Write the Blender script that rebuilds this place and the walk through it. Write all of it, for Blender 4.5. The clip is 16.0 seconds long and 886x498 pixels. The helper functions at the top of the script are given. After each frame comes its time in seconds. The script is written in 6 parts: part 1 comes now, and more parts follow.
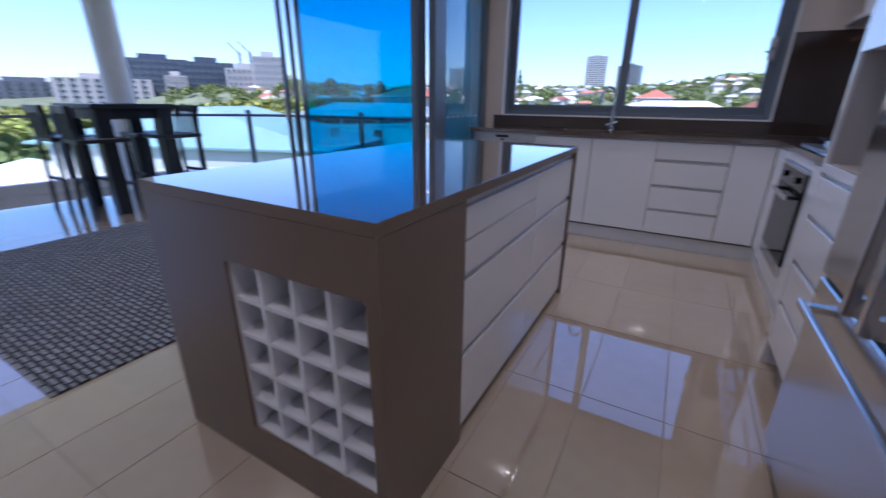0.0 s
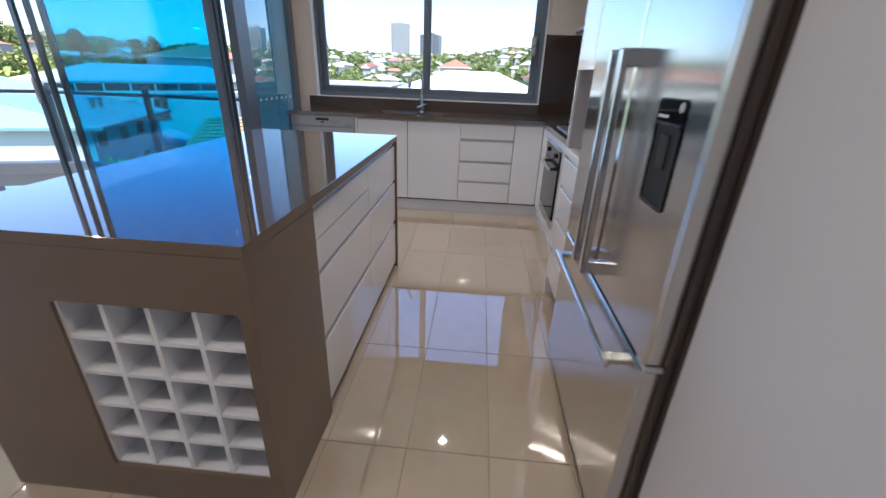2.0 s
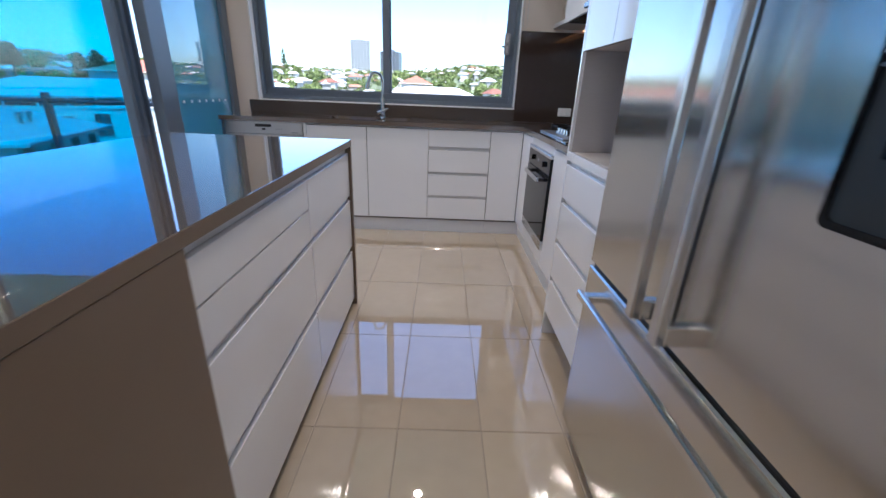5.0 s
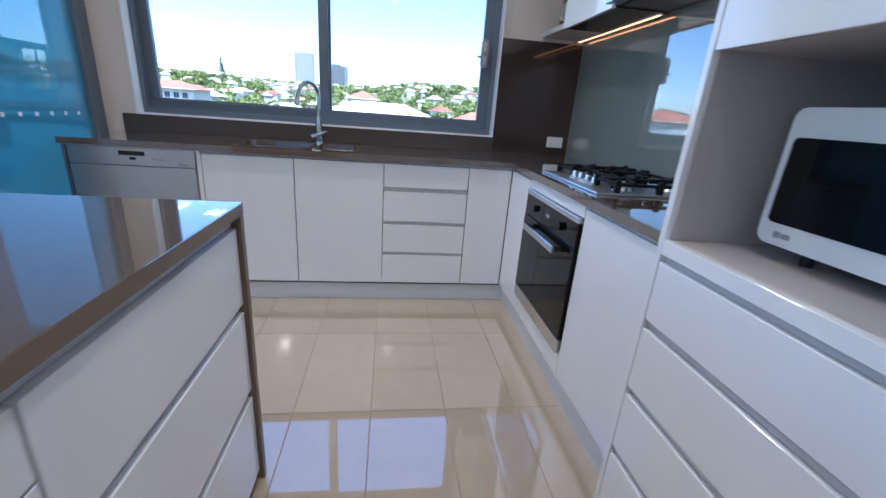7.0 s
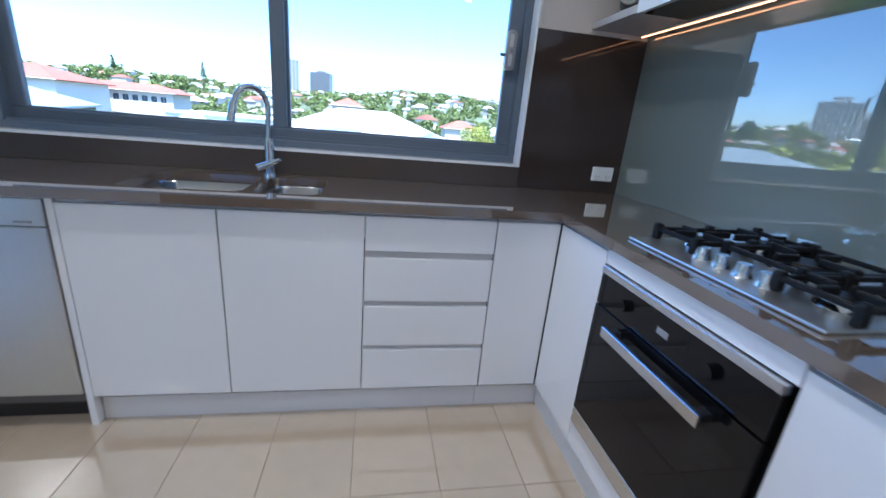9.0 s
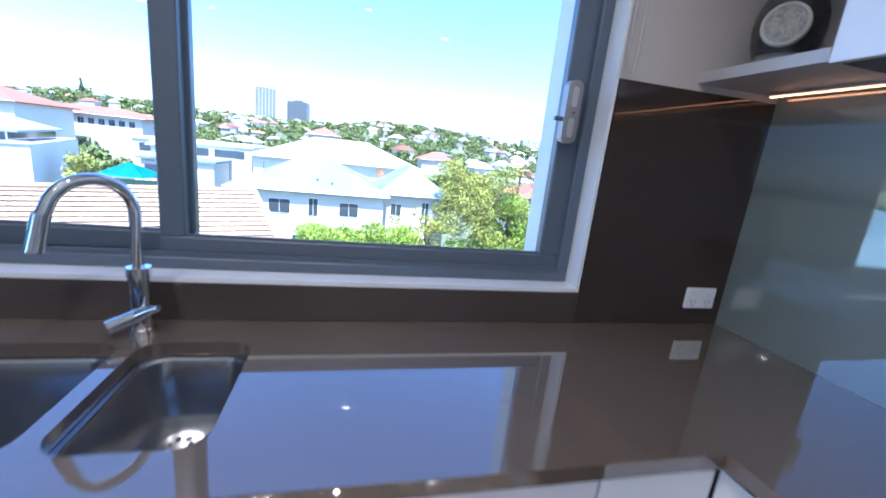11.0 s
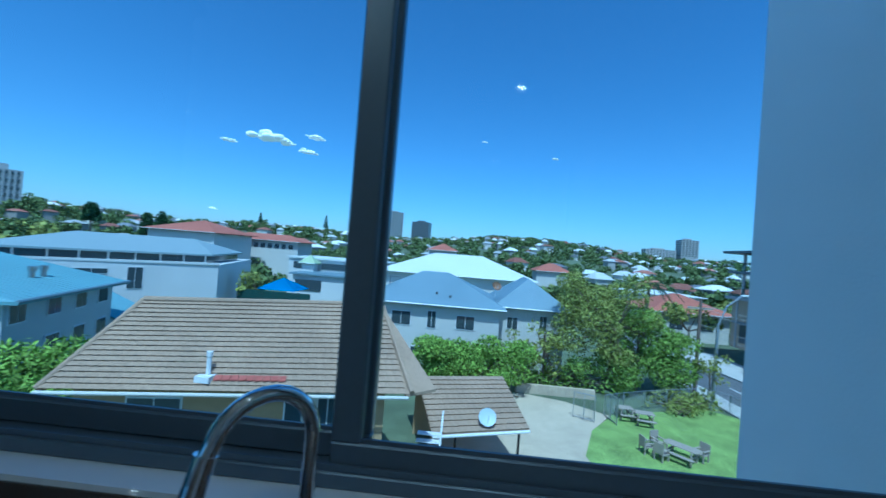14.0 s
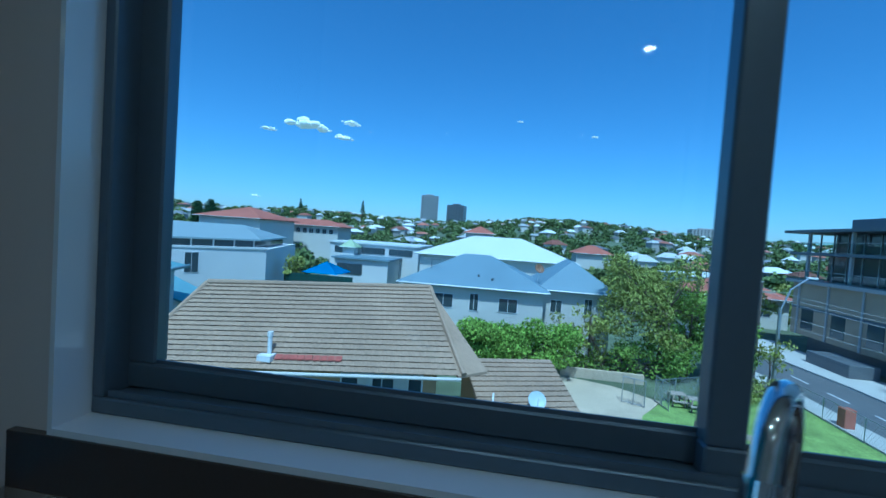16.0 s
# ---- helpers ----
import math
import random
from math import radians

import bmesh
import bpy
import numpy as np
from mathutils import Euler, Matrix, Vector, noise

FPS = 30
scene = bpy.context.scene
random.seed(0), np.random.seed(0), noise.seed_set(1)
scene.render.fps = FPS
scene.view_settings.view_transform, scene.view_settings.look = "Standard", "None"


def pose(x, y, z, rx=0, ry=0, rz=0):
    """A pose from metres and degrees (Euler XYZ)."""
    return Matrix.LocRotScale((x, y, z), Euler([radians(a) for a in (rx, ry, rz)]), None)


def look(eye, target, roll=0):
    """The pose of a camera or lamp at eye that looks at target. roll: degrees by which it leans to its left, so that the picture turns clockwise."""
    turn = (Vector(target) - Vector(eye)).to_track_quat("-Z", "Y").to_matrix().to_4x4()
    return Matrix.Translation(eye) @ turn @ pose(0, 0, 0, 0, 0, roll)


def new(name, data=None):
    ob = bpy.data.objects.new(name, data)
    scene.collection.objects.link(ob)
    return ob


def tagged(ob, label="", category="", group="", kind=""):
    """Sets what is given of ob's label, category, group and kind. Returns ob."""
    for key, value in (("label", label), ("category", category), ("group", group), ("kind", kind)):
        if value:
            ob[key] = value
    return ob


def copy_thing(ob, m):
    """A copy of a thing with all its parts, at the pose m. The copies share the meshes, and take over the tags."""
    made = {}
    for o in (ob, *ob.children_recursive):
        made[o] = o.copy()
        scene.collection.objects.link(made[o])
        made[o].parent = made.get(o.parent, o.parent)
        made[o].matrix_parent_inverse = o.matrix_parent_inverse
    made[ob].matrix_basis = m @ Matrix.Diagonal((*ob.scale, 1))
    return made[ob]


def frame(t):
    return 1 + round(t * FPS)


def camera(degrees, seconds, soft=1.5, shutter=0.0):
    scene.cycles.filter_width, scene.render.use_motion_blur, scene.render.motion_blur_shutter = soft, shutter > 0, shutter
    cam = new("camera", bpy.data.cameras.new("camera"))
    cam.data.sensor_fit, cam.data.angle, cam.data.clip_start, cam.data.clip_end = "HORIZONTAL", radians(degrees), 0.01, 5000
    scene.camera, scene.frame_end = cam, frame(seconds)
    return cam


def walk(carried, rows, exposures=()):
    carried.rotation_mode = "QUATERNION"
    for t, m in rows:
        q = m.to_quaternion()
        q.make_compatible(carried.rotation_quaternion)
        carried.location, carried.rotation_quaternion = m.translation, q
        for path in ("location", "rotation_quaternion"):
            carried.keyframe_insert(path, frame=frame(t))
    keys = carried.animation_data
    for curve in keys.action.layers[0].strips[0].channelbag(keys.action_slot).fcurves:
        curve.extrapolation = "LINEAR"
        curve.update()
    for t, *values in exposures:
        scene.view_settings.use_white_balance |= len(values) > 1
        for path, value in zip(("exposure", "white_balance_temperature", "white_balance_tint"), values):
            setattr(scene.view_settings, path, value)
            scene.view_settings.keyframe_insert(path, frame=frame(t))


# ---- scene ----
cam = camera(95.1, 16.0, shutter=0.5)
PATH = [
    (0, (-1.163, -4.209, 1.125), (-2.087, -2.572, 0.442), 0.6),
    (0.5, (-1.19, -4.133, 1.093), (-1.752, -2.351, 0.38), 0.9),
    (1, (-1.214, -4.109, 1.098), (-1.496, -2.282, 0.336), 2.0),
    (1.5, (-1.191, -4.193, 1.155), (-1.374, -2.366, 0.362), 2.2),
    (2, (-1.146, -4.397, 1.271), (-1.281, -2.568, 0.472), 2.2),
    (2.5, (-1.112, -4.568, 1.352), (-1.226, -2.733, 0.566), 1.2),
    (3, (-1.115, -4.618, 1.379), (-1.224, -2.775, 0.61), 0.5),
    (3.2, (-1.136, -4.592, 1.355), (-1.229, -2.744, 0.597), 0.7),
    (5.5, (-1.217, -3.605, 1.129), (-1.104, -1.738, 0.421), 2.9),
    (6, (-1.232, -3.354, 1.141), (-1.009, -1.483, 0.47), 3.6),
    (6.5, (-1.263, -3.121, 1.151), (-1.005, -1.249, 0.494), 4.0),
    (7, (-1.287, -2.892, 1.158), (-1.008, -1.02, 0.511), 4.3),
    (7.5, (-1.301, -2.676, 1.158), (-0.997, -0.805, 0.521), 4.7),
    (8, (-1.314, -2.455, 1.173), (-0.986, -0.585, 0.542), 5.1),
    (8.5, (-1.297, -2.228, 1.182), (-0.96, -0.356, 0.565), 5.0),
    (11, (-1.278, -1.087, 1.383), (-0.815, 0.803, 0.921), 6.1),
    (11.5, (-1.300, -0.931, 1.446), (-0.810, 0.981, 1.126), 6.1),
    (12, (-1.329, -0.840, 1.482), (-0.816, 1.084, 1.300), 6.4),
    (12.5, (-1.394, -0.756, 1.490), (-0.948, 1.192, 1.426), 5.8),
    (13, (-1.430, -0.714, 1.482), (-1.164, 1.268, 1.490), 5.0),
    (13.5, (-1.463, -0.707, 1.482), (-1.393, 1.291, 1.510), 4.5),
    (14, (-1.510, -0.719, 1.483), (-1.632, 1.277, 1.508), 4.5),
    (14.5, (-1.622, -0.739, 1.494), (-1.881, 1.244, 1.502), 4.4),
    (15, (-1.791, -0.720, 1.477), (-2.084, 1.259, 1.472), 4.3),
    (15.5, (-1.955, -0.666, 1.437), (-2.251, 1.312, 1.413), 4.2),
    (16, (-2.085, -0.606, 1.399), (-2.372, 1.373, 1.329), 3.9),
]
EXPOSURES = [(0, 1.05, 5200, 25), (0.4, 1.33, 5400, 25), (1.0, 1.74, 5650, 20), (3.0, 1.66, 5850, 14), (5.5, 1.92, 5500, 14), (8.5, 2.0, 5000, 9), (11.0, 2.05, 5000, 15),
             (11.4, 1.55, 4800, 14), (11.8, 0.65, 4450, 4), (12.5, 0.12, 4050, -6), (16.0, -0.1, 3900, -12)]
walk(cam, [(t, look(eye, target, roll)) for t, eye, target, roll in PATH], EXPOSURES)

# ---- world, sun, exposure ----
world = bpy.data.worlds.new("sky")
scene.world = world
world.use_nodes = True
wn = world.node_tree
sky = wn.nodes.new("ShaderNodeTexSky")
sky.sky_type = "NISHITA"
sky.sun_disc = False
SUN_EL, SUN_AZ = 62.0, 177.0   # degrees; azimuth clockwise from +y
sky.sun_elevation, sky.sun_rotation = radians(SUN_EL), radians(SUN_AZ)
sky.air_density, sky.dust_density, sky.ozone_density = 0.9, 0.9, 4.0
bgn = wn.nodes["Background"]
bgn.inputs["Strength"].default_value = 0.14
wn.links.new(sky.outputs[0], bgn.inputs["Color"])
LAMP_W = 2.1
sun_data = bpy.data.lights.new("sun", "SUN")
sun_data.energy, sun_data.angle, sun_data.color = 4.2, radians(0.53), (1.0, 0.90, 0.76)
sun = new("sun", sun_data)
s_el, s_az = radians(SUN_EL), radians(SUN_AZ)
sun_dir = Vector((math.sin(s_az) * math.cos(s_el), math.cos(s_az) * math.cos(s_el), math.sin(s_el)))
sun.matrix_world = look(sun_dir * 60, (0, 0, 0))

# ---- materials ----
MATS = {}


def mat(name, base, rough=0.5, metal=0.0, scale=0.0, var=0.0, bump=0.0, bscale=0.0, stretch=(1, 1, 1), coat=0.0, island=0.0, rand=0.0, big=0.0, bigscale=1.5, rvar=0.0, emit=None, estr=0.0, world_space=False, spec=0.5, coat_ior=1.6):
    """A procedural surface: colour varied at two scales, roughness variation, fine bump."""
    if name in MATS:
        return MATS[name]
    m = bpy.data.materials.new(name)
    MATS[name] = m
    m.use_nodes = True
    nt = m.node_tree
    b = nt.nodes["Principled BSDF"]
    b.inputs["Base Color"].default_value = (*base, 1)
    b.inputs["Roughness"].default_value = rough
    b.inputs["Metallic"].default_value = metal
    b.inputs["Coat Weight"].default_value = coat
    b.inputs["Coat Roughness"].default_value = 0.015
    b.inputs["Specular IOR Level"].default_value = spec
    b.inputs["Coat IOR"].default_value = coat_ior
    if emit:
        b.inputs["Emission Color"].default_value = (*emit, 1)
        b.inputs["Emission Strength"].default_value = estr
    tc = nt.nodes.new("ShaderNodeTexCoord")
    mp = nt.nodes.new("ShaderNodeMapping")
    mp.inputs["Scale"].default_value = stretch
    if world_space:
        geo = nt.nodes.new("ShaderNodeNewGeometry")
        nt.links.new(geo.outputs["Position"], mp.inputs["Vector"])
    else:
        nt.links.new(tc.outputs["Object"], mp.inputs["Vector"])

    def noise_tex(sc, detail=4):
        n = nt.nodes.new("ShaderNodeTexNoise")
        n.inputs["Scale"].default_value = sc
        n.inputs["Detail"].default_value = detail
        nt.links.new(mp.outputs[0], n.inputs["Vector"])
        return n

    value = None

    def add_val(sock, amount):
        nonlocal value
        mr = nt.nodes.new("ShaderNodeMapRange")
        mr.inputs["From Min"].default_value, mr.inputs["From Max"].default_value = 0.25, 0.75
        mr.inputs["To Min"].default_value, mr.inputs["To Max"].default_value = 1 - amount, 1 + amount
        nt.links.new(sock, mr.inputs["Value"])
        if value is None:
            value = mr.outputs[0]
        else:
            mu = nt.nodes.new("ShaderNodeMath")
            mu.operation = "MULTIPLY"
            nt.links.new(value, mu.inputs[0])
            nt.links.new(mr.outputs[0], mu.inputs[1])
            value = mu.outputs[0]

    if var:
        add_val(noise_tex(scale).outputs["Fac"], var)
    if big:
        add_val(noise_tex(bigscale, 3).outputs["Fac"], big)
    if island:
        geo2 = nt.nodes.new("ShaderNodeNewGeometry")
        add_val(geo2.outputs["Random Per Island"], island)
    if rand:
        oi = nt.nodes.new("ShaderNodeObjectInfo")
        add_val(oi.outputs["Random"], rand)
    if value is not None:
        hs = nt.nodes.new("ShaderNodeHueSaturation")
        hs.inputs["Color"].default_value = (*base, 1)
        nt.links.new(value, hs.inputs["Value"])
        nt.links.new(hs.outputs[0], b.inputs["Base Color"])
    if rvar:
        mr = nt.nodes.new("ShaderNodeMapRange")
        mr.inputs["To Min"].default_value, mr.inputs["To Max"].default_value = max(0.0, rough - rvar), rough + rvar
        nt.links.new(noise_tex(bscale or scale or 6).outputs["Fac"], mr.inputs["Value"])
        nt.links.new(mr.outputs[0], b.inputs["Roughness"])
    if bump:
        bn = nt.nodes.new("ShaderNodeBump")
        bn.inputs["Strength"].default_value = bump
        bn.inputs["Distance"].default_value = 0.01
        nt.links.new(noise_tex(bscale or scale or 40).outputs["Fac"], bn.inputs["Height"])
        nt.links.new(bn.outputs[0], b.inputs["Normal"])
    return m


def glass(name, tint, gloss=1.0, haze=0.0, haze_tint=(0.8, 0.8, 0.8)):
    """A thin pane: tinted see-through with a Fresnel gloss; haze is the share that scatters the light behind it."""
    m = bpy.data.materials.new(name)
    MATS[name] = m
    m.use_nodes = True
    nt = m.node_tree
    nt.nodes.remove(nt.nodes["Principled BSDF"])
    out = nt.nodes["Material Output"]
    tr = nt.nodes.new("ShaderNodeBsdfTransparent")
    tr.inputs[0].default_value = (*tint, 1)
    gl = nt.nodes.new("ShaderNodeBsdfGlossy")
    gl.inputs["Roughness"].default_value = 0.0
    lw = nt.nodes.new("ShaderNodeLayerWeight")
    lw.inputs["Blend"].default_value = 0.5
    fr = nt.nodes.new("ShaderNodeMath")
    fr.operation = "POWER"
    fr.inputs[1].default_value = 4.0
    nt.links.new(lw.outputs["Facing"], fr.inputs[0])
    mu = nt.nodes.new("ShaderNodeMath")
    mu.operation = "MULTIPLY_ADD"
    mu.inputs[1].default_value = 0.85 * gloss
    mu.inputs[2].default_value = 0.035 * gloss
    mx = nt.nodes.new("ShaderNodeMixShader")
    nt.links.new(fr.outputs[0], mu.inputs[0])
    nt.links.new(mu.outputs[0], mx.inputs[0])
    clear = tr.outputs[0]
    if haze:
        tl = nt.nodes.new("ShaderNodeBsdfTranslucent")
        tl.inputs[0].default_value = (*haze_tint, 1)
        hz = nt.nodes.new("ShaderNodeMixShader")
        hz.inputs[0].default_value = haze
        nt.links.new(clear, hz.inputs[1])
        nt.links.new(tl.outputs[0], hz.inputs[2])
        clear = hz.outputs[0]
    nt.links.new(clear, mx.inputs[1])
    nt.links.new(gl.outputs[0], mx.inputs[2])
    nt.links.new(mx.outputs[0], out.inputs[0])
    return m


def rug_material():
    """Dark woven rug with small pale blocks in rows."""
    m = mat("rug_weave", (0.03, 0.032, 0.036), 0.95)
    nt = m.node_tree
    b = nt.nodes["Principled BSDF"]
    tc = nt.nodes.new("ShaderNodeTexCoord")
    br = nt.nodes.new("ShaderNodeTexBrick")
    br.offset, br.squash = 0.5, 1.0
    br.inputs["Color1"].default_value = (0.58, 0.58, 0.60, 1)
    br.inputs["Color2"].default_value = (0.40, 0.40, 0.415, 1)
    br.inputs["Mortar"].default_value = (0.035, 0.036, 0.041, 1)
    br.inputs["Scale"].default_value = 1.0
    br.inputs["Brick Width"].default_value = 0.076
    br.inputs["Row Height"].default_value = 0.034
    br.inputs["Mortar Size"].default_value = 0.0085
    br.inputs["Mortar Smooth"].default_value = 0.3
    nt.links.new(tc.outputs["Object"], br.inputs["Vector"])
    nz = nt.nodes.new("ShaderNodeTexNoise")
    nz.inputs["Scale"].default_value = 220
    nt.links.new(tc.outputs["Object"], nz.inputs["Vector"])
    mx = nt.nodes.new("ShaderNodeMix")
    mx.data_type, mx.blend_type = "RGBA", "MULTIPLY"
    mx.inputs[0].default_value = 0.7
    nt.links.new(br.outputs["Color"], mx.inputs[6])
    nt.links.new(nz.outputs["Color"], mx.inputs[7])
    nt.links.new(mx.outputs[2], b.inputs["Base Color"])
    bn = nt.nodes.new("ShaderNodeBump")
    bn.inputs["Strength"].default_value = 0.6
    bn.inputs["Distance"].default_value = 0.004
    nt.links.new(nz.outputs["Fac"], bn.inputs["Height"])
    nt.links.new(bn.outputs[0], b.inputs["Normal"])
    return m


def brushed(m, amount):
    """Stretch the gloss sideways, as brushing leaves it."""
    nt = m.node_tree
    b = nt.nodes["Principled BSDF"]
    tg = nt.nodes.new("ShaderNodeTangent")
    tg.direction_type, tg.axis = "RADIAL", "Z"
    nt.links.new(tg.outputs[0], b.inputs["Tangent"])
    b.inputs["Anisotropic"].default_value = amount
    return m


STONEV = mat("brown_stone_satin", (0.180, 0.130, 0.090), 0.32, scale=900, var=0.16, big=0.05, bigscale=3, rvar=0.03, bscale=30, spec=0.4)
STONE = mat("brown_stone", (0.130, 0.098, 0.074), 0.05, scale=900, var=0.16, big=0.05, bigscale=3, rvar=0.015, bscale=30, coat=1.0, coat_ior=2.1)
CAB = mat("white_gloss", (0.83, 0.83, 0.86), 0.12, big=0.015, bigscale=2, bump=0.015, bscale=9, coat=0.35)
CHANNEL = mat("channel_grey", (0.55, 0.55, 0.57), 0.35, metal=0.3)
KICK = mat("kick_white", (0.72, 0.71, 0.72), 0.3, big=0.03)
CARCASS = mat("shadow_gap", (0.10, 0.09, 0.09), 0.6)
TILE = mat("cream_tile", (0.56, 0.455, 0.34), 0.03, coat=1.0, coat_ior=2.5, spec=0.7, scale=14, var=0.03, big=0.035, bigscale=2.0, rand=0.03, rvar=0.012, bump=0.008, bscale=5, world_space=True)
GROUT = mat("grout", (0.36, 0.30, 0.24), 0.85, scale=60, var=0.1)
PAINT = mat("wall_paint", (0.66, 0.59, 0.545), 0.55, scale=3, var=0.012, bump=0.05, bscale=180)
CEIL = mat("ceiling_paint", (0.82, 0.82, 0.81), 0.7, bump=0.03, bscale=160)
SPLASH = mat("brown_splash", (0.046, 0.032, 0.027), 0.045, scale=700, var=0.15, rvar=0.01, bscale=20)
GLASSPL = mat("green_grey_glass", (0.205, 0.235, 0.215), 0.05, scale=2, var=0.02, coat=1.0, coat_ior=2.4)
STEEL = mat("brushed_steel", (0.56, 0.555, 0.545), 0.25, metal=1.0, scale=9, var=0.03, stretch=(40, 1, 1), rvar=0.03, bscale=12)
STEELH = mat("brushed_steel_cross", (0.68, 0.68, 0.69), 0.26, metal=1.0, scale=9, var=0.04, stretch=(1, 60, 60), rvar=0.05, bscale=12)
FRIDGE = brushed(mat("fridge_steel", (0.64, 0.62, 0.59), 0.17, metal=1.0, scale=8, var=0.03, stretch=(1, 2, 70), rvar=0.012, bscale=10), 0.9)
HANDLE = mat("satin_steel", (0.66, 0.66, 0.67), 0.20, metal=1.0, big=0.02, bigscale=4)
CHROME = mat("chrome", (0.75, 0.76, 0.78), 0.06, metal=1.0, rvar=0.02, bscale=12)
ALU = mat("grey_aluminium", (0.14, 0.17, 0.215), 0.38, metal=0.35, scale=60, var=0.03)
BLACKG = mat("black_glass", (0.005, 0.005, 0.006), 0.05, spec=0.3)
IRON = mat("cast_iron", (0.007, 0.007, 0.008), 0.45, scale=90, var=0.2, bump=0.2, bscale=200, spec=0.25)
RUBBER = mat("black_plastic", (0.010, 0.010, 0.011), 0.5)
WPLAST = mat("white_plastic", (0.82, 0.82, 0.83), 0.25, coat=0.2)
GREYPL = mat("grey_print", (0.30, 0.30, 0.32), 0.5)
# greyish white laminate; the shade inside the niches is put into this grey
NOOK = mat("shaded_laminate", (0.50, 0.465, 0.46), 0.28, scale=40, var=0.03, stretch=(1, 1, 8))
DARKW = mat("black_timber", (0.012, 0.014, 0.02), 0.35, scale=30, var=0.2, stretch=(1, 1, 6))
RUG = rug_material()
CLEAR = glass("clear_pane", (0.93, 0.955, 0.965), 0.5)
BLUEG = glass("blue_tinted_pane", (0.09, 0.60, 0.80), 1.0)
PALEG = glass("pale_tinted_pane", (0.20, 0.36, 0.43), 3.0, 0.40, (0.28, 0.62, 0.72))
RAILG = glass("balustrade_pane", (0.88, 0.93, 0.93), 0.6)
LEDM = mat("led_strip", (1, 0.75, 0.5), 0.5, emit=(1.0, 0.42, 0.16), estr=1.4)
LAMPM = mat("downlight_lens", (1, 0.9, 0.75), 0.4, emit=(1.0, 0.74, 0.42), estr=4.0)
RENDERW = mat("render_white", (0.76, 0.76, 0.755), 0.75, scale=9, var=0.03, bump=0.1, bscale=70)


# ---- mesh helpers ----
def box(bm, x0, x1, y0, y1, z0, z1, bevel=0.0, seg=1):
    x0, x1 = min(x0, x1), max(x0, x1)
    y0, y1 = min(y0, y1), max(y0, y1)
    z0, z1 = min(z0, z1), max(z0, z1)
    vs = [bm.verts.new(p) for p in ((x0, y0, z0), (x1, y0, z0), (x1, y1, z0), (x0, y1, z0), (x0, y0, z1), (x1, y0, z1), (x1, y1, z1), (x0, y1, z1))]
    fs = [bm.faces.new([vs[i] for i in f]) for f in ((0, 3, 2, 1), (4, 5, 6, 7), (0, 1, 5, 4), (1, 2, 6, 5), (2, 3, 7, 6), (3, 0, 4, 7))]
    if bevel:
        es = {e for f in fs for e in f.edges}
        bmesh.ops.bevel(bm, geom=list(es), offset=bevel, segments=seg, affect="EDGES", profile=0.5)
    return bm


def cyl(bm, c, r, h, axis="z", seg=24, r2=None):
    rot = {"z": Matrix(), "x": Matrix.Rotation(radians(90), 4, "Y"), "y": Matrix.Rotation(radians(-90), 4, "X")}[axis]
    m = Matrix.Translation(c) @ rot @ Matrix.Translation((0, 0, h / 2))
    bmesh.ops.create_cone(bm, cap_ends=True, segments=seg, radius1=r, radius2=r if r2 is None else r2, depth=h, matrix=m)
    return bm


def prism(bm, pts, z0, z1):
    """An upright prism over a plan outline."""
    lo = [bm.verts.new((p[0], p[1], z0)) for p in pts]
    hi = [bm.verts.new((p[0], p[1], z1)) for p in pts]
    bm.faces.new(lo[::-1])
    bm.faces.new(hi)
    n = len(pts)
    for i in range(n):
        bm.faces.new((lo[i], lo[(i + 1) % n], hi[(i + 1) % n], hi[i]))
    return bm


def tube(bm, pts, r, seg=10, cap=True, radii=None):
    """A round tube along points."""
    pts = [Vector(p) for p in pts]
    rings = []
    up = Vector((0, 0, 1))
    for i, p in enumerate(pts):
        d = (pts[min(i + 1, len(pts) - 1)] - pts[max(i - 1, 0)]).normalized()
        a = d.cross(up)
        if a.length < 1e-3:
            a = d.cross(Vector((1, 0, 0)))
        a.normalize()
        b2 = d.cross(a)
        rr = radii[i] if radii else r
        rings.append([bm.verts.new(p + rr * (math.cos(2 * math.pi * k / seg) * a + math.sin(2 * math.pi * k / seg) * b2)) for k in range(seg)])
    for i in range(len(rings) - 1):
        for k in range(seg):
            bm.faces.new((rings[i][k], rings[i][(k + 1) % seg], rings[i + 1][(k + 1) % seg], rings[i + 1][k]))
    if cap:
        bm.faces.new(rings[0][::-1])
        bm.faces.new(rings[-1])
    return bm


def rounded(x0, x1, y0, y1, r, n=5):
    """Outline of a rectangle with round corners."""
    pts = []
    for cx, cy, a in ((x1 - r, y1 - r, 0), (x0 + r, y1 - r, 90), (x0 + r, y0 + r, 180), (x1 - r, y0 + r, 270)):
        for k in range(n + 1):
            t = radians(a + 90 * k / n)
            pts.append((cx + r * math.cos(t), cy + r * math.sin(t)))
    return pts


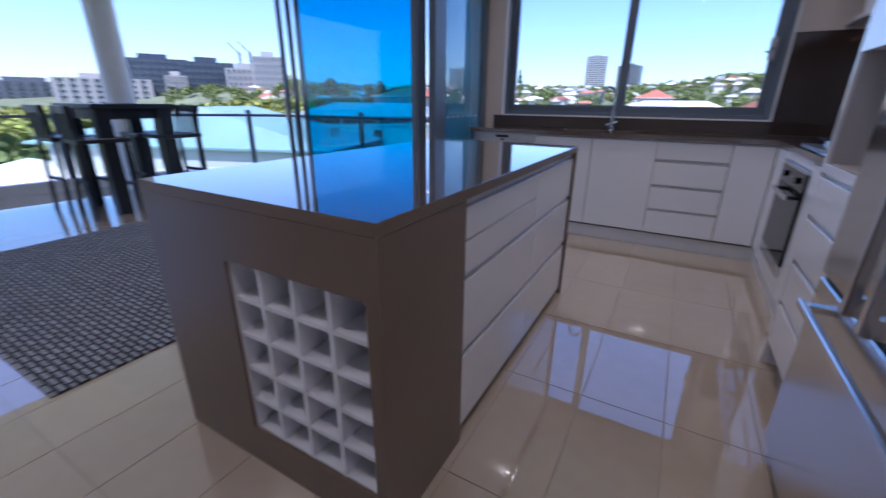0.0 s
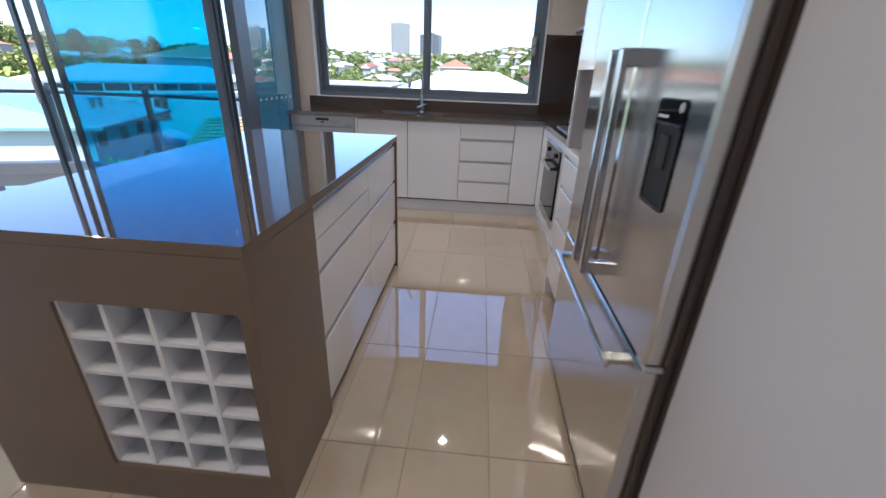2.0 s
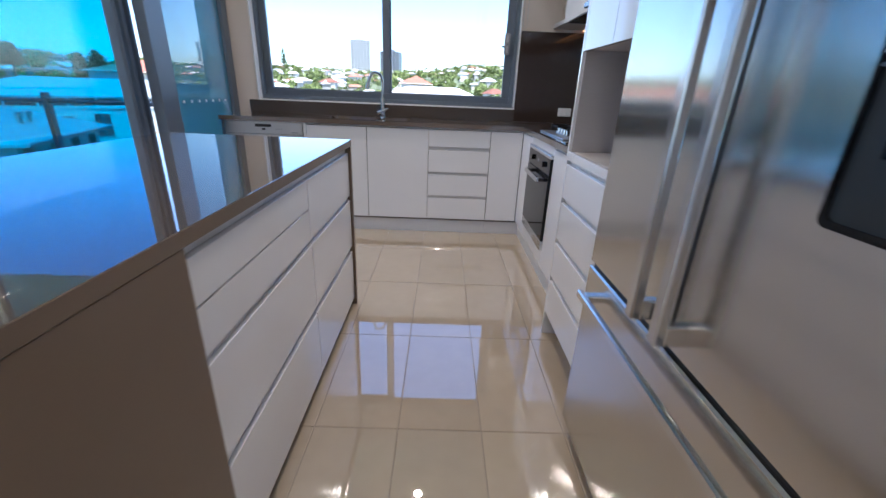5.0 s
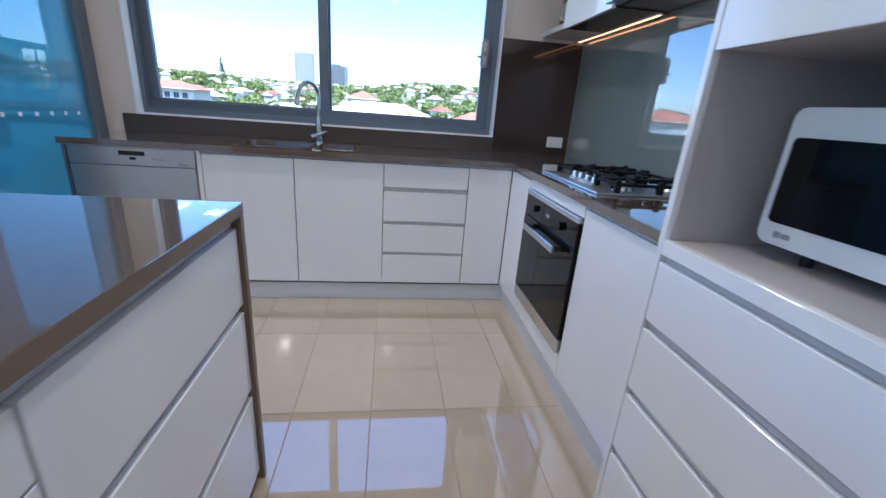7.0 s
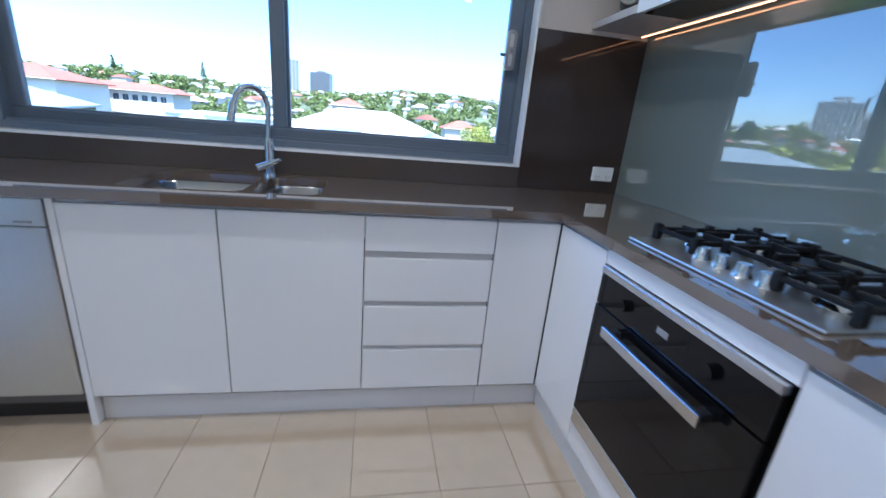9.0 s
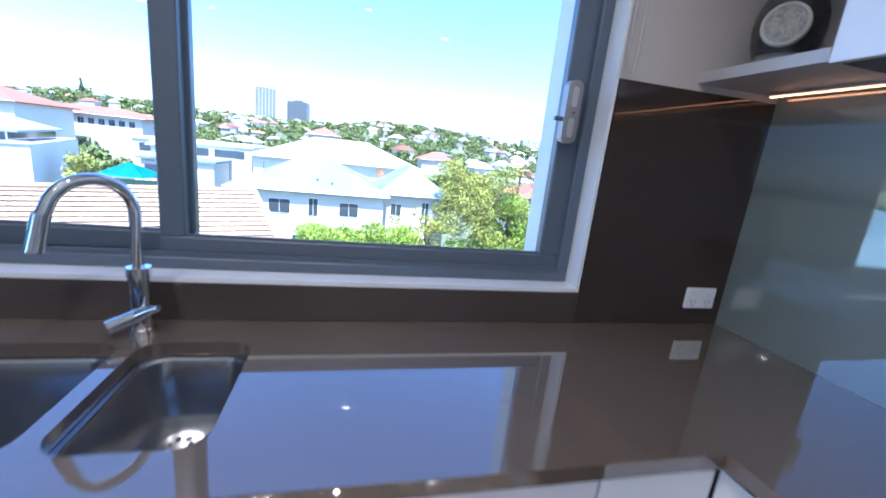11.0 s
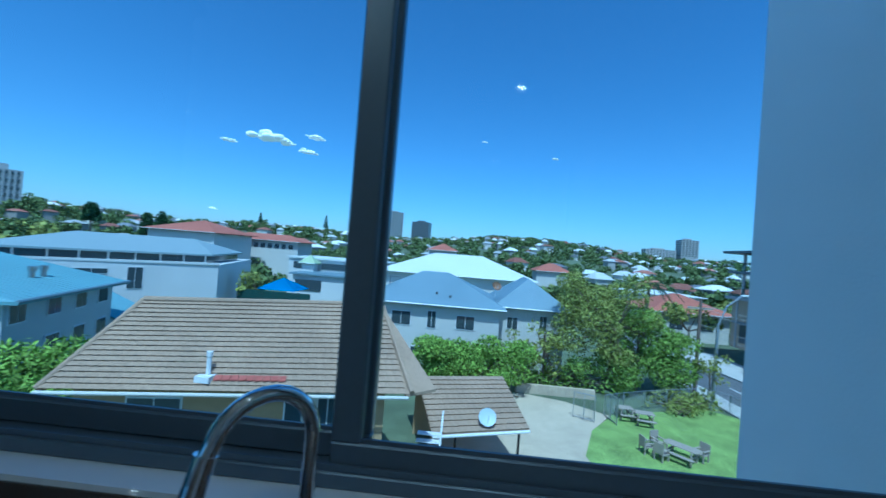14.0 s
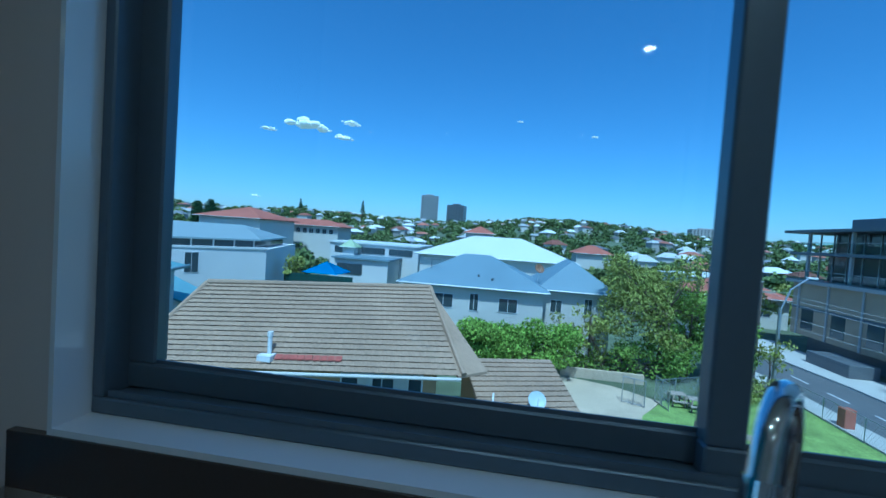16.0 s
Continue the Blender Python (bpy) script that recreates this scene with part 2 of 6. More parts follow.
def slab_with_holes(bm, outer, holes, z0, z1):
    """A flat slab with round-cornered holes through it."""
    loops = [outer] + holes
    es = []
    for lp in loops:
        vs = [bm.verts.new((p[0], p[1], z1)) for p in lp]
        es += [bm.edges.new((vs[i], vs[(i + 1) % len(vs)])) for i in range(len(vs))]
    res = bmesh.ops.triangle_fill(bm, use_beauty=True, use_dissolve=False, edges=es)
    faces = [g for g in res["geom"] if isinstance(g, bmesh.types.BMFace)]
    ext = bmesh.ops.extrude_face_region(bm, geom=faces)
    down = [v for v in ext["geom"] if isinstance(v, bmesh.types.BMVert)]
    bmesh.ops.translate(bm, verts=down, vec=(0, 0, z0 - z1))
    bmesh.ops.recalc_face_normals(bm, faces=bm.faces)
    return bm


def finish(bm, name, material, smooth=False):
    bmesh.ops.recalc_face_normals(bm, faces=bm.faces) if len(bm.faces) < 20000 else None
    me = bpy.data.meshes.new(name)
    bm.to_mesh(me)
    bm.free()
    me.materials.append(material)
    if smooth:
        for p in me.polygons:
            p.use_smooth = True
        me.set_sharp_from_angle(angle=radians(35))
    return me


def thing(name, label, category, group="", at=(0, 0, 0)):
    ob = new(name)
    ob.empty_display_size = 0.1
    ob.location = at
    return tagged(ob, label, category, group)


def part(name, bm, material, parent, label="", smooth=False):
    ob = new(name, finish(bm, name, material, smooth))
    ob.parent = parent
    if parent is not None and parent.type == "EMPTY" and parent.parent is None:
        ob.matrix_parent_inverse = Matrix.Translation(parent.location).inverted()
    return tagged(ob, label)


def solo(name, bm, material, label, category, group="", kind="", smooth=False):
    ob = new(name, finish(bm, name, material, smooth))
    return tagged(ob, label, category, group, kind)


def pbox(name, parent, material, *b, label="", bevel=0.0):
    return part(name, box(bmesh.new(), *b, bevel=bevel), material, parent, label)


def struct(name, material, label, *boxes, bevel=0.0):
    bm = bmesh.new()
    for b in boxes:
        box(bm, *b, bevel=bevel)
    return solo(name, bm, material, label, "building part", kind="structure")


# ---- structure ----
CZ = 2.72                      # ceiling height
WX0, WX1, WZ0, WZ1 = -2.84, -0.576, 1.014, 2.46   # window opening
struct("wall_north", PAINT, "white painted wall around the kitchen window",
       (WX1 + 0.011, 0.15, 0.0, 0.17, 0, CZ), (-3.10, WX0 - 0.011, 0.0, 0.17, 0, CZ), (WX0 - 0.011, WX1 + 0.011, 0.0, 0.17, 0, WZ0 - 0.013), (WX0 - 0.011, WX1 + 0.011, 0.0, 0.17, WZ1 + 0.011, CZ))
struct("wall_east", PAINT, "white painted side wall behind the cabinets", (0.0, 0.15, -3.639, 0.0, 0, CZ))
struct("wall_east_nib", PAINT, "plain white painted wall beside the fridge", (-0.665, 0.15, -4.20, -3.640, 0, CZ))
struct("wall_east_rear", PAINT, "plain white painted wall beyond the fridge nib", (-0.62, 0.15, -7.0, -4.27, 0, CZ))
struct("trim_1", CAB, "white timber architrave at the end of the wall", (-0.682, 0.0, -4.269, -4.201, 0, CZ - 0.01))
struct("wall_south", PAINT, "plain white rear wall", (-8.2, 0.15, -7.2, -7.0, 0, CZ))
struct("ceiling", CEIL, "flat white plaster ceiling", (-5.6, 0.15, -7.0, 0.0, CZ, CZ + 0.12))
bm = bmesh.new()
prism(bm, [(-5.6, 0.25), (-3.1, 0.25), (-3.1, 0.0), (-5.6, 0.0)], CZ + 0.02, CZ + 0.3)
prism(bm, [(-5.602, 0.25), (-6.2, 0.2), (-6.9, -0.1), (-7.5, -0.6), (-7.9, -1.3), (-8.1, -2.2), (-8.15, -3.2), (-8.15, -7.0), (-5.602, -7.0)], CZ + 0.02, CZ + 0.3)
solo("ceiling_balcony", bm, RENDERW, "white rendered balcony soffit with a curved edge", "building part", kind="structure")
# exterior blade wall beyond the window
struct("wall_blade", RENDERW, "pale rendered blade wall outside the window", (-0.14, 0.12, 0.17, 1.33, -8.7, 3.4))
struct("wall_outer", RENDERW, "rendered outer wall of the building below the window", (-8.2, 0.15, -0.05, 0.17, -8.7, -0.3))
# window reveal lining
struct("trim_2", CAB, "white window reveal lining and sill",
       (WX0, WX1, -0.012, 0.06, WZ0 - 0.012, WZ0), (WX1, WX1 + 0.01, -0.012, 0.06, WZ0 - 0.012, WZ1), (WX0 - 0.01, WX0, -0.012, 0.06, WZ0 - 0.012, WZ1), (WX0, WX1, -0.004, 0.06, WZ1, WZ1 + 0.01))

# floor: a bed with separate tiles on it
TX, TY, TZ = 0.3, 0.595, 0.010
floor_ob = struct("floor", GROUT, "grout bed under polished cream floor tiles", (-8.3, 0.15, -7.0, 0.0, -0.25, -0.003), (-8.0, -3.0, 0.0, 0.3, -0.25, -0.003))

# ---- window ----
win = thing("window_1", "wide grey aluminium sliding window with two clear panes", "window", at=(-1.7, 0.1, 1.05))
tagged(win, kind="structure")
bm = bmesh.new()
fy0, fy1 = 0.055, 0.15
box(bm, WX0, WX1, fy0, fy1, WZ0, 1.045, 0.003)
box(bm, WX0, WX1, fy0, fy1, WZ1 - 0.03, WZ1, 0.003)
box(bm, WX0, WX0 + 0.025, fy0, fy1, 1.045, WZ1 - 0.03, 0.003)
box(bm, WX1 - 0.035, WX1, fy0, fy1, 1.045, WZ1 - 0.03, 0.003)
box(bm, WX0 + 0.03, WX1 - 0.035, 0.062, 0.068, 1.045, 1.058)
part("window_frame", bm, ALU, win)


def sash(name, x0, x1, y0, y1, w0, w1, zb, zt):
    bm = bmesh.new()
    box(bm, x0, x1, y0, y1, zb, zb + 0.052, 0.004)
    box(bm, x0, x1, y0, y1, zt - 0.05, zt, 0.004)
    box(bm, x0, x0 + w0, y0, y1, zb + 0.052, zt - 0.05, 0.004)
    box(bm, x1 - w1, x1, y0, y1, zb + 0.052, zt - 0.05, 0.004)
    box(bm, x0 + w0 - 0.002, x1 - w1 + 0.002, y0 + 0.006, y0 + 0.010, zb + 0.05, zb + 0.060)
    s = part(name, bm, ALU, win)
    g = part("pane", box(bmesh.new(), x0 + w0 - 0.004, x1 - w1 + 0.004, (y0 + y1) / 2 - 0.003, (y0 + y1) / 2 + 0.003, zb + 0.045, zt - 0.045), CLEAR, s)
    g.visible_shadow = False
    return s


sash("sash", WX0 + 0.02, -1.678, 0.108, 0.142, 0.064, 0.057, 1.048, WZ1 - 0.028)
sash("sash", -1.750, WX1 - 0.03, 0.070, 0.104, 0.060, 0.072, 1.046, WZ1 - 0.028)
# lever latch on the sliding sash
lt = thing("window_latch", "grey metal sliding window latch on the sash stile", "latch", at=(-0.645, 0.05, 1.53))
LATCHG = mat("latch_grey", (0.33, 0.335, 0.35), 0.35, metal=0.4)


def flat_capsule(x0, x1, z0, z1, r, y0, y1):
    """A round-cornered plate standing in the window's plane."""
    bm = prism(bmesh.new(), rounded(x0, x1, z0, z1, r, 5), 0.0, y1 - y0)
    for v in bm.verts:
        v.co = Vector((v.co.x, y1 - v.co.z, v.co.y))
    bmesh.ops.bevel(bm, geom=list(bm.edges), offset=0.003, segments=2, affect="EDGES", profile=0.5)
    return bm


part("latch_plate", flat_capsule(-0.676, -0.634, 1.450, 1.612, 0.010, 0.052, 0.0695), ALU, lt, smooth=True)
pull = part("latch_pull", flat_capsule(-0.694, -0.648, 1.445, 1.618, 0.018, 0.022, 0.0515), LATCHG, lt, smooth=True)
part("recess", flat_capsule(-0.680, -0.662, 1.545, 1.600, 0.007, 0.0195, 0.0235), CHANNEL, pull)
part("recess", flat_capsule(-0.680, -0.662, 1.462, 1.515, 0.007, 0.0195, 0.0235), CHANNEL, pull)
part("screw", cyl(bmesh.new(), (-0.668, 0.0195, 1.530), 0.004, 0.003, "y", 10), ALU, pull)
part("thumb_turn", cyl(bmesh.new(), (-0.716, 0.036, 1.512), 0.007, 0.026, "x", 12), ALU, lt)
# roller blind chain by the window
bc = thing("blind_chain", "thin hanging loop of beaded roller blind chain", "blind", at=(-0.54, -0.02, 1.66))
bm = tube(bmesh.new(), [(-0.556, -0.016, 2.5), (-0.556, -0.016, 1.68), (-0.550, -0.016, 1.655), (-0.540, -0.016, 1.648), (-0.530, -0.016, 1.655), (-0.526, -0.016, 1.68), (-0.520, -0.016, 2.5)], 0.0022, 6)
part("chain", bm, CHANNEL, bc)

# fixed side pane and sliding balcony door
sp = thing("window_2", "tall fixed tinted glass pane beside the dishwasher", "window", at=(-3.06, -0.5, 0))
tagged(sp, kind="structure")
bm = bmesh.new()
box(bm, -3.10, -3.03, -0.10, -0.005, 0, CZ, 0.004)
box(bm, -3.10, -3.03, -1.06, -0.88, 0, CZ, 0.004)
box(bm, -3.10, -3.03, -0.88, -0.10, 0, 0.06)
box(bm, -3.10, -3.03, -0.88, -0.10, CZ - 0.06, CZ)
part("window_frame", bm, ALU, sp)
g = pbox("pane", sp, PALEG, -3.063, -3.055, -0.884, -0.098, 0.05, CZ - 0.05)
g.visible_shadow = False
for k in range(7):
    pbox("safety_dot", sp, WPLAST, -3.054, -3.0525, -0.21 - 0.098 * k, -0.19 - 0.098 * k, 0.985, 1.005)

sd = thing("door_1", "open aluminium sliding door with blue tinted glass", "door", at=(-3.8, -1.12, 0))
tagged(sd, kind="structure")
bm = bmesh.new()
box(bm, -8.0, -3.03, -1.16, -0.99, CZ - 0.045, CZ - 0.001, 0.004)
part("door_frame", bm, ALU, sd, "grey aluminium head track")


def slide_leaf(x0, x1, y0, y1, w0, w1, material):
    bm = bmesh.new()
    box(bm, x0, x0 + w0, y0, y1, 0.02, CZ - 0.02, 0.004)
    box(bm, x1 - w1, x1, y0, y1, 0.02, CZ - 0.02, 0.004)
    box(bm, x0 + w0, x1 - w1, y0, y1, 0.02, 0.11, 0.004)
    box(bm, x0 + w0, x1 - w1, y0, y1, CZ - 0.09, CZ - 0.02, 0.004)
    lf = part("door_leaf", bm, ALU, sd)
    g = part("pane", box(bmesh.new(), x0 + w0 - 0.005, x1 - w1 + 0.005, (y0 + y1) / 2 - 0.003, (y0 + y1) / 2 + 0.003, 0.105, CZ - 0.085), material, lf)
    g.visible_shadow = False
    return lf


slide_leaf(-4.655, -3.155, -1.030, -1.000, 0.050, 0.060, BLUEG)
slide_leaf(-4.714, -3.155, -1.085, -1.055, 0.045, 0.060, CLEAR)
lf = slide_leaf(-4.774, -3.155, -1.150, -1.120, 0.046, 0.060, CLEAR)
part("door_handle", box(bmesh.new(), -4.766, -4.738, -1.172, -1.148, 0.92, 1.12, 0.006), CHANNEL, lf)
pbox("door_track", sd, ALU, -8.0, -3.2, -1.16, -0.99, -0.002, 0.014)

# ---- island ----
isl = thing("kitchen_island", "kitchen island with dark stone waterfall end and top", "island bench", at=(-2.1, -2.7, 0))
IX0, IX1, IY0, IY1 = -2.552, -1.652, -3.612, -1.822
NX0, NX1, NZ0, NZ1 = -2.184, -1.690, 0.138, 0.716
top_ob = part("benchtop", box(bmesh.new(), IX0, IX1, IY0, IY1, 0.868, 0.900, 0.0015), STONE, isl)
top_ob.data.materials.append(STONEV)
for pf in top_ob.data.polygons:
    pf.material_index = 0 if pf.normal.z > 0.7 else 1
bm = bmesh.new()
outer = [(IX0, 0.0), (IX1, 0.0), (IX1, 0.868), (IX0, 0.868)]
hole = rounded(NX0, NX1, NZ0, NZ1, 0.012, 3)
slab_with_holes(bm, outer, [hole], 0.0, 0.03)
bmesh.ops.rotate(bm, verts=bm.verts, cent=(0, 0, 0), matrix=Matrix.Rotation(radians(90), 3, "X"))
bmesh.ops.translate(bm, verts=bm.verts, vec=(0, IY0 + 0.03, 0))
part("end_panel", bm, STONEV, isl, "dark stone waterfall end with a square opening")
part("side_panel", box(bmesh.new(), IX1 - 0.02, IX1 - 0.0015, IY0 + 0.030, -3.205, 0, 0.867, 0.001), STONEV, isl)
part("end_panel", box(bmesh.new(), IX0 + 0.01, IX1 - 0.001, IY1 - 0.022, IY1, 0, 0.867, 0.001), STONEV, isl)
part("back_panel", box(bmesh.new(), IX0 + 0.012, IX0 + 0.03, IY0 + 0.03, IY1 - 0.022, 0, 0.867), STONEV, isl)
part("carcass", box(bmesh.new(), -2.50, -1.695, -3.20, IY1 - 0.03, 0.10, 0.866), CARCASS, isl)
part("kickboard", box(bmesh.new(), -2.48, -1.73, -3.21, IY1 - 0.03, 0.0, 0.10), KICK, isl)
# wine rack behind the opening
wr = part("wine_rack", box(bmesh.new(), NX0 + 0.0, NX1, -3.29, -3.275, NZ0, NZ1), CAB, isl, "white pigeonhole wine rack")
cw, ch = (NX1 - NX0) / 4, (NZ1 - NZ0) / 5
for k in range(5):
    x = NX0 + cw * k
    part("divider", box(bmesh.new(), x - 0.007, x + 0.007, IY0 + 0.010, -3.29, NZ0, NZ1), CAB, wr)
for k in range(6):
    z = NZ0 + ch * k
    part("shelf", box(bmesh.new(), NX0, NX1, IY0 + 0.0115, -3.289, z - 0.006, z + 0.006), CAB, wr)
# drawers, with finger channels between the rows
FX = -1.664
for y0, y1, zs in ((-3.200, -2.500, ((0.738, 0.838), (0.626, 0.733), (0.352, 0.602), (0.045, 0.322))),
                   (-2.494, -1.850, ((0.626, 0.838), (0.352, 0.602), (0.045, 0.322)))):
    for z0, z1 in zs:
        part("drawer_front", box(bmesh.new(), FX - 0.018, FX, y0, y1, z0, z1, 0.0012), CAB, isl)
for z0, z1 in ((0.840, 0.866), (0.603, 0.625), (0.323, 0.351)):
    part("finger_channel", box(bmesh.new(), FX - 0.030, FX - 0.014, -3.20, -1.846, z0, z1), CHANNEL, isl)

# ---- back run of cabinets ----
FY, FXR = -0.568, -0.562        # door faces
BZ0, BZ1 = 0.868, 0.900


def cabinet(name, label, fronts, body, axis, category="cabinet", channels=(), kick=None, group="kitchen base cabinets"):
    """A base unit: carcass, fronts as (a0, a1, z0, z1) along the run, finger channels, kickboard."""
    cx, cy = (body[0] + body[1]) / 2, (body[2] + body[3]) / 2
    c = thing(name, label, category, group, at=(cx, cy, 0))
    pbox("carcass", c, CARCASS, *body)
    for a0, a1, z0, z1 in fronts:
        if axis == "y":
            pbox("door" if z1 - z0 > 0.4 else "drawer_front", c, CAB, a0, a1, FY, FY + 0.018, z0, z1, bevel=0.0012)
        else:
            pbox("door" if z1 - z0 > 0.4 else "drawer_front", c, CAB, FXR, FXR + 0.018, a0, a1, z0, z1, bevel=0.0012)
    for a0, a1, z0, z1 in channels:
        if axis == "y":
            pbox("finger_channel", c, CHANNEL, a0, a1, FY + 0.012, FY + 0.03, z0, z1)
        else:
            pbox("finger_channel", c, CHANNEL, FXR + 0.012, FXR + 0.03, a0, a1, z0, z1)
    if kick:
        pbox("kickboard", c, KICK, *kick)
    return c


TOPCH = (0.853, 0.867)
cabinet("base_cabinet", "white gloss sink base cabinet with two doors", [(-2.268, -1.802, 0.128, 0.852), (-1.797, -1.312, 0.128, 0.852)],
        (-2.268, -1.312, FY + 0.02, -0.02, 0.11, 0.60), "y", channels=[(-2.268, -1.312, *TOPCH)], kick=(-2.268, -1.309, -0.530, -0.512, 0, 0.126))
pbox("end_panel", cabinet("base_cabinet", "white gloss base unit with four handleless drawers",
        [(-1.306, -0.822, a, b) for a, b in ((0.722, 0.852), (0.521, 0.695), (0.328, 0.498), (0.128, 0.306))],
        (-1.309, -0.819, FY + 0.02, -0.02, 0.11, 0.86), "y", channels=[(-1.306, -0.822, *z) for z in (TOPCH, (0.696, 0.721), (0.499, 0.520), (0.307, 0.327))], kick=(-1.309, -0.819, -0.530, -0.512, 0, 0.126)),
     CAB, -1.309, -1.3065, FY + 0.004, -0.05, 0.12, 0.862)
cabinet("base_cabinet", "white gloss corner base cabinet door", [(-0.817, -0.566, 0.128, 0.852)], (-0.817, -0.02, FY + 0.02, -0.02, 0.11, 0.86), "y", channels=[(-0.817, -0.545, *TOPCH)], kick=(-0.817, -0.512, -0.530, -0.512, 0, 0.126))
# right run
cabinet("base_cabinet", "white gloss corner base door beside the oven", [(-0.893, -0.572, 0.128, 0.852)], (FXR + 0.02, -0.02, -0.895, -0.60, 0.11, 0.86), "x", channels=[(-0.893, -0.55, *TOPCH)], kick=(-0.530, -0.512, -0.895, -0.531, 0, 0.126))
oc = cabinet("oven_cabinet", "white gloss housing panels above and below the oven", [(-1.512, -0.897, 0.815, 0.864), (-1.512, -0.897, 0.128, 0.226)], (-0.50, -0.02, -1.512, -0.897, 0.11, 0.225), "x", kick=(-0.530, -0.512, -1.514, -0.895, 0, 0.126))
cabinet("base_cabinet", "white gloss base cabinet with a single wide door", [(-2.045, -1.516, 0.128, 0.852)], (FXR + 0.02, -0.02, -2.045, -1.516, 0.11, 0.86), "x", channels=[(-2.045, -1.516, *TOPCH)], kick=(-0.530, -0.512, -2.05, -1.514, 0, 0.126))

# benchtop with sink cut-outs
BY, BX = -0.588, -0.576
SB = ((-2.150, -1.745), (-1.712, -1.478))
bt = thing("benchtop", "polished brown stone L-shaped kitchen benchtop", "benchtop", at=(-1.5, -0.3, BZ0))
bm = slab_with_holes(bmesh.new(), [(-2.93, 0.0), (-2.93, BY), (BX, BY), (BX, -2.063), (0.0, -2.063), (0.0, 0.0)],
                     [rounded(SB[0][0], SB[0][1], -0.49, -0.135, 0.05), rounded(SB[1][0], SB[1][1], -0.49, -0.135, 0.05)], BZ0, BZ1)
part("slab", bm, STONE, bt)
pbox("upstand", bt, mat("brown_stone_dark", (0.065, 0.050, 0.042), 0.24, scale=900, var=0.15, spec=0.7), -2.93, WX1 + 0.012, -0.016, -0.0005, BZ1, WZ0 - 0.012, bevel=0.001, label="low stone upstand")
struct("splashback_1", SPLASH, "dark brown polished splashback panel", (WX1 + 0.012, -0.003, -0.014, -0.0005, BZ1 + 0.0005, 1.632))
struct("splashback_2", GLASSPL, "grey-green glass splashback behind the cooktop", (-0.013, -0.0005, -2.045, -0.0145, BZ1 + 0.0005, 1.90))

# sink
sink = thing("kitchen_sink", "stainless steel double bowl undermount sink", "sink", at=(-1.8, -0.31, 0.7))


SINKM = mat("sink_steel", (0.36, 0.36, 0.37), 0.20, metal=0.95, big=0.03, bigscale=5, rvar=0.03, bscale=14)


def bowl(x0, x1, y0, y1, depth, dx):
    bm = bmesh.new()
    lv = [(0.0, 0.05, BZ0 - 0.001), (0.016, 0.05, BZ0 - 0.0022), (0.020, 0.05, BZ0 - 0.008), (0.026, 0.055, BZ0 - depth + 0.035), (0.036, 0.05, BZ0 - depth + 0.010), (0.065, 0.04, BZ0 - depth)]
    shells = []
    for th in (0.0, 0.0015):
        rings = []
        for inset, r, z in lv:
            e = 0.006 + th - inset
            rings.append([bm.verts.new((px, py, z - (th if z < BZ0 - 0.002 else 0))) for px, py in rounded(x0 - e, x1 + e, y0 - e, y1 + e, r)])
        n = len(rings[0])
        for i in range(len(rings) - 1):
            for k in range(n):
                bm.faces.new((rings[i][k], rings[i][(k + 1) % n], rings[i + 1][(k + 1) % n], rings[i + 1][k]))
        bm.faces.new(rings[-1])
        shells.append(rings)
    for k in range(n):
        bm.faces.new((shells[0][0][k], shells[0][0][(k + 1) % n], shells[1][0][(k + 1) % n], shells[1][0][k]))
    b = part("bowl", bm, SINKM, sink, smooth=True)
    cx, cy, z = dx, (y0 + y1) / 2 + 0.055, BZ0 - depth + 0.0005
    part("drain_ring", cyl(bmesh.new(), (cx, cy, z), 0.045, 0.003, "z", 28), CHROME, b)
    part("drain_basket", cyl(bmesh.new(), (cx, cy, z + 0.003), 0.034, 0.0015, "z", 24), HANDLE, b)
    for k in range(6):
        a = k * math.pi / 3
        part("basket_slot", cyl(bmesh.new(), (cx + 0.02 * math.cos(a), cy + 0.02 * math.sin(a), z + 0.0045), 0.006, 0.0012, "z", 10), RUBBER, b)


bowl(*SB[0], -0.49, -0.135, 0.20, -1.95)
bowl(*SB[1], -0.49, -0.135, 0.15, -1.60)

# tap
tap = thing("kitchen_tap", "chrome gooseneck mixer tap on the benchtop", "tap", at=(-1.745, -0.075, BZ1))
tx, ty = -1.735, -0.080
part("base", cyl(bmesh.new(), (tx, ty, BZ1), 0.027, 0.012, "z", 28), CHROME, tap, smooth=True)
part("body", cyl(bmesh.new(), (tx, ty, BZ1 + 0.012), 0.022, 0.135, "z", 28), CHROME, tap, smooth=True)
part("collar", cyl(bmesh.new(), (tx, ty, BZ1 + 0.138), 0.0245, 0.022, "z", 28), CHROME, tap, smooth=True)
sdx, sdy = -0.64, -0.768
R = 0.075
ZB = BZ1 + 0.284
pts = [(tx, ty, BZ1 + 0.15), (tx, ty, ZB)]
for k in range(1, 13):
    a = radians(165 * k / 12)
    d = R * (1 - math.cos(a))
    pts.append((tx + sdx * d, ty + sdy * d, ZB + R * math.sin(a)))
pts.append((tx + sdx * 0.157, ty + sdy * 0.157, ZB))
part("spout", tube(bmesh.new(), pts, 0.0125, 16), CHROME, tap, smooth=True)
part("spray_head", tube(bmesh.new(), [(tx + sdx * 0.154, ty + sdy * 0.154, ZB + 0.010), (tx + sdx * 0.172, ty + sdy * 0.172, ZB - 0.060)], 0.0155, 16), CHROME, tap, smooth=True)
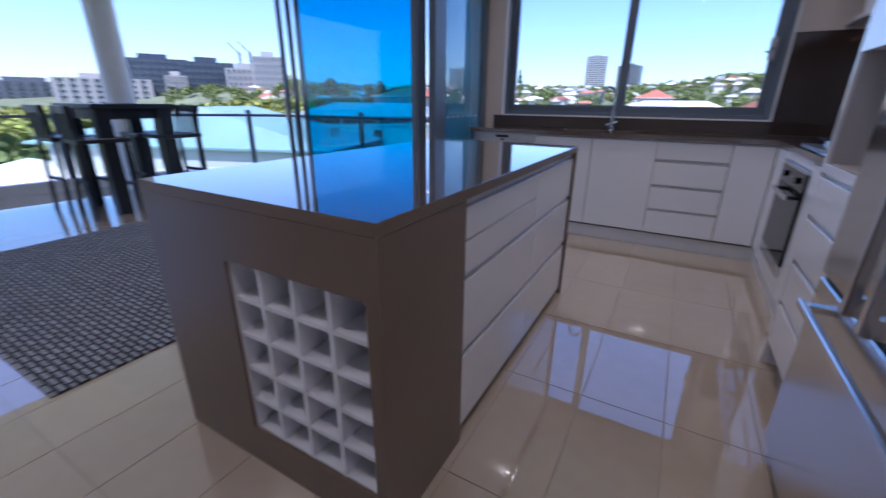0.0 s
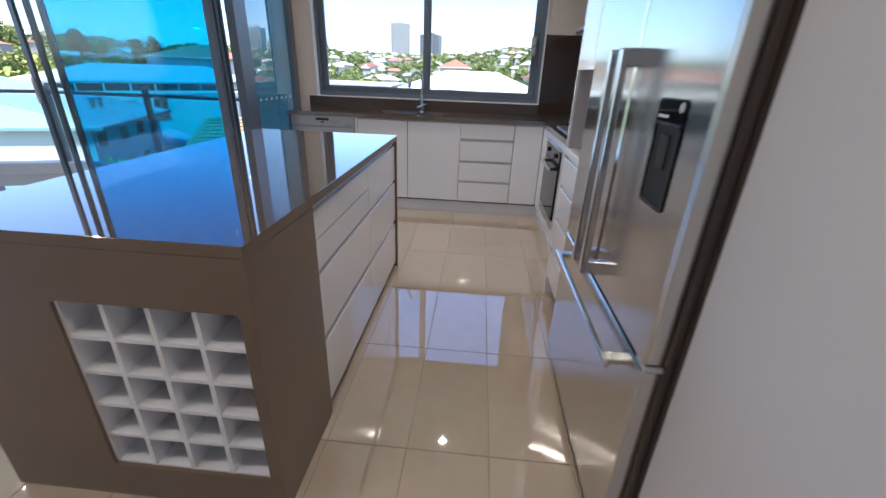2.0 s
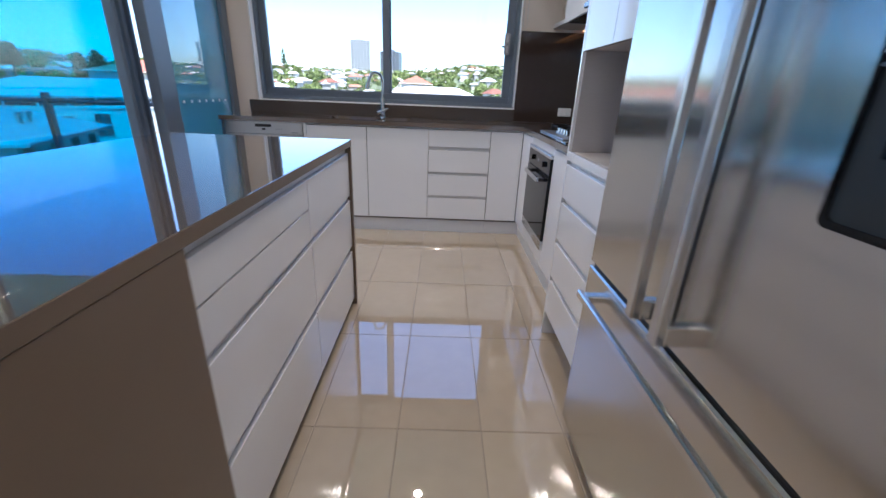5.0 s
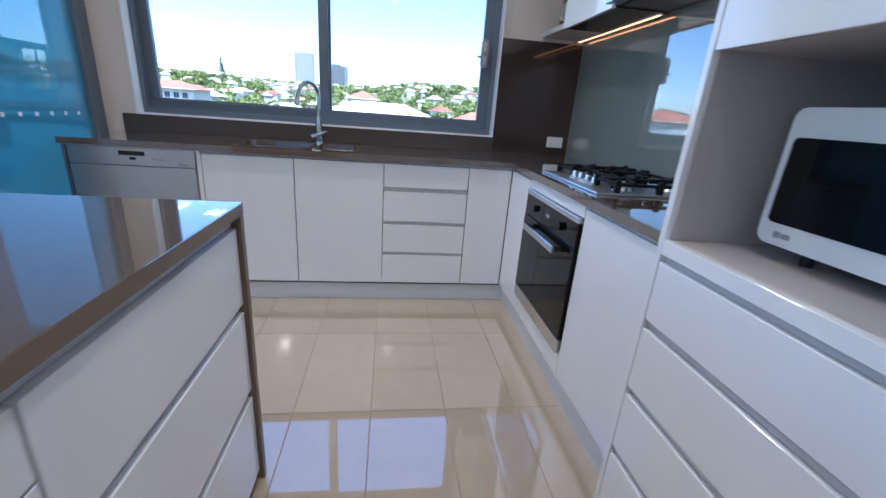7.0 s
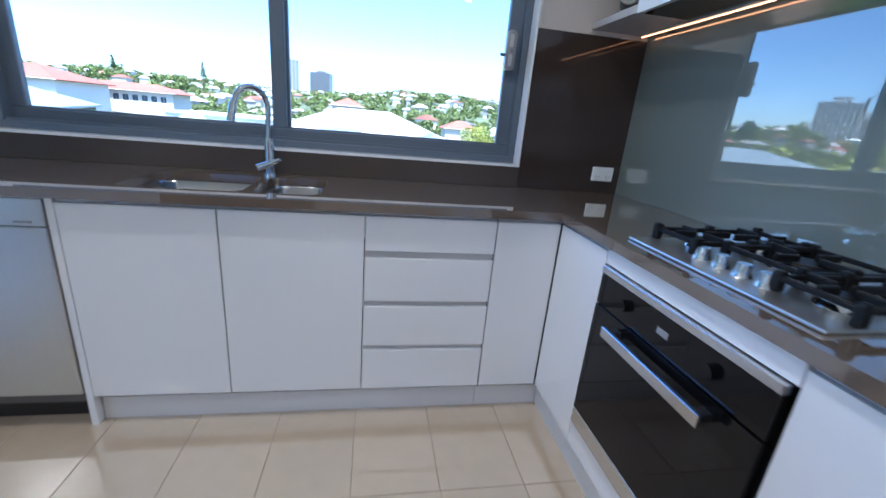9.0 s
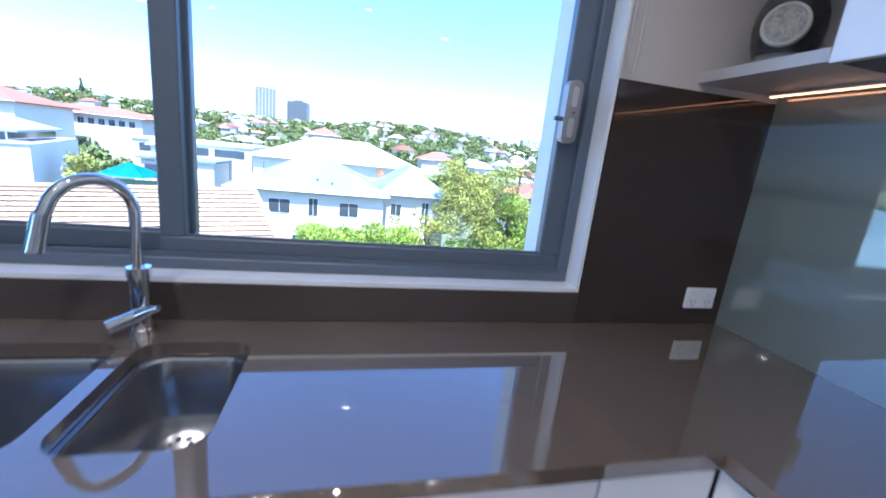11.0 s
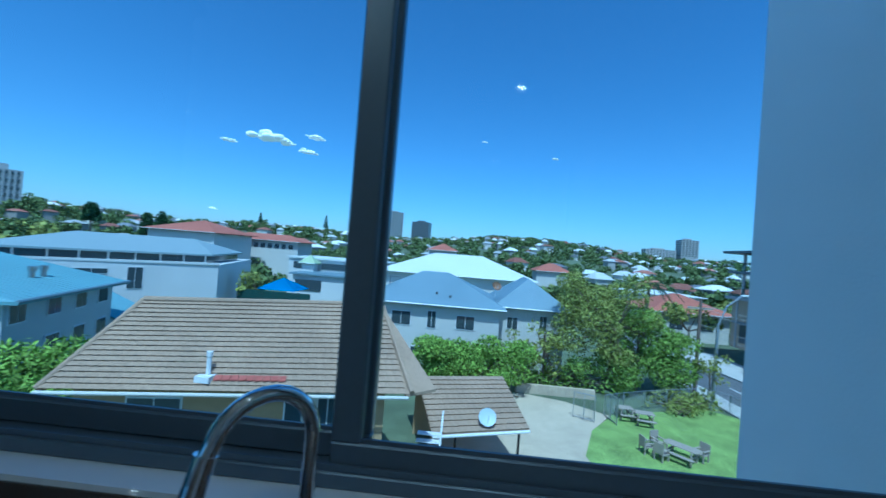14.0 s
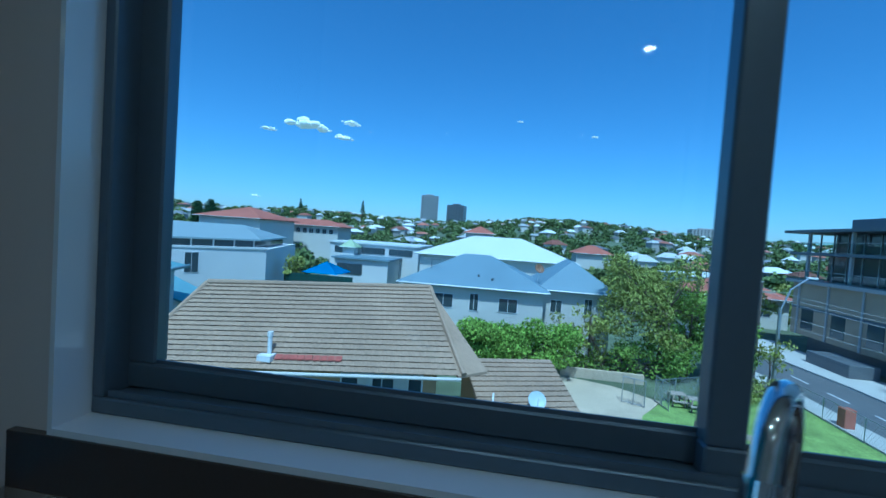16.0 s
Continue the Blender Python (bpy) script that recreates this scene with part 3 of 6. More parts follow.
part("lever", tube(bmesh.new(), [(tx - 0.045, ty - 0.055, BZ1 + 0.035), (tx + 0.0, ty - 0.02, BZ1 + 0.05), (tx + 0.05, ty - 0.035, BZ1 + 0.075)], 0.011, 12, radii=[0.016, 0.016, 0.007]), CHROME, tap, smooth=True)

# dishwasher
dw = thing("dishwasher", "stainless steel dishwasher under the benchtop", "dishwasher", at=(-2.6, -0.3, 0))
pbox("body", dw, CARCASS, -2.90, -2.30, -0.555, -0.02, 0.10, 0.85)
DISHW = mat("dishwasher_steel", (0.64, 0.63, 0.615), 0.30, metal=0.92, scale=9, var=0.03, stretch=(40, 1, 1), rvar=0.03, bscale=12)
pbox("door", dw, DISHW, -2.902, -2.300, -0.572, -0.5555, 0.14, 0.768, bevel=0.003)
pbox("control_panel", dw, DISHW, -2.902, -2.300, -0.572, -0.5555, 0.771, 0.862, bevel=0.003)
pbox("top_strip", dw, CAB, -2.905, -2.275, -0.572, -0.552, 0.863, 0.8675)
pbox("pull_recess", dw, RUBBER, -2.665, -2.54, -0.5735, -0.560, 0.822, 0.845, bevel=0.002)
pbox("badge", dw, GREYPL, -2.385, -2.335, -0.5735, -0.571, 0.782, 0.789)
pbox("display", dw, RUBBER, -2.615, -2.585, -0.5735, -0.571, 0.800, 0.814)
for k in range(3):
    part("button", cyl(bmesh.new(), (-2.50 + 0.02 * k, -0.5735, 0.808), 0.004, 0.002, "y", 10), GREYPL, dw)
pbox("kickboard", dw, RUBBER, -2.90, -2.275, -0.50, -0.48, 0.0, 0.135)
struct("baseboard_1", CAB, "white end filler panel beside the dishwasher", (-2.294, -2.272, -0.566, -0.44, 0.0, 0.862))
struct("baseboard_2", ALU, "dark end panel at the bench end", (-2.925, -2.908, -0.568, -0.02, 0.0, 0.867))

# oven
ov = thing("built_in_oven", "black glass built-in electric oven with steel trim", "oven", at=(-0.35, -1.2, 0.23))
OY0, OY1 = -1.502, -0.909
pbox("body", ov, RUBBER, -0.555, -0.05, OY0 + 0.01, OY1 - 0.01, 0.235, 0.80)
pbox("top_trim", ov, STEELH, -0.578, -0.556, OY0, OY1, 0.790, 0.812, bevel=0.002)
cp = pbox("control_panel", ov, BLACKG, -0.574, -0.556, OY0, OY1, 0.690, 0.789, bevel=0.001)
pbox("clock", cp, GREYPL, -0.5755, -0.5735, -1.225, -1.185, 0.735, 0.752)
for yk in (-1.36, -1.05):
    part("knob", cyl(bmesh.new(), (-0.590, yk, 0.742), 0.017, 0.016, "x", 20), BLACKG, cp, smooth=True)
dr = pbox("door", ov, BLACKG, -0.576, -0.556, OY0, OY1, 0.290, 0.686, bevel=0.001)
pbox("handle", dr, HANDLE, -0.622, -0.606, -1.405, -1.030, 0.636, 0.668, bevel=0.003, label="flat steel bar handle")
for yk in (-1.385, -1.05):
    pbox("handle_mount", dr, RUBBER, -0.607, -0.575, yk - 0.012, yk + 0.012, 0.642, 0.662)
pbox("bottom_trim", ov, STEELH, -0.576, -0.556, OY0, OY1, 0.228, 0.288, bevel=0.002)

# cooktop
ck = thing("gas_cooktop", "stainless steel five burner gas cooktop", "cooktop", at=(-0.3, -1.2, BZ1))
CX0, CX1, CY0, CY1 = -0.517, -0.055, -1.487, -0.912
part("tray", box(bmesh.new(), CX0, CX1, CY0, CY1, BZ1 + 0.0005, BZ1 + 0.010, 0.004, 2), DISHW, ck)
for bx, by, br in ((-0.16, -1.02, 0.036), (-0.366, -1.394, 0.034), (-0.145, -1.375, 0.040), (-0.355, -1.00, 0.026), (-0.215, -1.195, 0.058)):
    bp = part("burner", cyl(bmesh.new(), (bx, by, BZ1 + 0.009), br * 1.35, 0.013, "z", 28, br * 1.15), CHROME, ck, smooth=True)
    part("burner_ring", cyl(bmesh.new(), (bx, by, BZ1 + 0.022), br * 1.1, 0.006, "z", 28), HANDLE, bp, smooth=True)
    part("burner_cap", cyl(bmesh.new(), (bx, by, BZ1 + 0.028), br, 0.009, "z", 28, br * 0.86), IRON, bp, smooth=True)


def pan_support(x0, x1, y0, y1, centres):
    """A cast frame on legs, with fingers that reach in over each burner."""
    z0, z1 = BZ1 + 0.034, BZ1 + 0.047
    bm = bmesh.new()
    for yy in (y0, y1):
        box(bm, x0, x1, yy - 0.007, yy + 0.007, z0, z1, 0.003)
    for xx in (x0, x1):
        box(bm, xx - 0.007, xx + 0.007, y0, y1, z0 + 0.0005, z1 + 0.0005, 0.003)
    tv = part("trivet", bm, IRON, ck)
    for cx, cy, rr in centres:
        for xa, xb, ya, yb in ((cx - 0.006, cx + 0.006, y0, cy - rr), (cx - 0.006, cx + 0.006, cy + rr, y1)):
            part("finger", box(bmesh.new(), xa, xb, ya, yb, z0 + 0.002, z1 + 0.008, 0.003), IRON, tv)
        for xa, xb in ((max(x0, cx - 0.10), cx - rr), (cx + rr, min(x1, cx + 0.10))):
            part("finger", box(bmesh.new(), xa, xb, cy - 0.006, cy + 0.006, z0 + 0.002, z1 + 0.008, 0.003), IRON, tv)
    for xx in (x0, (x0 + x1) / 2, x1):
        for yy in (y0, y1):
            part("foot", box(bmesh.new(), xx - 0.012, xx + 0.012, yy - 0.011, yy + 0.011, BZ1 + 0.0095, z1 + 0.010, 0.006, 2), IRON, tv)


pan_support(-0.435, -0.085, -1.476, -1.318, ((-0.366, -1.394, 0.018), (-0.145, -1.375, 0.018)))
pan_support(-0.355, -0.075, -1.300, -1.098, ((-0.215, -1.195, 0.028),))
pan_support(-0.435, -0.085, -1.082, -0.928, ((-0.355, -1.00, 0.016), (-0.16, -1.02, 0.018)))
for ky in (-1.110, -1.172, -1.234, -1.296):
    kb = part("knob", cyl(bmesh.new(), (-0.436, ky, BZ1 + 0.010), 0.023, 0.010, "z", 24, 0.020), HANDLE, ck, smooth=True)
    part("grip", cyl(bmesh.new(), (-0.436, ky, BZ1 + 0.019), 0.0175, 0.022, "z", 24, 0.0155), HANDLE, kb, smooth=True)

# power point
gp = thing("power_point", "white double power point on the splashback", "power outlet", at=(-0.105, -0.014, 0.995))
pbox("plate", gp, WPLAST, -0.170, -0.053, -0.024, -0.0142, 0.960, 1.032, bevel=0.003)
for xk in (-0.140, -0.084):
    pbox("switch", gp, WPLAST, xk - 0.006, xk + 0.006, -0.028, -0.0235, 1.010, 1.022, bevel=0.001)
    for dx, dz in ((-0.008, 0.0), (0.008, 0.0), (0, -0.013)):
        pbox("socket_slot", gp, GREYPL, xk + dx - 0.0015, xk + dx + 0.0015, -0.0247, -0.0235, 0.985 + dz - 0.005, 0.985 + dz + 0.005)

# ---- overhead cabinets ----
OX, OZ0, OZ1 = -0.300, 1.655, 2.42
oh = thing("open_shelf_unit", "open white shelf niche at the end of the overheads", "shelf", at=(-0.15, -0.17, OZ0))
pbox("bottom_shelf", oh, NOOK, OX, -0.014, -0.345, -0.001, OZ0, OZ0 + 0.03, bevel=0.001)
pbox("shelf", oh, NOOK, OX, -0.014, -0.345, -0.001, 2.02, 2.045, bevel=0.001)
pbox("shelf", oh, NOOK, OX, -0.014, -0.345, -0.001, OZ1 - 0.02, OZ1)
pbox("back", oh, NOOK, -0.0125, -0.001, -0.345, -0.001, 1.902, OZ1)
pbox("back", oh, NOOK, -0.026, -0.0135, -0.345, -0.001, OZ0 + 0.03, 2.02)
oc2 = thing("overhead_cabinet", "white gloss overhead cabinet above the benchtop", "cabinet", "overhead cabinets", at=(-0.15, -0.6, OZ0))
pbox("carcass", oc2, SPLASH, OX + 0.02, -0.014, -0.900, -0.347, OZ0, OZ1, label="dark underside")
pbox("door", oc2, CAB, OX, OX + 0.019, -0.900, -0.347, OZ0 - 0.004, OZ1, bevel=0.001)
rh = thing("rangehood", "dark slide-out rangehood under a white cabinet", "rangehood", "overhead cabinets", at=(-0.15, -1.2, OZ0))
pbox("body", rh, RUBBER, OX + 0.02, -0.014, -1.545, -0.902, OZ0 + 0.005, OZ0 + 0.06)
pbox("visor", rh, STEELH, OX - 0.035, OX + 0.019, -1.545, -0.902, OZ0 + 0.006, OZ0 + 0.036, bevel=0.002)
pbox("filter", rh, mat("filter_mesh", (0.12, 0.12, 0.125), 0.4, metal=0.8, scale=300, var=0.3), OX + 0.04, -0.05, -1.50, -0.95, OZ0, OZ0 + 0.0045)
pbox("carcass", rh, CARCASS, OX + 0.02, -0.014, -1.545, -0.902, OZ0 + 0.061, OZ1)
pbox("door", rh, CAB, OX, OX + 0.019, -1.545, -0.902, OZ0 + 0.045, OZ1, bevel=0.001)
oc3 = thing("overhead_cabinet", "white gloss overhead cabinet beside the tall unit", "cabinet", "overhead cabinets", at=(-0.15, -1.8, OZ0))
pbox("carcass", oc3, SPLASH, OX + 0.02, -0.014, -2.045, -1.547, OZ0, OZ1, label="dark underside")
pbox("door", oc3, CAB, OX, OX + 0.019, -2.045, -1.547, OZ0 - 0.004, OZ1, bevel=0.001)
led = thing("led_strip_light", "warm LED strip glowing under the overhead cabinets", "light", at=(-0.05, -0.5, 1.645))
pbox("profile", led, CHANNEL, -0.062, -0.036, -0.895, -0.018, 1.648, 1.6545)
pbox("strip", led, LEDM, -0.051, -0.047, -0.89, -0.02, 1.6445, 1.6475, label="glowing warm strip")

# vase on the open shelf
VX, VY, VZ = -0.165, -0.120, OZ0 + 0.0302
vs = thing("ceramic_vase", "dark patterned ceramic vase with a pale round medallion", "vase", at=(VX, VY, VZ))


def lathe(prof, cx, cy, cz, n=32, cap=True):
    bm = bmesh.new()
    rings = [[bm.verts.new((cx + r * math.cos(2 * math.pi * k / n), cy + r * math.sin(2 * math.pi * k / n), cz + z)) for k in range(n)] for r, z in prof]
    for i in range(len(rings) - 1):
        for k in range(n):
            bm.faces.new((rings[i][k], rings[i][(k + 1) % n], rings[i + 1][(k + 1) % n], rings[i + 1][k]))
    if cap:
        bm.faces.new(rings[0][::-1])
        bm.faces.new(rings[-1])
    return bm


GLAZE = mat("dark_glaze", (0.05, 0.045, 0.042), 0.35, scale=55, var=0.6, bump=0.5, bscale=50)
GLAZER = mat("red_brown_glaze", (0.085, 0.05, 0.05), 0.4, scale=38, var=0.7, bump=0.4, bscale=40)
part("foot", lathe([(0.060, 0.0), (0.064, 0.006), (0.062, 0.030), (0.066, 0.036)], VX, VY, VZ), mat("pale_glaze", (0.22, 0.21, 0.19), 0.5, scale=50, var=0.4), vs, smooth=True)
part("belly", lathe([(0.066, 0.036), (0.074, 0.06), (0.080, 0.10), (0.078, 0.14), (0.066, 0.175), (0.048, 0.20)], VX, VY, VZ), GLAZE, vs, smooth=True)
part("neck", lathe([(0.048, 0.20), (0.041, 0.225), (0.041, 0.25), (0.047, 0.285), (0.056, 0.305), (0.054, 0.31), (0.044, 0.30)], VX, VY, VZ), GLAZER, vs, smooth=True)
vd = Vector((-0.82, -0.57, 0)).normalized()
rot = Vector((0, 0, 1)).rotation_difference(vd).to_matrix().to_4x4()
pos = Matrix.Translation(Vector((VX, VY, VZ + 0.098)) + vd * 0.072)
bm = cyl(bmesh.new(), (0, 0, 0), 0.052, 0.011, "z", 30, 0.047)
bmesh.ops.transform(bm, matrix=pos @ rot, verts=bm.verts)
medal = part("medallion", bm, mat("pale_relief", (0.36, 0.34, 0.30), 0.6, scale=60, var=0.5, bump=0.9, bscale=60), vs, "pale carved medallion")
bm = tube(bmesh.new(), [(0.047 * math.cos(a * 0.2618), 0.047 * math.sin(a * 0.2618), 0.011) for a in range(25)], 0.0052, 6, cap=False)
for k in range(26):
    a, r0 = random.uniform(0, 6.28), random.uniform(0.004, 0.036)
    p = Vector((r0 * math.cos(a), r0 * math.sin(a), 0.010))
    q = p + Vector((random.uniform(-0.013, 0.013), random.uniform(-0.013, 0.013), 0.002))
    tube(bm, [p, (p + q) / 2 + Vector((0.004, 0.002, 0.003)), q], 0.0026, 6)
bmesh.ops.transform(bm, matrix=pos @ rot, verts=bm.verts)
part("relief", bm, mat("pale_ridge", (0.50, 0.47, 0.42), 0.6), medal)

vr = Vector((vd.y, -vd.x, 0))


def neck_point(u, z):
    """A point on the neck's face: u sideways angle in radians, z above the foot."""
    rad = 0.042 + 0.012 * max(0, (z - 0.235) / 0.07) ** 1.3 + 0.001
    return Vector((VX, VY, VZ + z)) + (vd * math.cos(u) + vr * math.sin(u)) * rad


bm = bmesh.new()
for path in ([(-0.55, 0.215), (-0.6, 0.25), (-0.62, 0.285)], [(0.55, 0.215), (0.6, 0.25), (0.62, 0.285)], [(-0.55, 0.215), (-0.2, 0.208), (0.2, 0.208), (0.55, 0.215)],
             [(-0.12, 0.228), (0.0, 0.245), (0.14, 0.238)], [(0.0, 0.245), (-0.04, 0.262), (0.08, 0.272)], [(-0.2, 0.252), (-0.04, 0.262), (0.2, 0.256)], [(-0.05, 0.222), (0.0, 0.245), (0.07, 0.222)],
             [(-1.0, 0.21), (-0.95, 0.245), (-1.0, 0.28)], [(1.0, 0.21), (0.95, 0.245), (1.0, 0.28)]):
    tube(bm, [neck_point(u, z) for u, z in path], 0.0019, 5)
part("neck_ornament", bm, MATS["pale_ridge"], vs, "pale raised ornament")

# ---- tall unit with microwave niche ----
tw = thing("tall_cabinet", "white gloss tall unit with drawers and open niche", "cabinet", at=(-0.33, -2.37, 0))
TY1, TY0, TXF = -2.065, -2.690, -0.660
pbox("side_panel", tw, CAB, TXF, -0.001, TY1 - 0.018, TY1, 0.0, OZ1, bevel=0.001)
pbox("side_panel", tw, CAB, TXF, -0.001, TY0, TY0 + 0.016, 0.0, OZ1)
pbox("carcass", tw, CARCASS, TXF + 0.022, -0.05, TY0 + 0.017, TY1 - 0.0185, 0.11, 0.868)
for z0, z1 in ((0.714, 0.862), (0.520, 0.690), (0.326, 0.496), (0.128, 0.302)):
    pbox("drawer_front", tw, CAB, TXF + 0.001, TXF + 0.019, TY0 + 0.018, TY1 - 0.020, z0, z1, bevel=0.0012)
for z0, z1 in ((0.863, 0.880), (0.691, 0.713), (0.497, 0.519), (0.303, 0.325)):
    pbox("finger_channel", tw, CHANNEL, TXF + 0.014, TXF + 0.030, TY0 + 0.018, TY1 - 0.020, z0, z1)
pbox("kickboard", tw, KICK, -0.58, -0.56, TY0 + 0.016, TY1 - 0.018, 0.0, 0.126)
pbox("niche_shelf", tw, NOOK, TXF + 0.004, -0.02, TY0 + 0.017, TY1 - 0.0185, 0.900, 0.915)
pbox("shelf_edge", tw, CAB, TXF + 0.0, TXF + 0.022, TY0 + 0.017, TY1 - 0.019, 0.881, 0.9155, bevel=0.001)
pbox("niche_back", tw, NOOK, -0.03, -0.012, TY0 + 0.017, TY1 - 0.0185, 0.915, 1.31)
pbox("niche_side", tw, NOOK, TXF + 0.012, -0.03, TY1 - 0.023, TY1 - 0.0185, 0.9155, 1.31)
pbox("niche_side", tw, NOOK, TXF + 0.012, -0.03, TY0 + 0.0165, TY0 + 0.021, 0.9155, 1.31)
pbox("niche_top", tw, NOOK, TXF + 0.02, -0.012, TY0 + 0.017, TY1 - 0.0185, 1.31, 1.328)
pbox("upper_carcass", tw, CARCASS, TXF + 0.022, -0.012, TY0 + 0.017, TY1 - 0.0185, 1.330, OZ1 - 0.001)
for y0, y1 in ((-2.377, TY1 - 0.020), (TY0 + 0.018, -2.380)):
    pbox("door", tw, CAB, TXF + 0.001, TXF + 0.019, y0, y1, 1.306, OZ1, bevel=0.0012)

# microwave
mw = thing("microwave_oven", "white microwave oven with black glass door on the shelf", "microwave", at=(-0.30, -2.38, 0.915))
MY0, MY1, MXF, MZ0, MZ1 = -2.645, -2.148, -0.500, 0.945, 1.212
bm = bmesh.new()
pr = rounded(MY0, MY1, MZ0, MZ1, 0.022, 4)
lo = [bm.verts.new((-0.12, a, b)) for a, b in pr]
hi = [bm.verts.new((MXF, a, b)) for a, b in pr]
bm.faces.new(lo)
bm.faces.new(hi[::-1])
for i in range(len(pr)):
    bm.faces.new((lo[i], hi[i], hi[(i + 1) % len(pr)], lo[(i + 1) % len(pr)]))
part("case", bm, WPLAST, mw, smooth=True)
bm = bmesh.new()
pr = rounded(MY0 + 0.11, MY1 - 0.018, MZ0 + 0.045, MZ1 - 0.055, 0.010, 3)
lo = [bm.verts.new((MXF - 0.0005, a, b)) for a, b in pr]
hi = [bm.verts.new((MXF - 0.004, a, b)) for a, b in pr]
bm.faces.new(lo)
bm.faces.new(hi[::-1])
for i in range(len(pr)):
    bm.faces.new((lo[i], hi[i], hi[(i + 1) % len(pr)], lo[(i + 1) % len(pr)]))
part("door_window", bm, BLACKG, mw)
pbox("control_panel", mw, BLACKG, MXF - 0.004, MXF - 0.0005, MY0 + 0.015, MY0 + 0.10, MZ0 + 0.03, MZ1 - 0.03)
part("badge_disc", cyl(bmesh.new(), (MXF - 0.002, MY1 - 0.045, MZ0 + 0.022), 0.007, 0.0018, "x", 16), GREYPL, mw)
pbox("badge_bar", mw, GREYPL, MXF - 0.002, MXF - 0.0004, MY1 - 0.072, MY1 - 0.056, MZ0 + 0.017, MZ0 + 0.027)
for yy in (MY0 + 0.07, MY1 - 0.09):
    for xx in (MXF + 0.04, -0.17):
        part("foot", cyl(bmesh.new(), (xx, yy, 0.9152), 0.011, MZ0 - 0.9146, "z", 14), RUBBER, mw)

# ---- fridge ----
fr = thing("fridge", "tall stainless steel french door fridge with bottom freezer", "refrigerator", at=(-0.36, -3.17, 0))
FY0, FY1, FRX = -3.612, -2.706, -0.735
pbox("cabinet", fr, GREYPL, FRX + 0.075, -0.02, FY0 + 0.012, FY1 - 0.006, 0.03, 1.76)
DZ0, DZ1 = 0.666, 1.775
dl = pbox("door", fr, FRIDGE, FRX, FRX + 0.07, -3.147, FY1, DZ0, DZ1, bevel=0.008)
drr = pbox("door", fr, FRIDGE, FRX, FRX + 0.07, FY0, -3.163, DZ0, DZ1, bevel=0.008)
fz = pbox("freezer_drawer", fr, FRIDGE, FRX, FRX + 0.07, FY0, FY1, 0.055, 0.655, bevel=0.005)
for nm, pr0, y0 in (("handle", dl, -3.118), ("handle", drr, -3.218)):
    h = part(nm, box(bmesh.new(), FRX - 0.062, FRX - 0.040, y0, y0 + 0.030, 0.70, 1.345, 0.004), HANDLE, pr0)
    for z0 in (0.70, 1.30):
        part("handle_mount", box(bmesh.new(), FRX - 0.042, FRX + 0.004, y0 + 0.002, y0 + 0.028, z0 + 0.001, z0 + 0.046, 0.003), HANDLE, h)
h = part("handle", box(bmesh.new(), FRX - 0.050, FRX - 0.032, -3.515, FY1 - 0.065, 0.575, 0.600, 0.004), HANDLE, fz)
for y0 in (-3.50, FY1 - 0.115):
    part("handle_mount", box(bmesh.new(), FRX - 0.034, FRX + 0.004, y0, y0 + 0.035, 0.578, 0.598, 0.003), HANDLE, h)
pbox("gasket", fr, RUBBER, FRX + 0.012, FRX + 0.07, FY0 + 0.01, FY1 - 0.01, 0.6552, 0.6658)
pbox("gasket", fr, RUBBER, FRX + 0.007, FRX + 0.07, -3.1625, -3.1475, DZ0 + 0.01, DZ1 - 0.01)
pbox("hinge", fr, CHANNEL, FRX + 0.005, FRX + 0.05, FY0 - 0.006, FY0 + 0.05, 0.6555, 0.6655)
# water dispenser
wd = pbox("water_dispenser", drr, RUBBER, FRX - 0.0012, FRX + 0.002, -3.508, -3.384, 1.006, 1.234, label="black water dispenser recess")
bm = bmesh.new()
slab_with_holes(bm, rounded(-3.512, -3.380, 1.002, 1.238, 0.012, 4), [rounded(-3.503, -3.389, 1.012, 1.186, 0.010, 4)], 0.0, 0.008)
for v in bm.verts:
    v.co = Vector((FRX - 0.0008 - v.co.z * 0.4, v.co.x, v.co.y))
part("bezel", bm, BLACKG, wd)
pbox("light_bar", wd, CHROME, FRX - 0.0062, FRX - 0.0035, -3.503, -3.389, 1.183, 1.187)
pbox("paddle", wd, BLACKG, FRX - 0.0045, FRX - 0.001, -3.470, -3.425, 1.09, 1.165, bevel=0.001)
part("button_ring", cyl(bmesh.new(), (FRX - 0.0055, -3.495, 1.222), 0.010, 0.002, "x", 20), CHANNEL, wd)
pbox("label_bar", wd, WPLAST, FRX - 0.0055, FRX - 0.0035, -3.440, -3.388, 1.197, 1.203)
# recess around the fridge
rc = thing("fridge_surround", "dark side panels and white cupboard enclosing the fridge", "cabinet", at=(-0.35, -3.17, 0))
pbox("side_panel", rc, SPLASH, -0.690, -0.001, -3.6285, -3.6155, 0, OZ1)
pbox("scribe", rc, SPLASH, -0.672, -0.655, -3.6385, -3.6295, 0, OZ1)
pbox("door", rc, CAB, -0.70, -0.68, -3.166, -2.694, 1.82, OZ1, bevel=0.001)
pbox("door", rc, CAB, -0.70, -0.68, -3.612, -3.170, 1.82, OZ1, bevel=0.001)
pbox("carcass", rc, CARCASS, -0.678, -0.001, -3.612, -2.694, 1.815, OZ1)
struct("bulkhead", PAINT, "white plaster bulkhead above the cabinets", (-0.66, -0.001, -3.638, -2.046, OZ1 + 0.001, CZ - 0.001), (OX, -0.001, -2.045, -0.001, OZ1 + 0.001, CZ - 0.001))

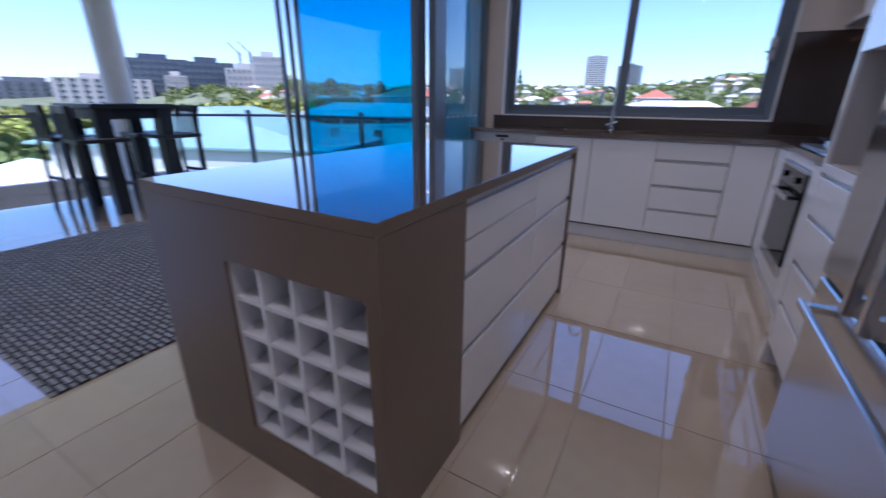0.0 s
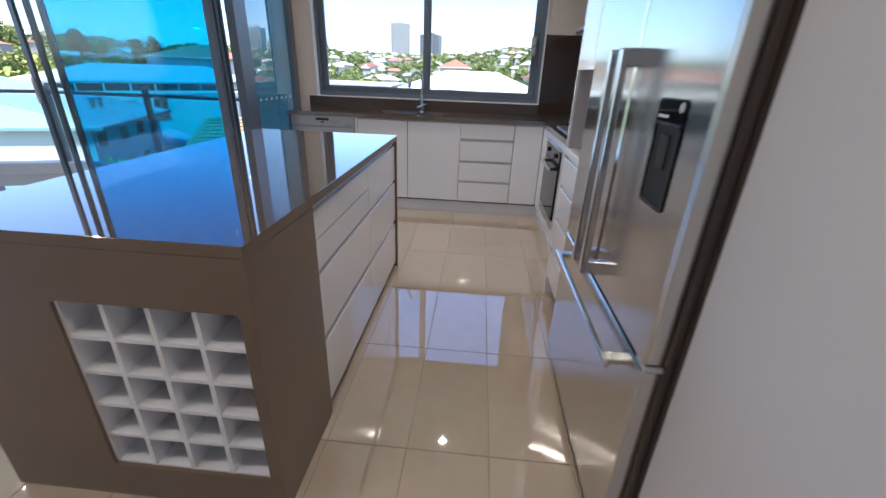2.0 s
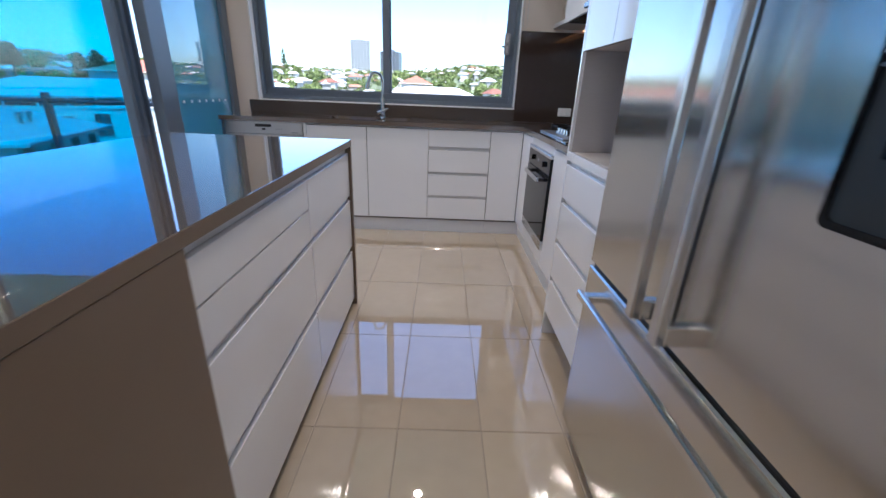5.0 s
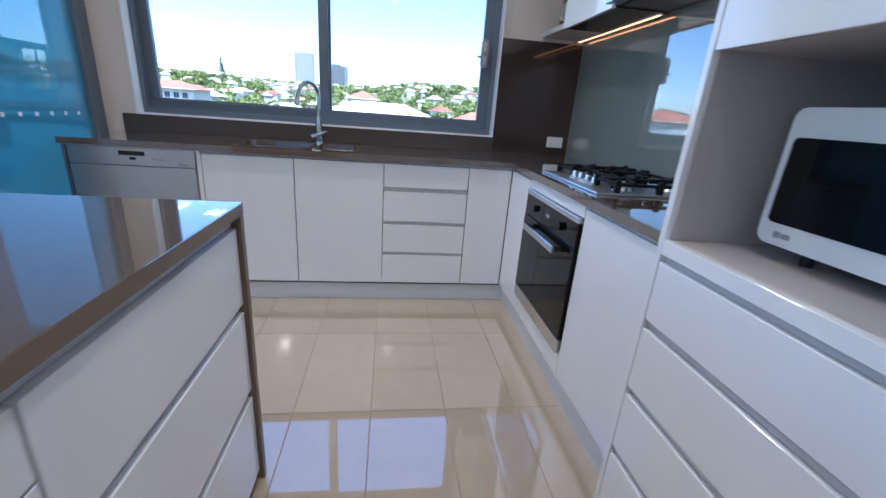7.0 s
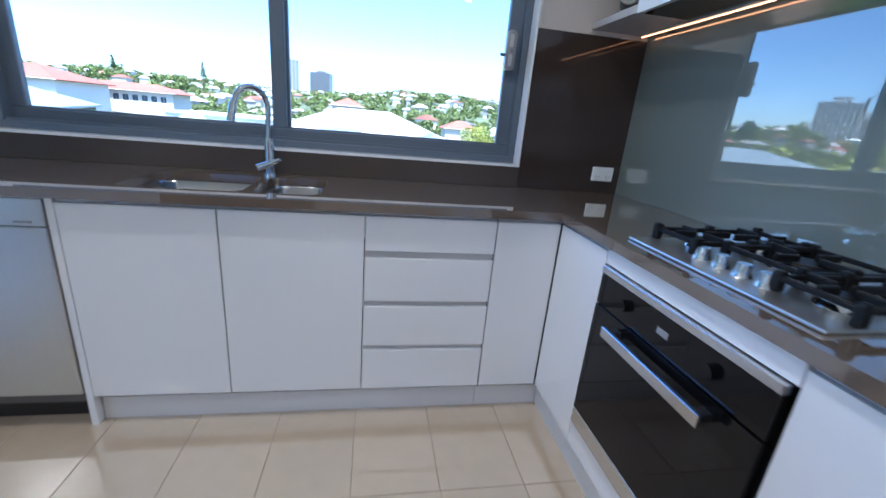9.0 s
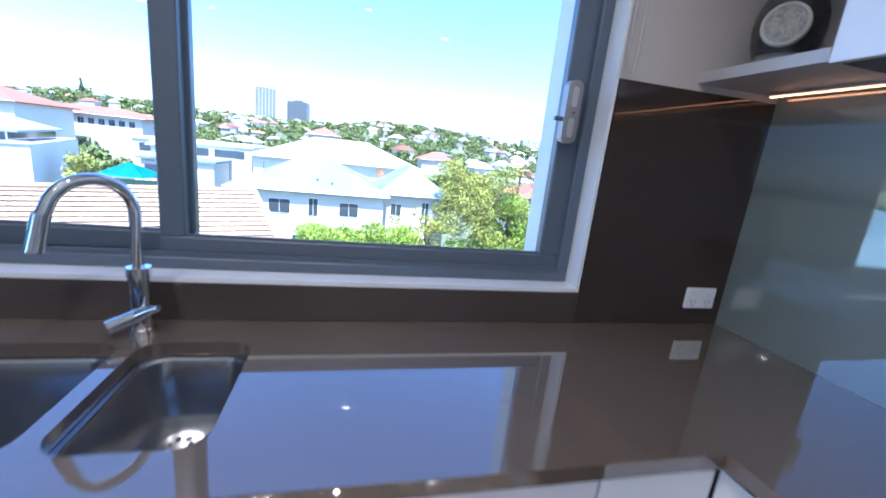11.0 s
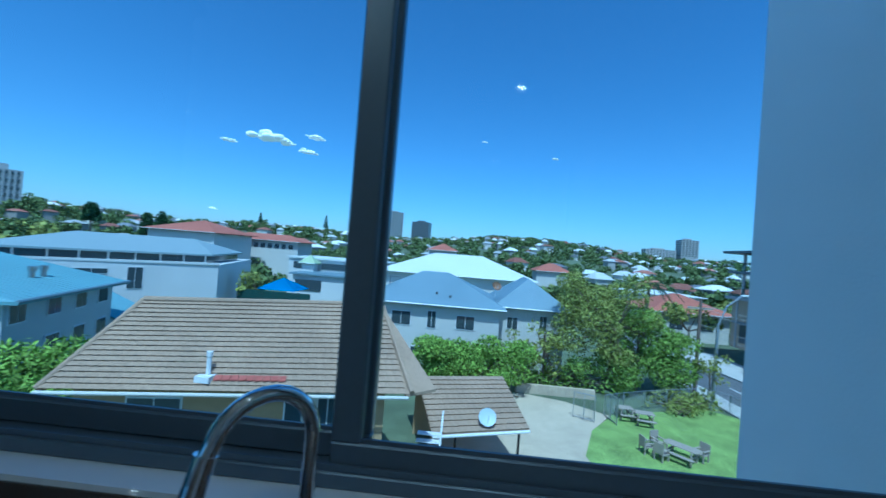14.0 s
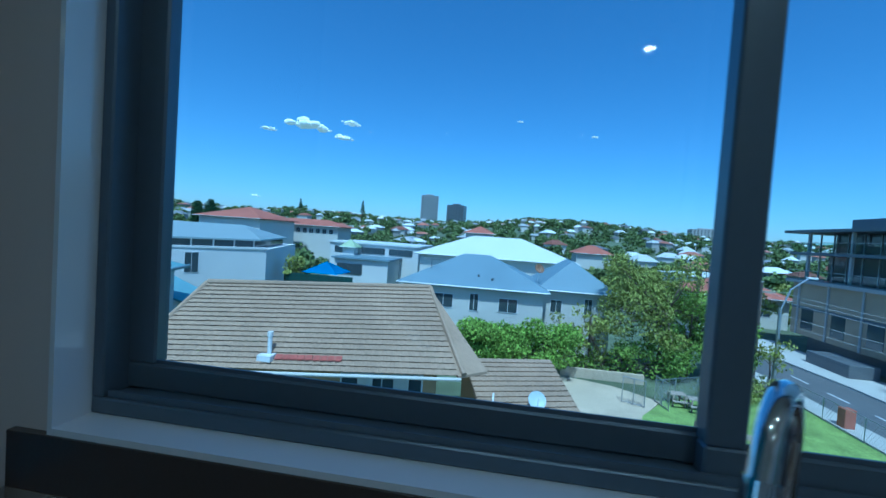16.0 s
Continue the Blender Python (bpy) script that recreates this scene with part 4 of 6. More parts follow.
# ---- ceiling downlights ----
# the last two are added, no lamp seen there, to brighten the left floor
for k, (lx, ly) in enumerate(((-1.32, -0.92), (-2.14, -0.92), (-1.22, -2.00), (-1.25, -4.25), (-3.95, -4.5), (-5.45, -1.96), (-2.9, -4.35), (-4.4, -2.9))):
    dlg = thing("downlight", "small round recessed warm ceiling downlight", "ceiling light", "ceiling downlights", at=(lx, ly, CZ))
    bm = bmesh.new()
    cyl(bm, (lx, ly, CZ - 0.008), 0.052, 0.0075, "z", 28)
    part("ring", bm, WPLAST, dlg)
    ld = bpy.data.lights.new("downlight_lamp", "AREA")
    ld.shape, ld.size, ld.energy, ld.color = "DISK", 0.065, LAMP_W, (1.0, 0.86, 0.68)
    ld.spread = radians(150)
    lo_ = new("lamp", ld)
    lo_.matrix_world = pose(lx, ly, CZ - 0.012)
    part("lens", cyl(bmesh.new(), (lx, ly, CZ - 0.0105), 0.042, 0.002, "z", 24), LAMPM, dlg, "glowing warm lens")

# ---- living area ----
rug_ob = solo("rug", box(bmesh.new(), -5.55, -3.155, -3.835, -2.40, 0.0002, 0.009, 0.003), RUG, "dark charcoal woven rug with pale block pattern", "rug")


# ---- balcony ----
tb = thing("bar_table", "tall black timber outdoor bar table", "table", at=(-6.35, -2.0, 0))
pbox("tabletop", tb, DARKW, -6.78, -5.95, -2.38, -1.62, 1.03, 1.075, bevel=0.004)
for sx in (-6.74, -6.11):
    for sy in (-2.34, -1.78):
        pbox("leg", tb, DARKW, sx, sx + 0.12, sy, sy + 0.12, 0.0, 1.03, bevel=0.003)
pbox("apron", tb, DARKW, -6.70, -6.03, -2.30, -1.70, 0.93, 1.029)


def bar_stool():
    s = thing("bar_stool", "black timber outdoor bar stool with slatted back", "stool", "stools round the bar table")
    pbox("seat", s, DARKW, -0.21, 0.21, -0.21, 0.21, 0.72, 0.76, bevel=0.006)
    for sx in (-0.20, 0.16):
        for sy in (-0.20, 0.16):
            top = 1.06 if sy > 0 else 0.72
            part("leg", tube(bmesh.new(), [(sx + 0.02, sy + 0.02 + (0.03 if sy > 0 else -0.02), 0.0), (sx + 0.02, sy + 0.02, 0.72)] + ([(sx + 0.02, sy + 0.05, 1.06)] if sy > 0 else []), 0.022, 8), DARKW, s)
    pbox("back_rail", s, DARKW, -0.19, 0.19, 0.205, 0.235, 0.99, 1.06, bevel=0.004)
    for k in range(4):
        pbox("back_slat", s, DARKW, -0.135 + 0.08 * k, -0.105 + 0.08 * k, 0.195, 0.215, 0.76, 1.0)
    for z, sy in ((0.28, -0.19), (0.33, 0.17)):
        pbox("footrest", s, DARKW, -0.17, 0.17, sy, sy + 0.025, z, z + 0.03)
    return s


st = bar_stool()
st.matrix_basis = pose(-6.66, -2.36, 0, 0, 0, 180)
for x, y, a in ((-6.14, -2.33, 176), (-6.62, -1.62, 0), (-6.15, -1.60, 4)):
    copy_thing(st, pose(x, y, 0, 0, 0, a))

# column, kerb and balustrade
solo("column", cyl(bmesh.new(), (-7.35, -1.50, 0.0), 0.15, CZ + 0.02, "z", 36), RENDERW, "round white rendered balcony column", "column", kind="structure", smooth=True)
RAIL = [(-3.12, 0.22), (-4.9, 0.22), (-6.1, 0.16), (-6.8, -0.12), (-7.35, -0.60), (-7.80, -1.25), (-8.05, -2.0), (-8.15, -2.9), (-8.15, -4.6), (-8.15, -6.9)]
bm = bmesh.new()
prism(bm, RAIL + [(p[0] + (0.0 if i < 2 else 0.14), p[1] - (0.12 if i < 5 else 0.0)) for i, p in list(enumerate(RAIL))[::-1]], 0.0, 0.13)
solo("balcony_kerb", bm, RENDERW, "low white rendered kerb along the balcony edge", "kerb", kind="structure")
bal = thing("balustrade", "glass balcony balustrade with dark metal posts and rail", "balustrade", at=(-5.5, -0.1, 0.13))
IN = [(p[0] + (0.0 if i < 2 else 0.06), p[1] - (0.06 if i < 5 else 0.0)) for i, p in enumerate(RAIL)]
part("top_rail", tube(bmesh.new(), [(p[0], p[1], 0.912) for p in IN], 0.020, 10), ALU, bal)
for i, p in enumerate(IN):
    part("post", box(bmesh.new(), p[0] - 0.022, p[0] + 0.022, p[1] - 0.03, p[1] + 0.03, 0.128, 0.985, 0.003), ALU, bal)
    if i:
        q = IN[i - 1]
        d = (Vector(p) - Vector(q)).normalized()
        n = Vector((-d.y, d.x)) * 0.004
        a, b2 = Vector(q) + d * 0.04, Vector(p) - d * 0.04
        g = part("pane", prism(bmesh.new(), [a - n, b2 - n, b2 + n, a + n], 0.17, 0.88), RAILG, bal)
        g.visible_shadow = False

# ---- outdoors: ground ----
GZ = -8.7
GRASS = mat("grass", (0.25, 0.33, 0.08), 0.9, scale=9, var=0.4, big=0.3, bigscale=0.7, bump=0.6, bscale=20)
LAND = mat("hillside", (0.13, 0.155, 0.085), 0.95, scale=0.4, var=0.4, big=0.25, bigscale=0.03, bump=0.5, bscale=1.0)
CONC = mat("concrete", (0.54, 0.45, 0.32), 0.9, scale=3, var=0.12, big=0.15, bigscale=0.4, bump=0.2, bscale=30)
ASPH = mat("asphalt", (0.13, 0.133, 0.14), 0.85, scale=30, var=0.15, big=0.1, bigscale=0.3)
PATHM = mat("footpath", (0.52, 0.50, 0.46), 0.85, scale=4, var=0.08, big=0.08, bigscale=0.5)
ROOFT = mat("concrete_tile", (0.35, 0.255, 0.17), 0.85, scale=7, var=0.16, big=0.14, bigscale=0.5, bump=0.3, bscale=30)
ROOFRED = mat("red_stained_tile", (0.34, 0.10, 0.075), 0.85, scale=7, var=0.25)
BRICKY = mat("cream_brick", (0.40, 0.29, 0.15), 0.85, scale=10, var=0.15, bump=0.2, bscale=30)
METALB = mat("pale_blue_metal_roof", (0.21, 0.335, 0.375), 0.5, scale=5, var=0.05, big=0.08, bigscale=0.3)
METALG = mat("blue_grey_metal_roof", (0.21, 0.27, 0.315), 0.5, scale=5, var=0.05, big=0.08, bigscale=0.3)
METALW = mat("white_metal_roof", (0.70, 0.70, 0.68), 0.5, scale=4, var=0.04, big=0.04, bigscale=0.3)
REDT = mat("terracotta_roof", (0.36, 0.13, 0.085), 0.85, scale=3, var=0.2, big=0.1, bigscale=0.2)
WALLW = mat("white_render_wall", (0.66, 0.655, 0.63), 0.8, scale=3, var=0.05, big=0.06, bigscale=0.3)
WALLC = mat("cream_wall", (0.60, 0.58, 0.53), 0.8, scale=3, var=0.05, big=0.06, bigscale=0.3)
WALLB = mat("pale_weatherboard", (0.52, 0.54, 0.53), 0.75, scale=3, var=0.05, big=0.05, bigscale=0.3)
WINDK = mat("dark_window", (0.06, 0.075, 0.085), 0.12, coat=0.3)
TOWERC = mat("tower_concrete", (0.40, 0.385, 0.37), 0.8, scale=0.5, var=0.08)
TOWERD = mat("tower_dark", (0.13, 0.14, 0.155), 0.5, scale=0.5, var=0.1)
TOWERM = mat("tower_grey", (0.34, 0.35, 0.35), 0.8, scale=0.5, var=0.08)
TOWERG = mat("tower_dark_glass", (0.055, 0.07, 0.095), 0.3, scale=0.4, var=0.15)
BROWNP = mat("bronze_panel", (0.37, 0.295, 0.20), 0.6, scale=2, var=0.08, big=0.08, bigscale=0.5)
TIMB = mat("weathered_timber", (0.36, 0.31, 0.25), 0.85, scale=14, var=0.25, stretch=(1, 6, 1))
LEAF1 = mat("leaf_green", (0.23, 0.31, 0.055), 0.6, island=0.45, spec=0.15)
LEAF2 = mat("leaf_olive", (0.28, 0.30, 0.07), 0.6, island=0.4, spec=0.15)
LEAF4 = mat("leaf_bright", (0.25, 0.35, 0.055), 0.6, island=0.45, spec=0.15)
LEAF3 = mat("leaf_dark", (0.04, 0.075, 0.028), 0.65, island=0.4, spec=0.15)
FARG = mat("far_foliage", (0.145, 0.180, 0.065), 0.9, island=0.5, spec=0.1)
BARK = mat("bark", (0.16, 0.125, 0.10), 0.9, scale=12, var=0.3, stretch=(1, 1, 0.3), bump=0.5, bscale=20)
WHITEM = mat("white_paint_metal", (0.75, 0.75, 0.75), 0.4)
BLUEC = mat("blue_shade_cloth", (0.03, 0.31, 0.68), 0.7, scale=6, var=0.06)


def hill(x, y):
    """Ground height: flat near by, rising to a long ridge far off."""
    d = math.hypot(x, y)
    t = max(0.0, min(1.0, (d - 85) / 560))
    s = t * t * (3 - 2 * t)
    ang = math.atan2(x, max(y, 1e-6)) if y > 0 else (-1.6 if x < 0 else 1.6)
    top = 29 + 5 * math.sin(ang * 5 + 0.7) + 4 * math.sin(ang * 11) - 14 * max(0, ang - 0.2)
    if ang < -0.85:
        top = max(10, top - 70 * (-0.85 - ang))
    h = GZ + s * top
    if d > 90:
        h += noise.noise(Vector((x * 0.02, y * 0.02, 0))) * 5 * min(1, (d - 90) / 120)
    return h


bm = bmesh.new()
radii = [0.0, 12, 30, 50, 70, 90, 110, 135, 160, 190, 225, 260, 300, 345, 390, 440, 500, 560, 620, 700, 850, 1100, 1600, 2600, 4200]
rows = []
NA = 96
for r in radii:
    rows.append([bm.verts.new((r * math.sin(2 * math.pi * k / NA), r * math.cos(2 * math.pi * k / NA), hill(r * math.sin(2 * math.pi * k / NA), r * math.cos(2 * math.pi * k / NA)) if r < 900 else hill(900 * math.sin(2 * math.pi * k / NA), 900 * math.cos(2 * math.pi * k / NA)) - (r - 850) * 0.03)) for k in range(NA)])
for i in range(len(rows) - 1):
    for k in range(NA):
        a, b2, c, d = rows[i][k], rows[i][(k + 1) % NA], rows[i + 1][(k + 1) % NA], rows[i + 1][k]
        bm.faces.new((a, d, c, b2))
bmesh.ops.remove_doubles(bm, verts=bm.verts, dist=0.001)
solo("ground", bm, LAND, "green suburban land rising to a far ridge", "ground", kind="structure", smooth=True)


def flat(name, pts, z0, z1, material, label, category="ground"):
    return solo(name, prism(bmesh.new(), pts, z0, z1), material, label, category, kind="structure")


flat("lawn", [(5.6, 21.5), (6.5, 12.0), (20.0, 12.0), (20.2, 28.5), (17.2, 31.2), (9.3, 28.0), (7.0, 25.0)], GZ - 0.1, GZ + 0.06, GRASS, "mown green lawn behind the fence")
flat("yard_pavement", [(-3.0, 17.0), (5.6, 12.0), (5.9, 21.5), (7.2, 25.2), (9.0, 27.8), (6.5, 29.8), (3.4, 30.8), (-2.5, 28.0)], GZ - 0.1, GZ + 0.05, CONC, "worn concrete driveway and yard")
flat("road", [(20.6, -20), (26.2, -20), (26.2, 36), (25.2, 46), (22.0, 75), (16.5, 74), (19.5, 46), (20.4, 36)], GZ - 0.1, GZ + 0.03, ASPH, "grey asphalt street", "road")
flat("pavement", [(26.2, -20), (30.6, -20), (30.6, 53), (25.0, 54), (25.3, 46), (26.2, 36)], GZ - 0.1, GZ + 0.17, PATHM, "pale concrete footpath with a kerb", "pavement")
flat("pavement_1", [(18.9, -20), (20.6, -20), (20.4, 36), (19.5, 46), (18.2, 46), (18.7, 34)], GZ - 0.1, GZ + 0.16, PATHM, "narrow concrete verge beside the street", "pavement")
for k in range(8):
    solo("road_marking", box(bmesh.new(), 23.2, 23.35, 8 + 4 * k, 10 + 4 * k, GZ + 0.03, GZ + 0.036), WHITEM, "white painted dashed centre line on the road", "road marking", group="road markings")


# ---- buildings ----
def lerp3(a, b, t):
    return Vector(a) * (1 - t) + Vector(b) * t


def tile_courses(parent, rl, rr, el, er, n, segs, material, name="tile_course"):
    """Stepped roof-tile courses between a ridge and an eave, one mesh a course."""
    for i in range(n):
        t0, t1 = i / n, (i + 1) / n
        bm = bmesh.new()
        a0, a1 = lerp3(rl, el, t0), lerp3(rr, er, t0)
        b0, b1 = lerp3(rl, el, t1), lerp3(rr, er, t1)
        up = (a1 - a0).cross(b0 - a0).normalized()
        up = -up if up.z < 0 else up
        prev = None
        for k in range(segs * 4 + 1):
            f = k / (segs * 4)
            wav = (0.0, 0.014, 0.026, 0.014)[k % 4] + 0.006 * noise.noise((k * 0.3, i * 1.7, 0))
            top, bot = lerp3(a0, a1, f), lerp3(b0, b1, f)
            ring = [bm.verts.new(top + up * (wav * 0.6)), bm.verts.new(bot + up * (0.05 + wav)), bm.verts.new(bot + up * (-0.01) + (top - bot).normalized() * 0.02)]
            if prev:
                bm.faces.new((prev[0], ring[0], ring[1], prev[1]))
                bm.faces.new((prev[1], ring[1], ring[2], prev[2]))
            prev = ring
        part(name, bm, material, parent)


def quad_slab(bm, pts, th=0.12):
    """A slab between four corners, thick downwards."""
    lo = [bm.verts.new(Vector(p) - Vector((0, 0, th))) for p in pts]
    hi = [bm.verts.new(Vector(p)) for p in pts]
    bm.faces.new(hi)
    bm.faces.new(lo[::-1])
    n = len(pts)
    for i in range(n):
        bm.faces.new((lo[i], lo[(i + 1) % n], hi[(i + 1) % n], hi[i]))
    return bm


def wall_windows(parent, p, q, rows, material, w=1.1, h=1.1, frame_mat=None, out=0.05):
    """Windows on an upright wall from p to q (plan); rows of (fraction along, height of sill)."""
    p, q = Vector(p[:2]), Vector(q[:2])
    d = (q - p).normalized()
    n = Vector((d.y, -d.x))
    for f, z, ww, hh in rows:
        c = Vector(p) + (Vector(q) - Vector(p)) * f
        half = ww / 2 + 0.06
        wf = part("window", prism(bmesh.new(), [c - d * half - n * 0.05, c + d * half - n * 0.05, c + d * half + n * out, c - d * half + n * out], z - 0.06, z + hh + 0.06), frame_mat or WHITEM, parent)
        part("pane", prism(bmesh.new(), [c - d * (ww / 2) + n * out, c - d * 0.02 + n * out, c - d * 0.02 + n * (out + 0.012), c - d * (ww / 2) + n * (out + 0.012)], z, z + hh), WINDK, wf)
        part("pane", prism(bmesh.new(), [c + d * 0.02 + n * out, c + d * (ww / 2) + n * out, c + d * (ww / 2) + n * (out + 0.012), c + d * 0.02 + n * (out + 0.012)], z, z + hh), WINDK, wf)


# tiled neighbour house
E_EYE = Vector((-1.78, -0.72, 1.477))


def along(dx, dz, dist):
    """A point out of the window along a sight line, dist metres ahead."""
    return Vector((E_EYE.x + dx * dist, E_EYE.y + dist, E_EYE.z + dz * dist))


hA = thing("house", "low cream brick house with brown concrete tile roof", "house", at=(-8.5, 14.0, GZ))
rl, rr = along(-0.803, -0.177, 14.3), along(-0.186, -0.134, 18.4)
el, er = along(-1.075, -0.437, 11.7), along(-0.105, -0.352, 14.4)
rl.z = rr.z = -1.05
el.z = er.z = -3.60
tile_courses(hA, rl, rr, el, er, 18, 40, ROOFT)
bl, br_ = rl + (rl - el) * 0.9, rr + (rr - er) * 0.9
bl.z = br_.z = -3.5
bm = quad_slab(bmesh.new(), [rr, rl, bl, br_], 0.1)
quad_slab(bm, [rr + Vector((0, 0, -0.04)), br_, er + Vector((1.0, 0.9, 0.0)), er], 0.1)
quad_slab(bm, [rl + Vector((0, 0, -0.04)), el, bl], 0.1)
part("roof", bm, ROOFT, hA)
part("ridge_cap", tube(bmesh.new(), [rl + Vector((0, 0, 0.02)), rr + Vector((0, 0, 0.02))], 0.11, 8), ROOFT, hA)
part("hip_cap", tube(bmesh.new(), [rr, lerp3(rr, er, 0.5) + Vector((0.1, 0, 0.05)), er + Vector((0.2, 0.1, 0.05))], 0.10, 8), ROOFT, hA)
part("hip_cap", tube(bmesh.new(), [rl, el], 0.10, 8), ROOFT, hA)
part("gutter", tube(bmesh.new(), [el + Vector((0, -0.06, -0.10)), er + Vector((0.1, -0.06, -0.10))], 0.065, 8), WALLC, hA, "white gutter")
ev = (er - el).normalized()
en = Vector((ev.y, -ev.x, 0)) * -1
w0, w1 = el + en * 0.7 + ev * 0.6, er + en * 0.7 - ev * 0.7
part("wall", prism(bmesh.new(), [w0, w1, br_ - en * 0.6 - ev * 0.5, bl - en * 0.6 + ev * 0.5], GZ, -3.62), BRICKY, hA, "cream brick wall")
wall_windows(hA, w0, w1, [(0.80, -5.5, 2.9, 1.6), (0.24, -5.2, 1.6, 1.1)], WINDK)
for f in (0.735, 0.865):
    c = Vector(w0).lerp(Vector(w1), f)
    part("curtain", box(bmesh.new(), c.x - 0.36, c.x + 0.36, c.y - 0.115, c.y - 0.085, -5.45, -3.95), WALLC, hA, "pale curtain")
vp = lerp3(lerp3(rl, el, 0.86), lerp3(rr, er, 0.86), 0.405)
part("vent_pipe", tube(bmesh.new(), [vp, vp + Vector((0, 0, 0.72))], 0.075, 12), WHITEM, hA, "white vent pipe")
part("vent_cap", tube(bmesh.new(), [vp + Vector((0, 0, 0.68)), vp + Vector((0, 0, 0.84))], 0.10, 12), WHITEM, hA)
part("flashing", box(bmesh.new(), vp.x - 0.28, vp.x + 0.22, vp.y - 0.32, vp.y + 0.20, vp.z - 0.14, vp.z + 0.06), WHITEM, hA)
for k in range(9):
    f = 0.43 + 0.023 * k
    a = lerp3(lerp3(rl, el, 0.885), lerp3(rr, er, 0.885), f)
    b2 = lerp3(lerp3(rl, el, 0.93), lerp3(rr, er, 0.93), f)
    a2, b3 = a + (rr - rl).normalized() * 0.235, b2 + (rr - rl).normalized() * 0.235
    upz = Vector((0, -0.02, 0.135 + 0.008 * random.random()))
    part("red_tile", quad_slab(bmesh.new(), [a + upz, a2 + upz, b3 + upz, b2 + upz], 0.03), ROOFRED, hA, "red stained roof tile")

# carport beside it
hs = thing("carport", "tiled carport beside the house with a satellite dish", "carport", at=(-0.5, 19.0, GZ))
s_tl, s_tr, s_br, s_bl = Vector((-3.6, 20.2, -4.9)), Vector((0.9, 21.6, -4.9)), Vector((1.95, 18.2, -6.2)), Vector((-2.4, 16.6, -6.2))
tile_courses(hs, s_tl, s_tr, s_bl, s_br, 11, 16, ROOFT)
bm = quad_slab(bmesh.new(), [s_tl - Vector((0, 0, .03)), s_tr - Vector((0, 0, .03)), s_br - Vector((0, 0, .03)), s_bl - Vector((0, 0, .03))], 0.12)
quad_slab(bm, [s_tr, s_tl, s_tl + Vector((-0.8, 3.0, -1.2)), s_tr + Vector((-0.8, 3.0, -1.2))], 0.12)
part("roof", bm, ROOFT, hs)
part("gutter", tube(bmesh.new(), [s_bl + Vector((0, -0.05, -0.1)), s_br + Vector((0, -0.05, -0.1))], 0.07, 8), WHITEM, hs, "white gutter")
for f in (0.25, 0.93):
    p = lerp3(s_bl, s_br, f) + Vector((-0.1, 0.5, 0))
    part("post", box(bmesh.new(), p.x - 0.05, p.x + 0.05, p.y - 0.05, p.y + 0.05, GZ, -6.2), RUBBER, hs)
part("back_wall", prism(bmesh.new(), [s_tl + Vector((-0.2, 1.8, 0)), s_tr + Vector((-0.4, 1.8, 0)), s_tr + Vector((-0.4, 2.0, 0)), s_tl + Vector((-0.2, 2.0, 0))], GZ, -5.6), BRICKY, hs)
dc = Vector((-0.05, 17.75, -5.70))
bm = bmesh.new()
rings = []
ax = Vector((0.10, -0.80, 0.55)).normalized()
ua = ax.cross(Vector((0, 0, 1))).normalized()
ub = ax.cross(ua)
for j in range(5):
    rr0 = 0.40 * j / 4
    rings.append([bm.verts.new(dc + ax * (0.42 * (rr0 ** 2)) + rr0 * (math.cos(2 * math.pi * k / 28) * ua + math.sin(2 * math.pi * k / 28) * ub)) for k in range(28)])
for j in range(4):
    for k in range(28):
        bm.faces.new((rings[j][k], rings[j][(k + 1) % 28], rings[j + 1][(k + 1) % 28], rings[j + 1][k]))
bmesh.ops.remove_doubles(bm, verts=bm.verts, dist=0.0005)
bmesh.ops.solidify(bm, geom=list(bm.faces), thickness=0.01)
sd2 = thing("satellite_dish", "pale grey satellite dish on the carport roof", "satellite dish", at=dc)
part("dish", bm, mat("dish_grey", (0.50, 0.56, 0.60), 0.5), sd2, smooth=True)
part("mast", tube(bmesh.new(), [dc - ax * 0.02, dc + Vector((0, 0.15, -0.55))], 0.025, 8), WHITEM, sd2)
part("feed_arm", tube(bmesh.new(), [dc - ub * -0.38, dc + ax * 0.42], 0.015, 6), WHITEM, sd2)
stair = thing("external_stair", "white timber stair with railing beside the house", "stair", at=(-2.2, 16.2, GZ))
for k in range(9):
    part("tread", box(bmesh.new(), -3.0, -2.0, 16.0 - 0.26 * k, 16.28 - 0.26 * k, -6.0 - 0.19 * k, -5.95 - 0.19 * k), WHITEM, stair)
for k in range(10):
    part("baluster", box(bmesh.new(), -2.02, -1.98, 16.1 - 0.25 * k, 16.14 - 0.25 * k, -6.0 - 0.185 * k, -5.05 - 0.185 * k), WHITEM, stair)
part("handrail", tube(bmesh.new(), [(-2.0, 16.2, -5.02), (-2.0, 13.85, -6.75)], 0.04, 8), WHITEM, stair)


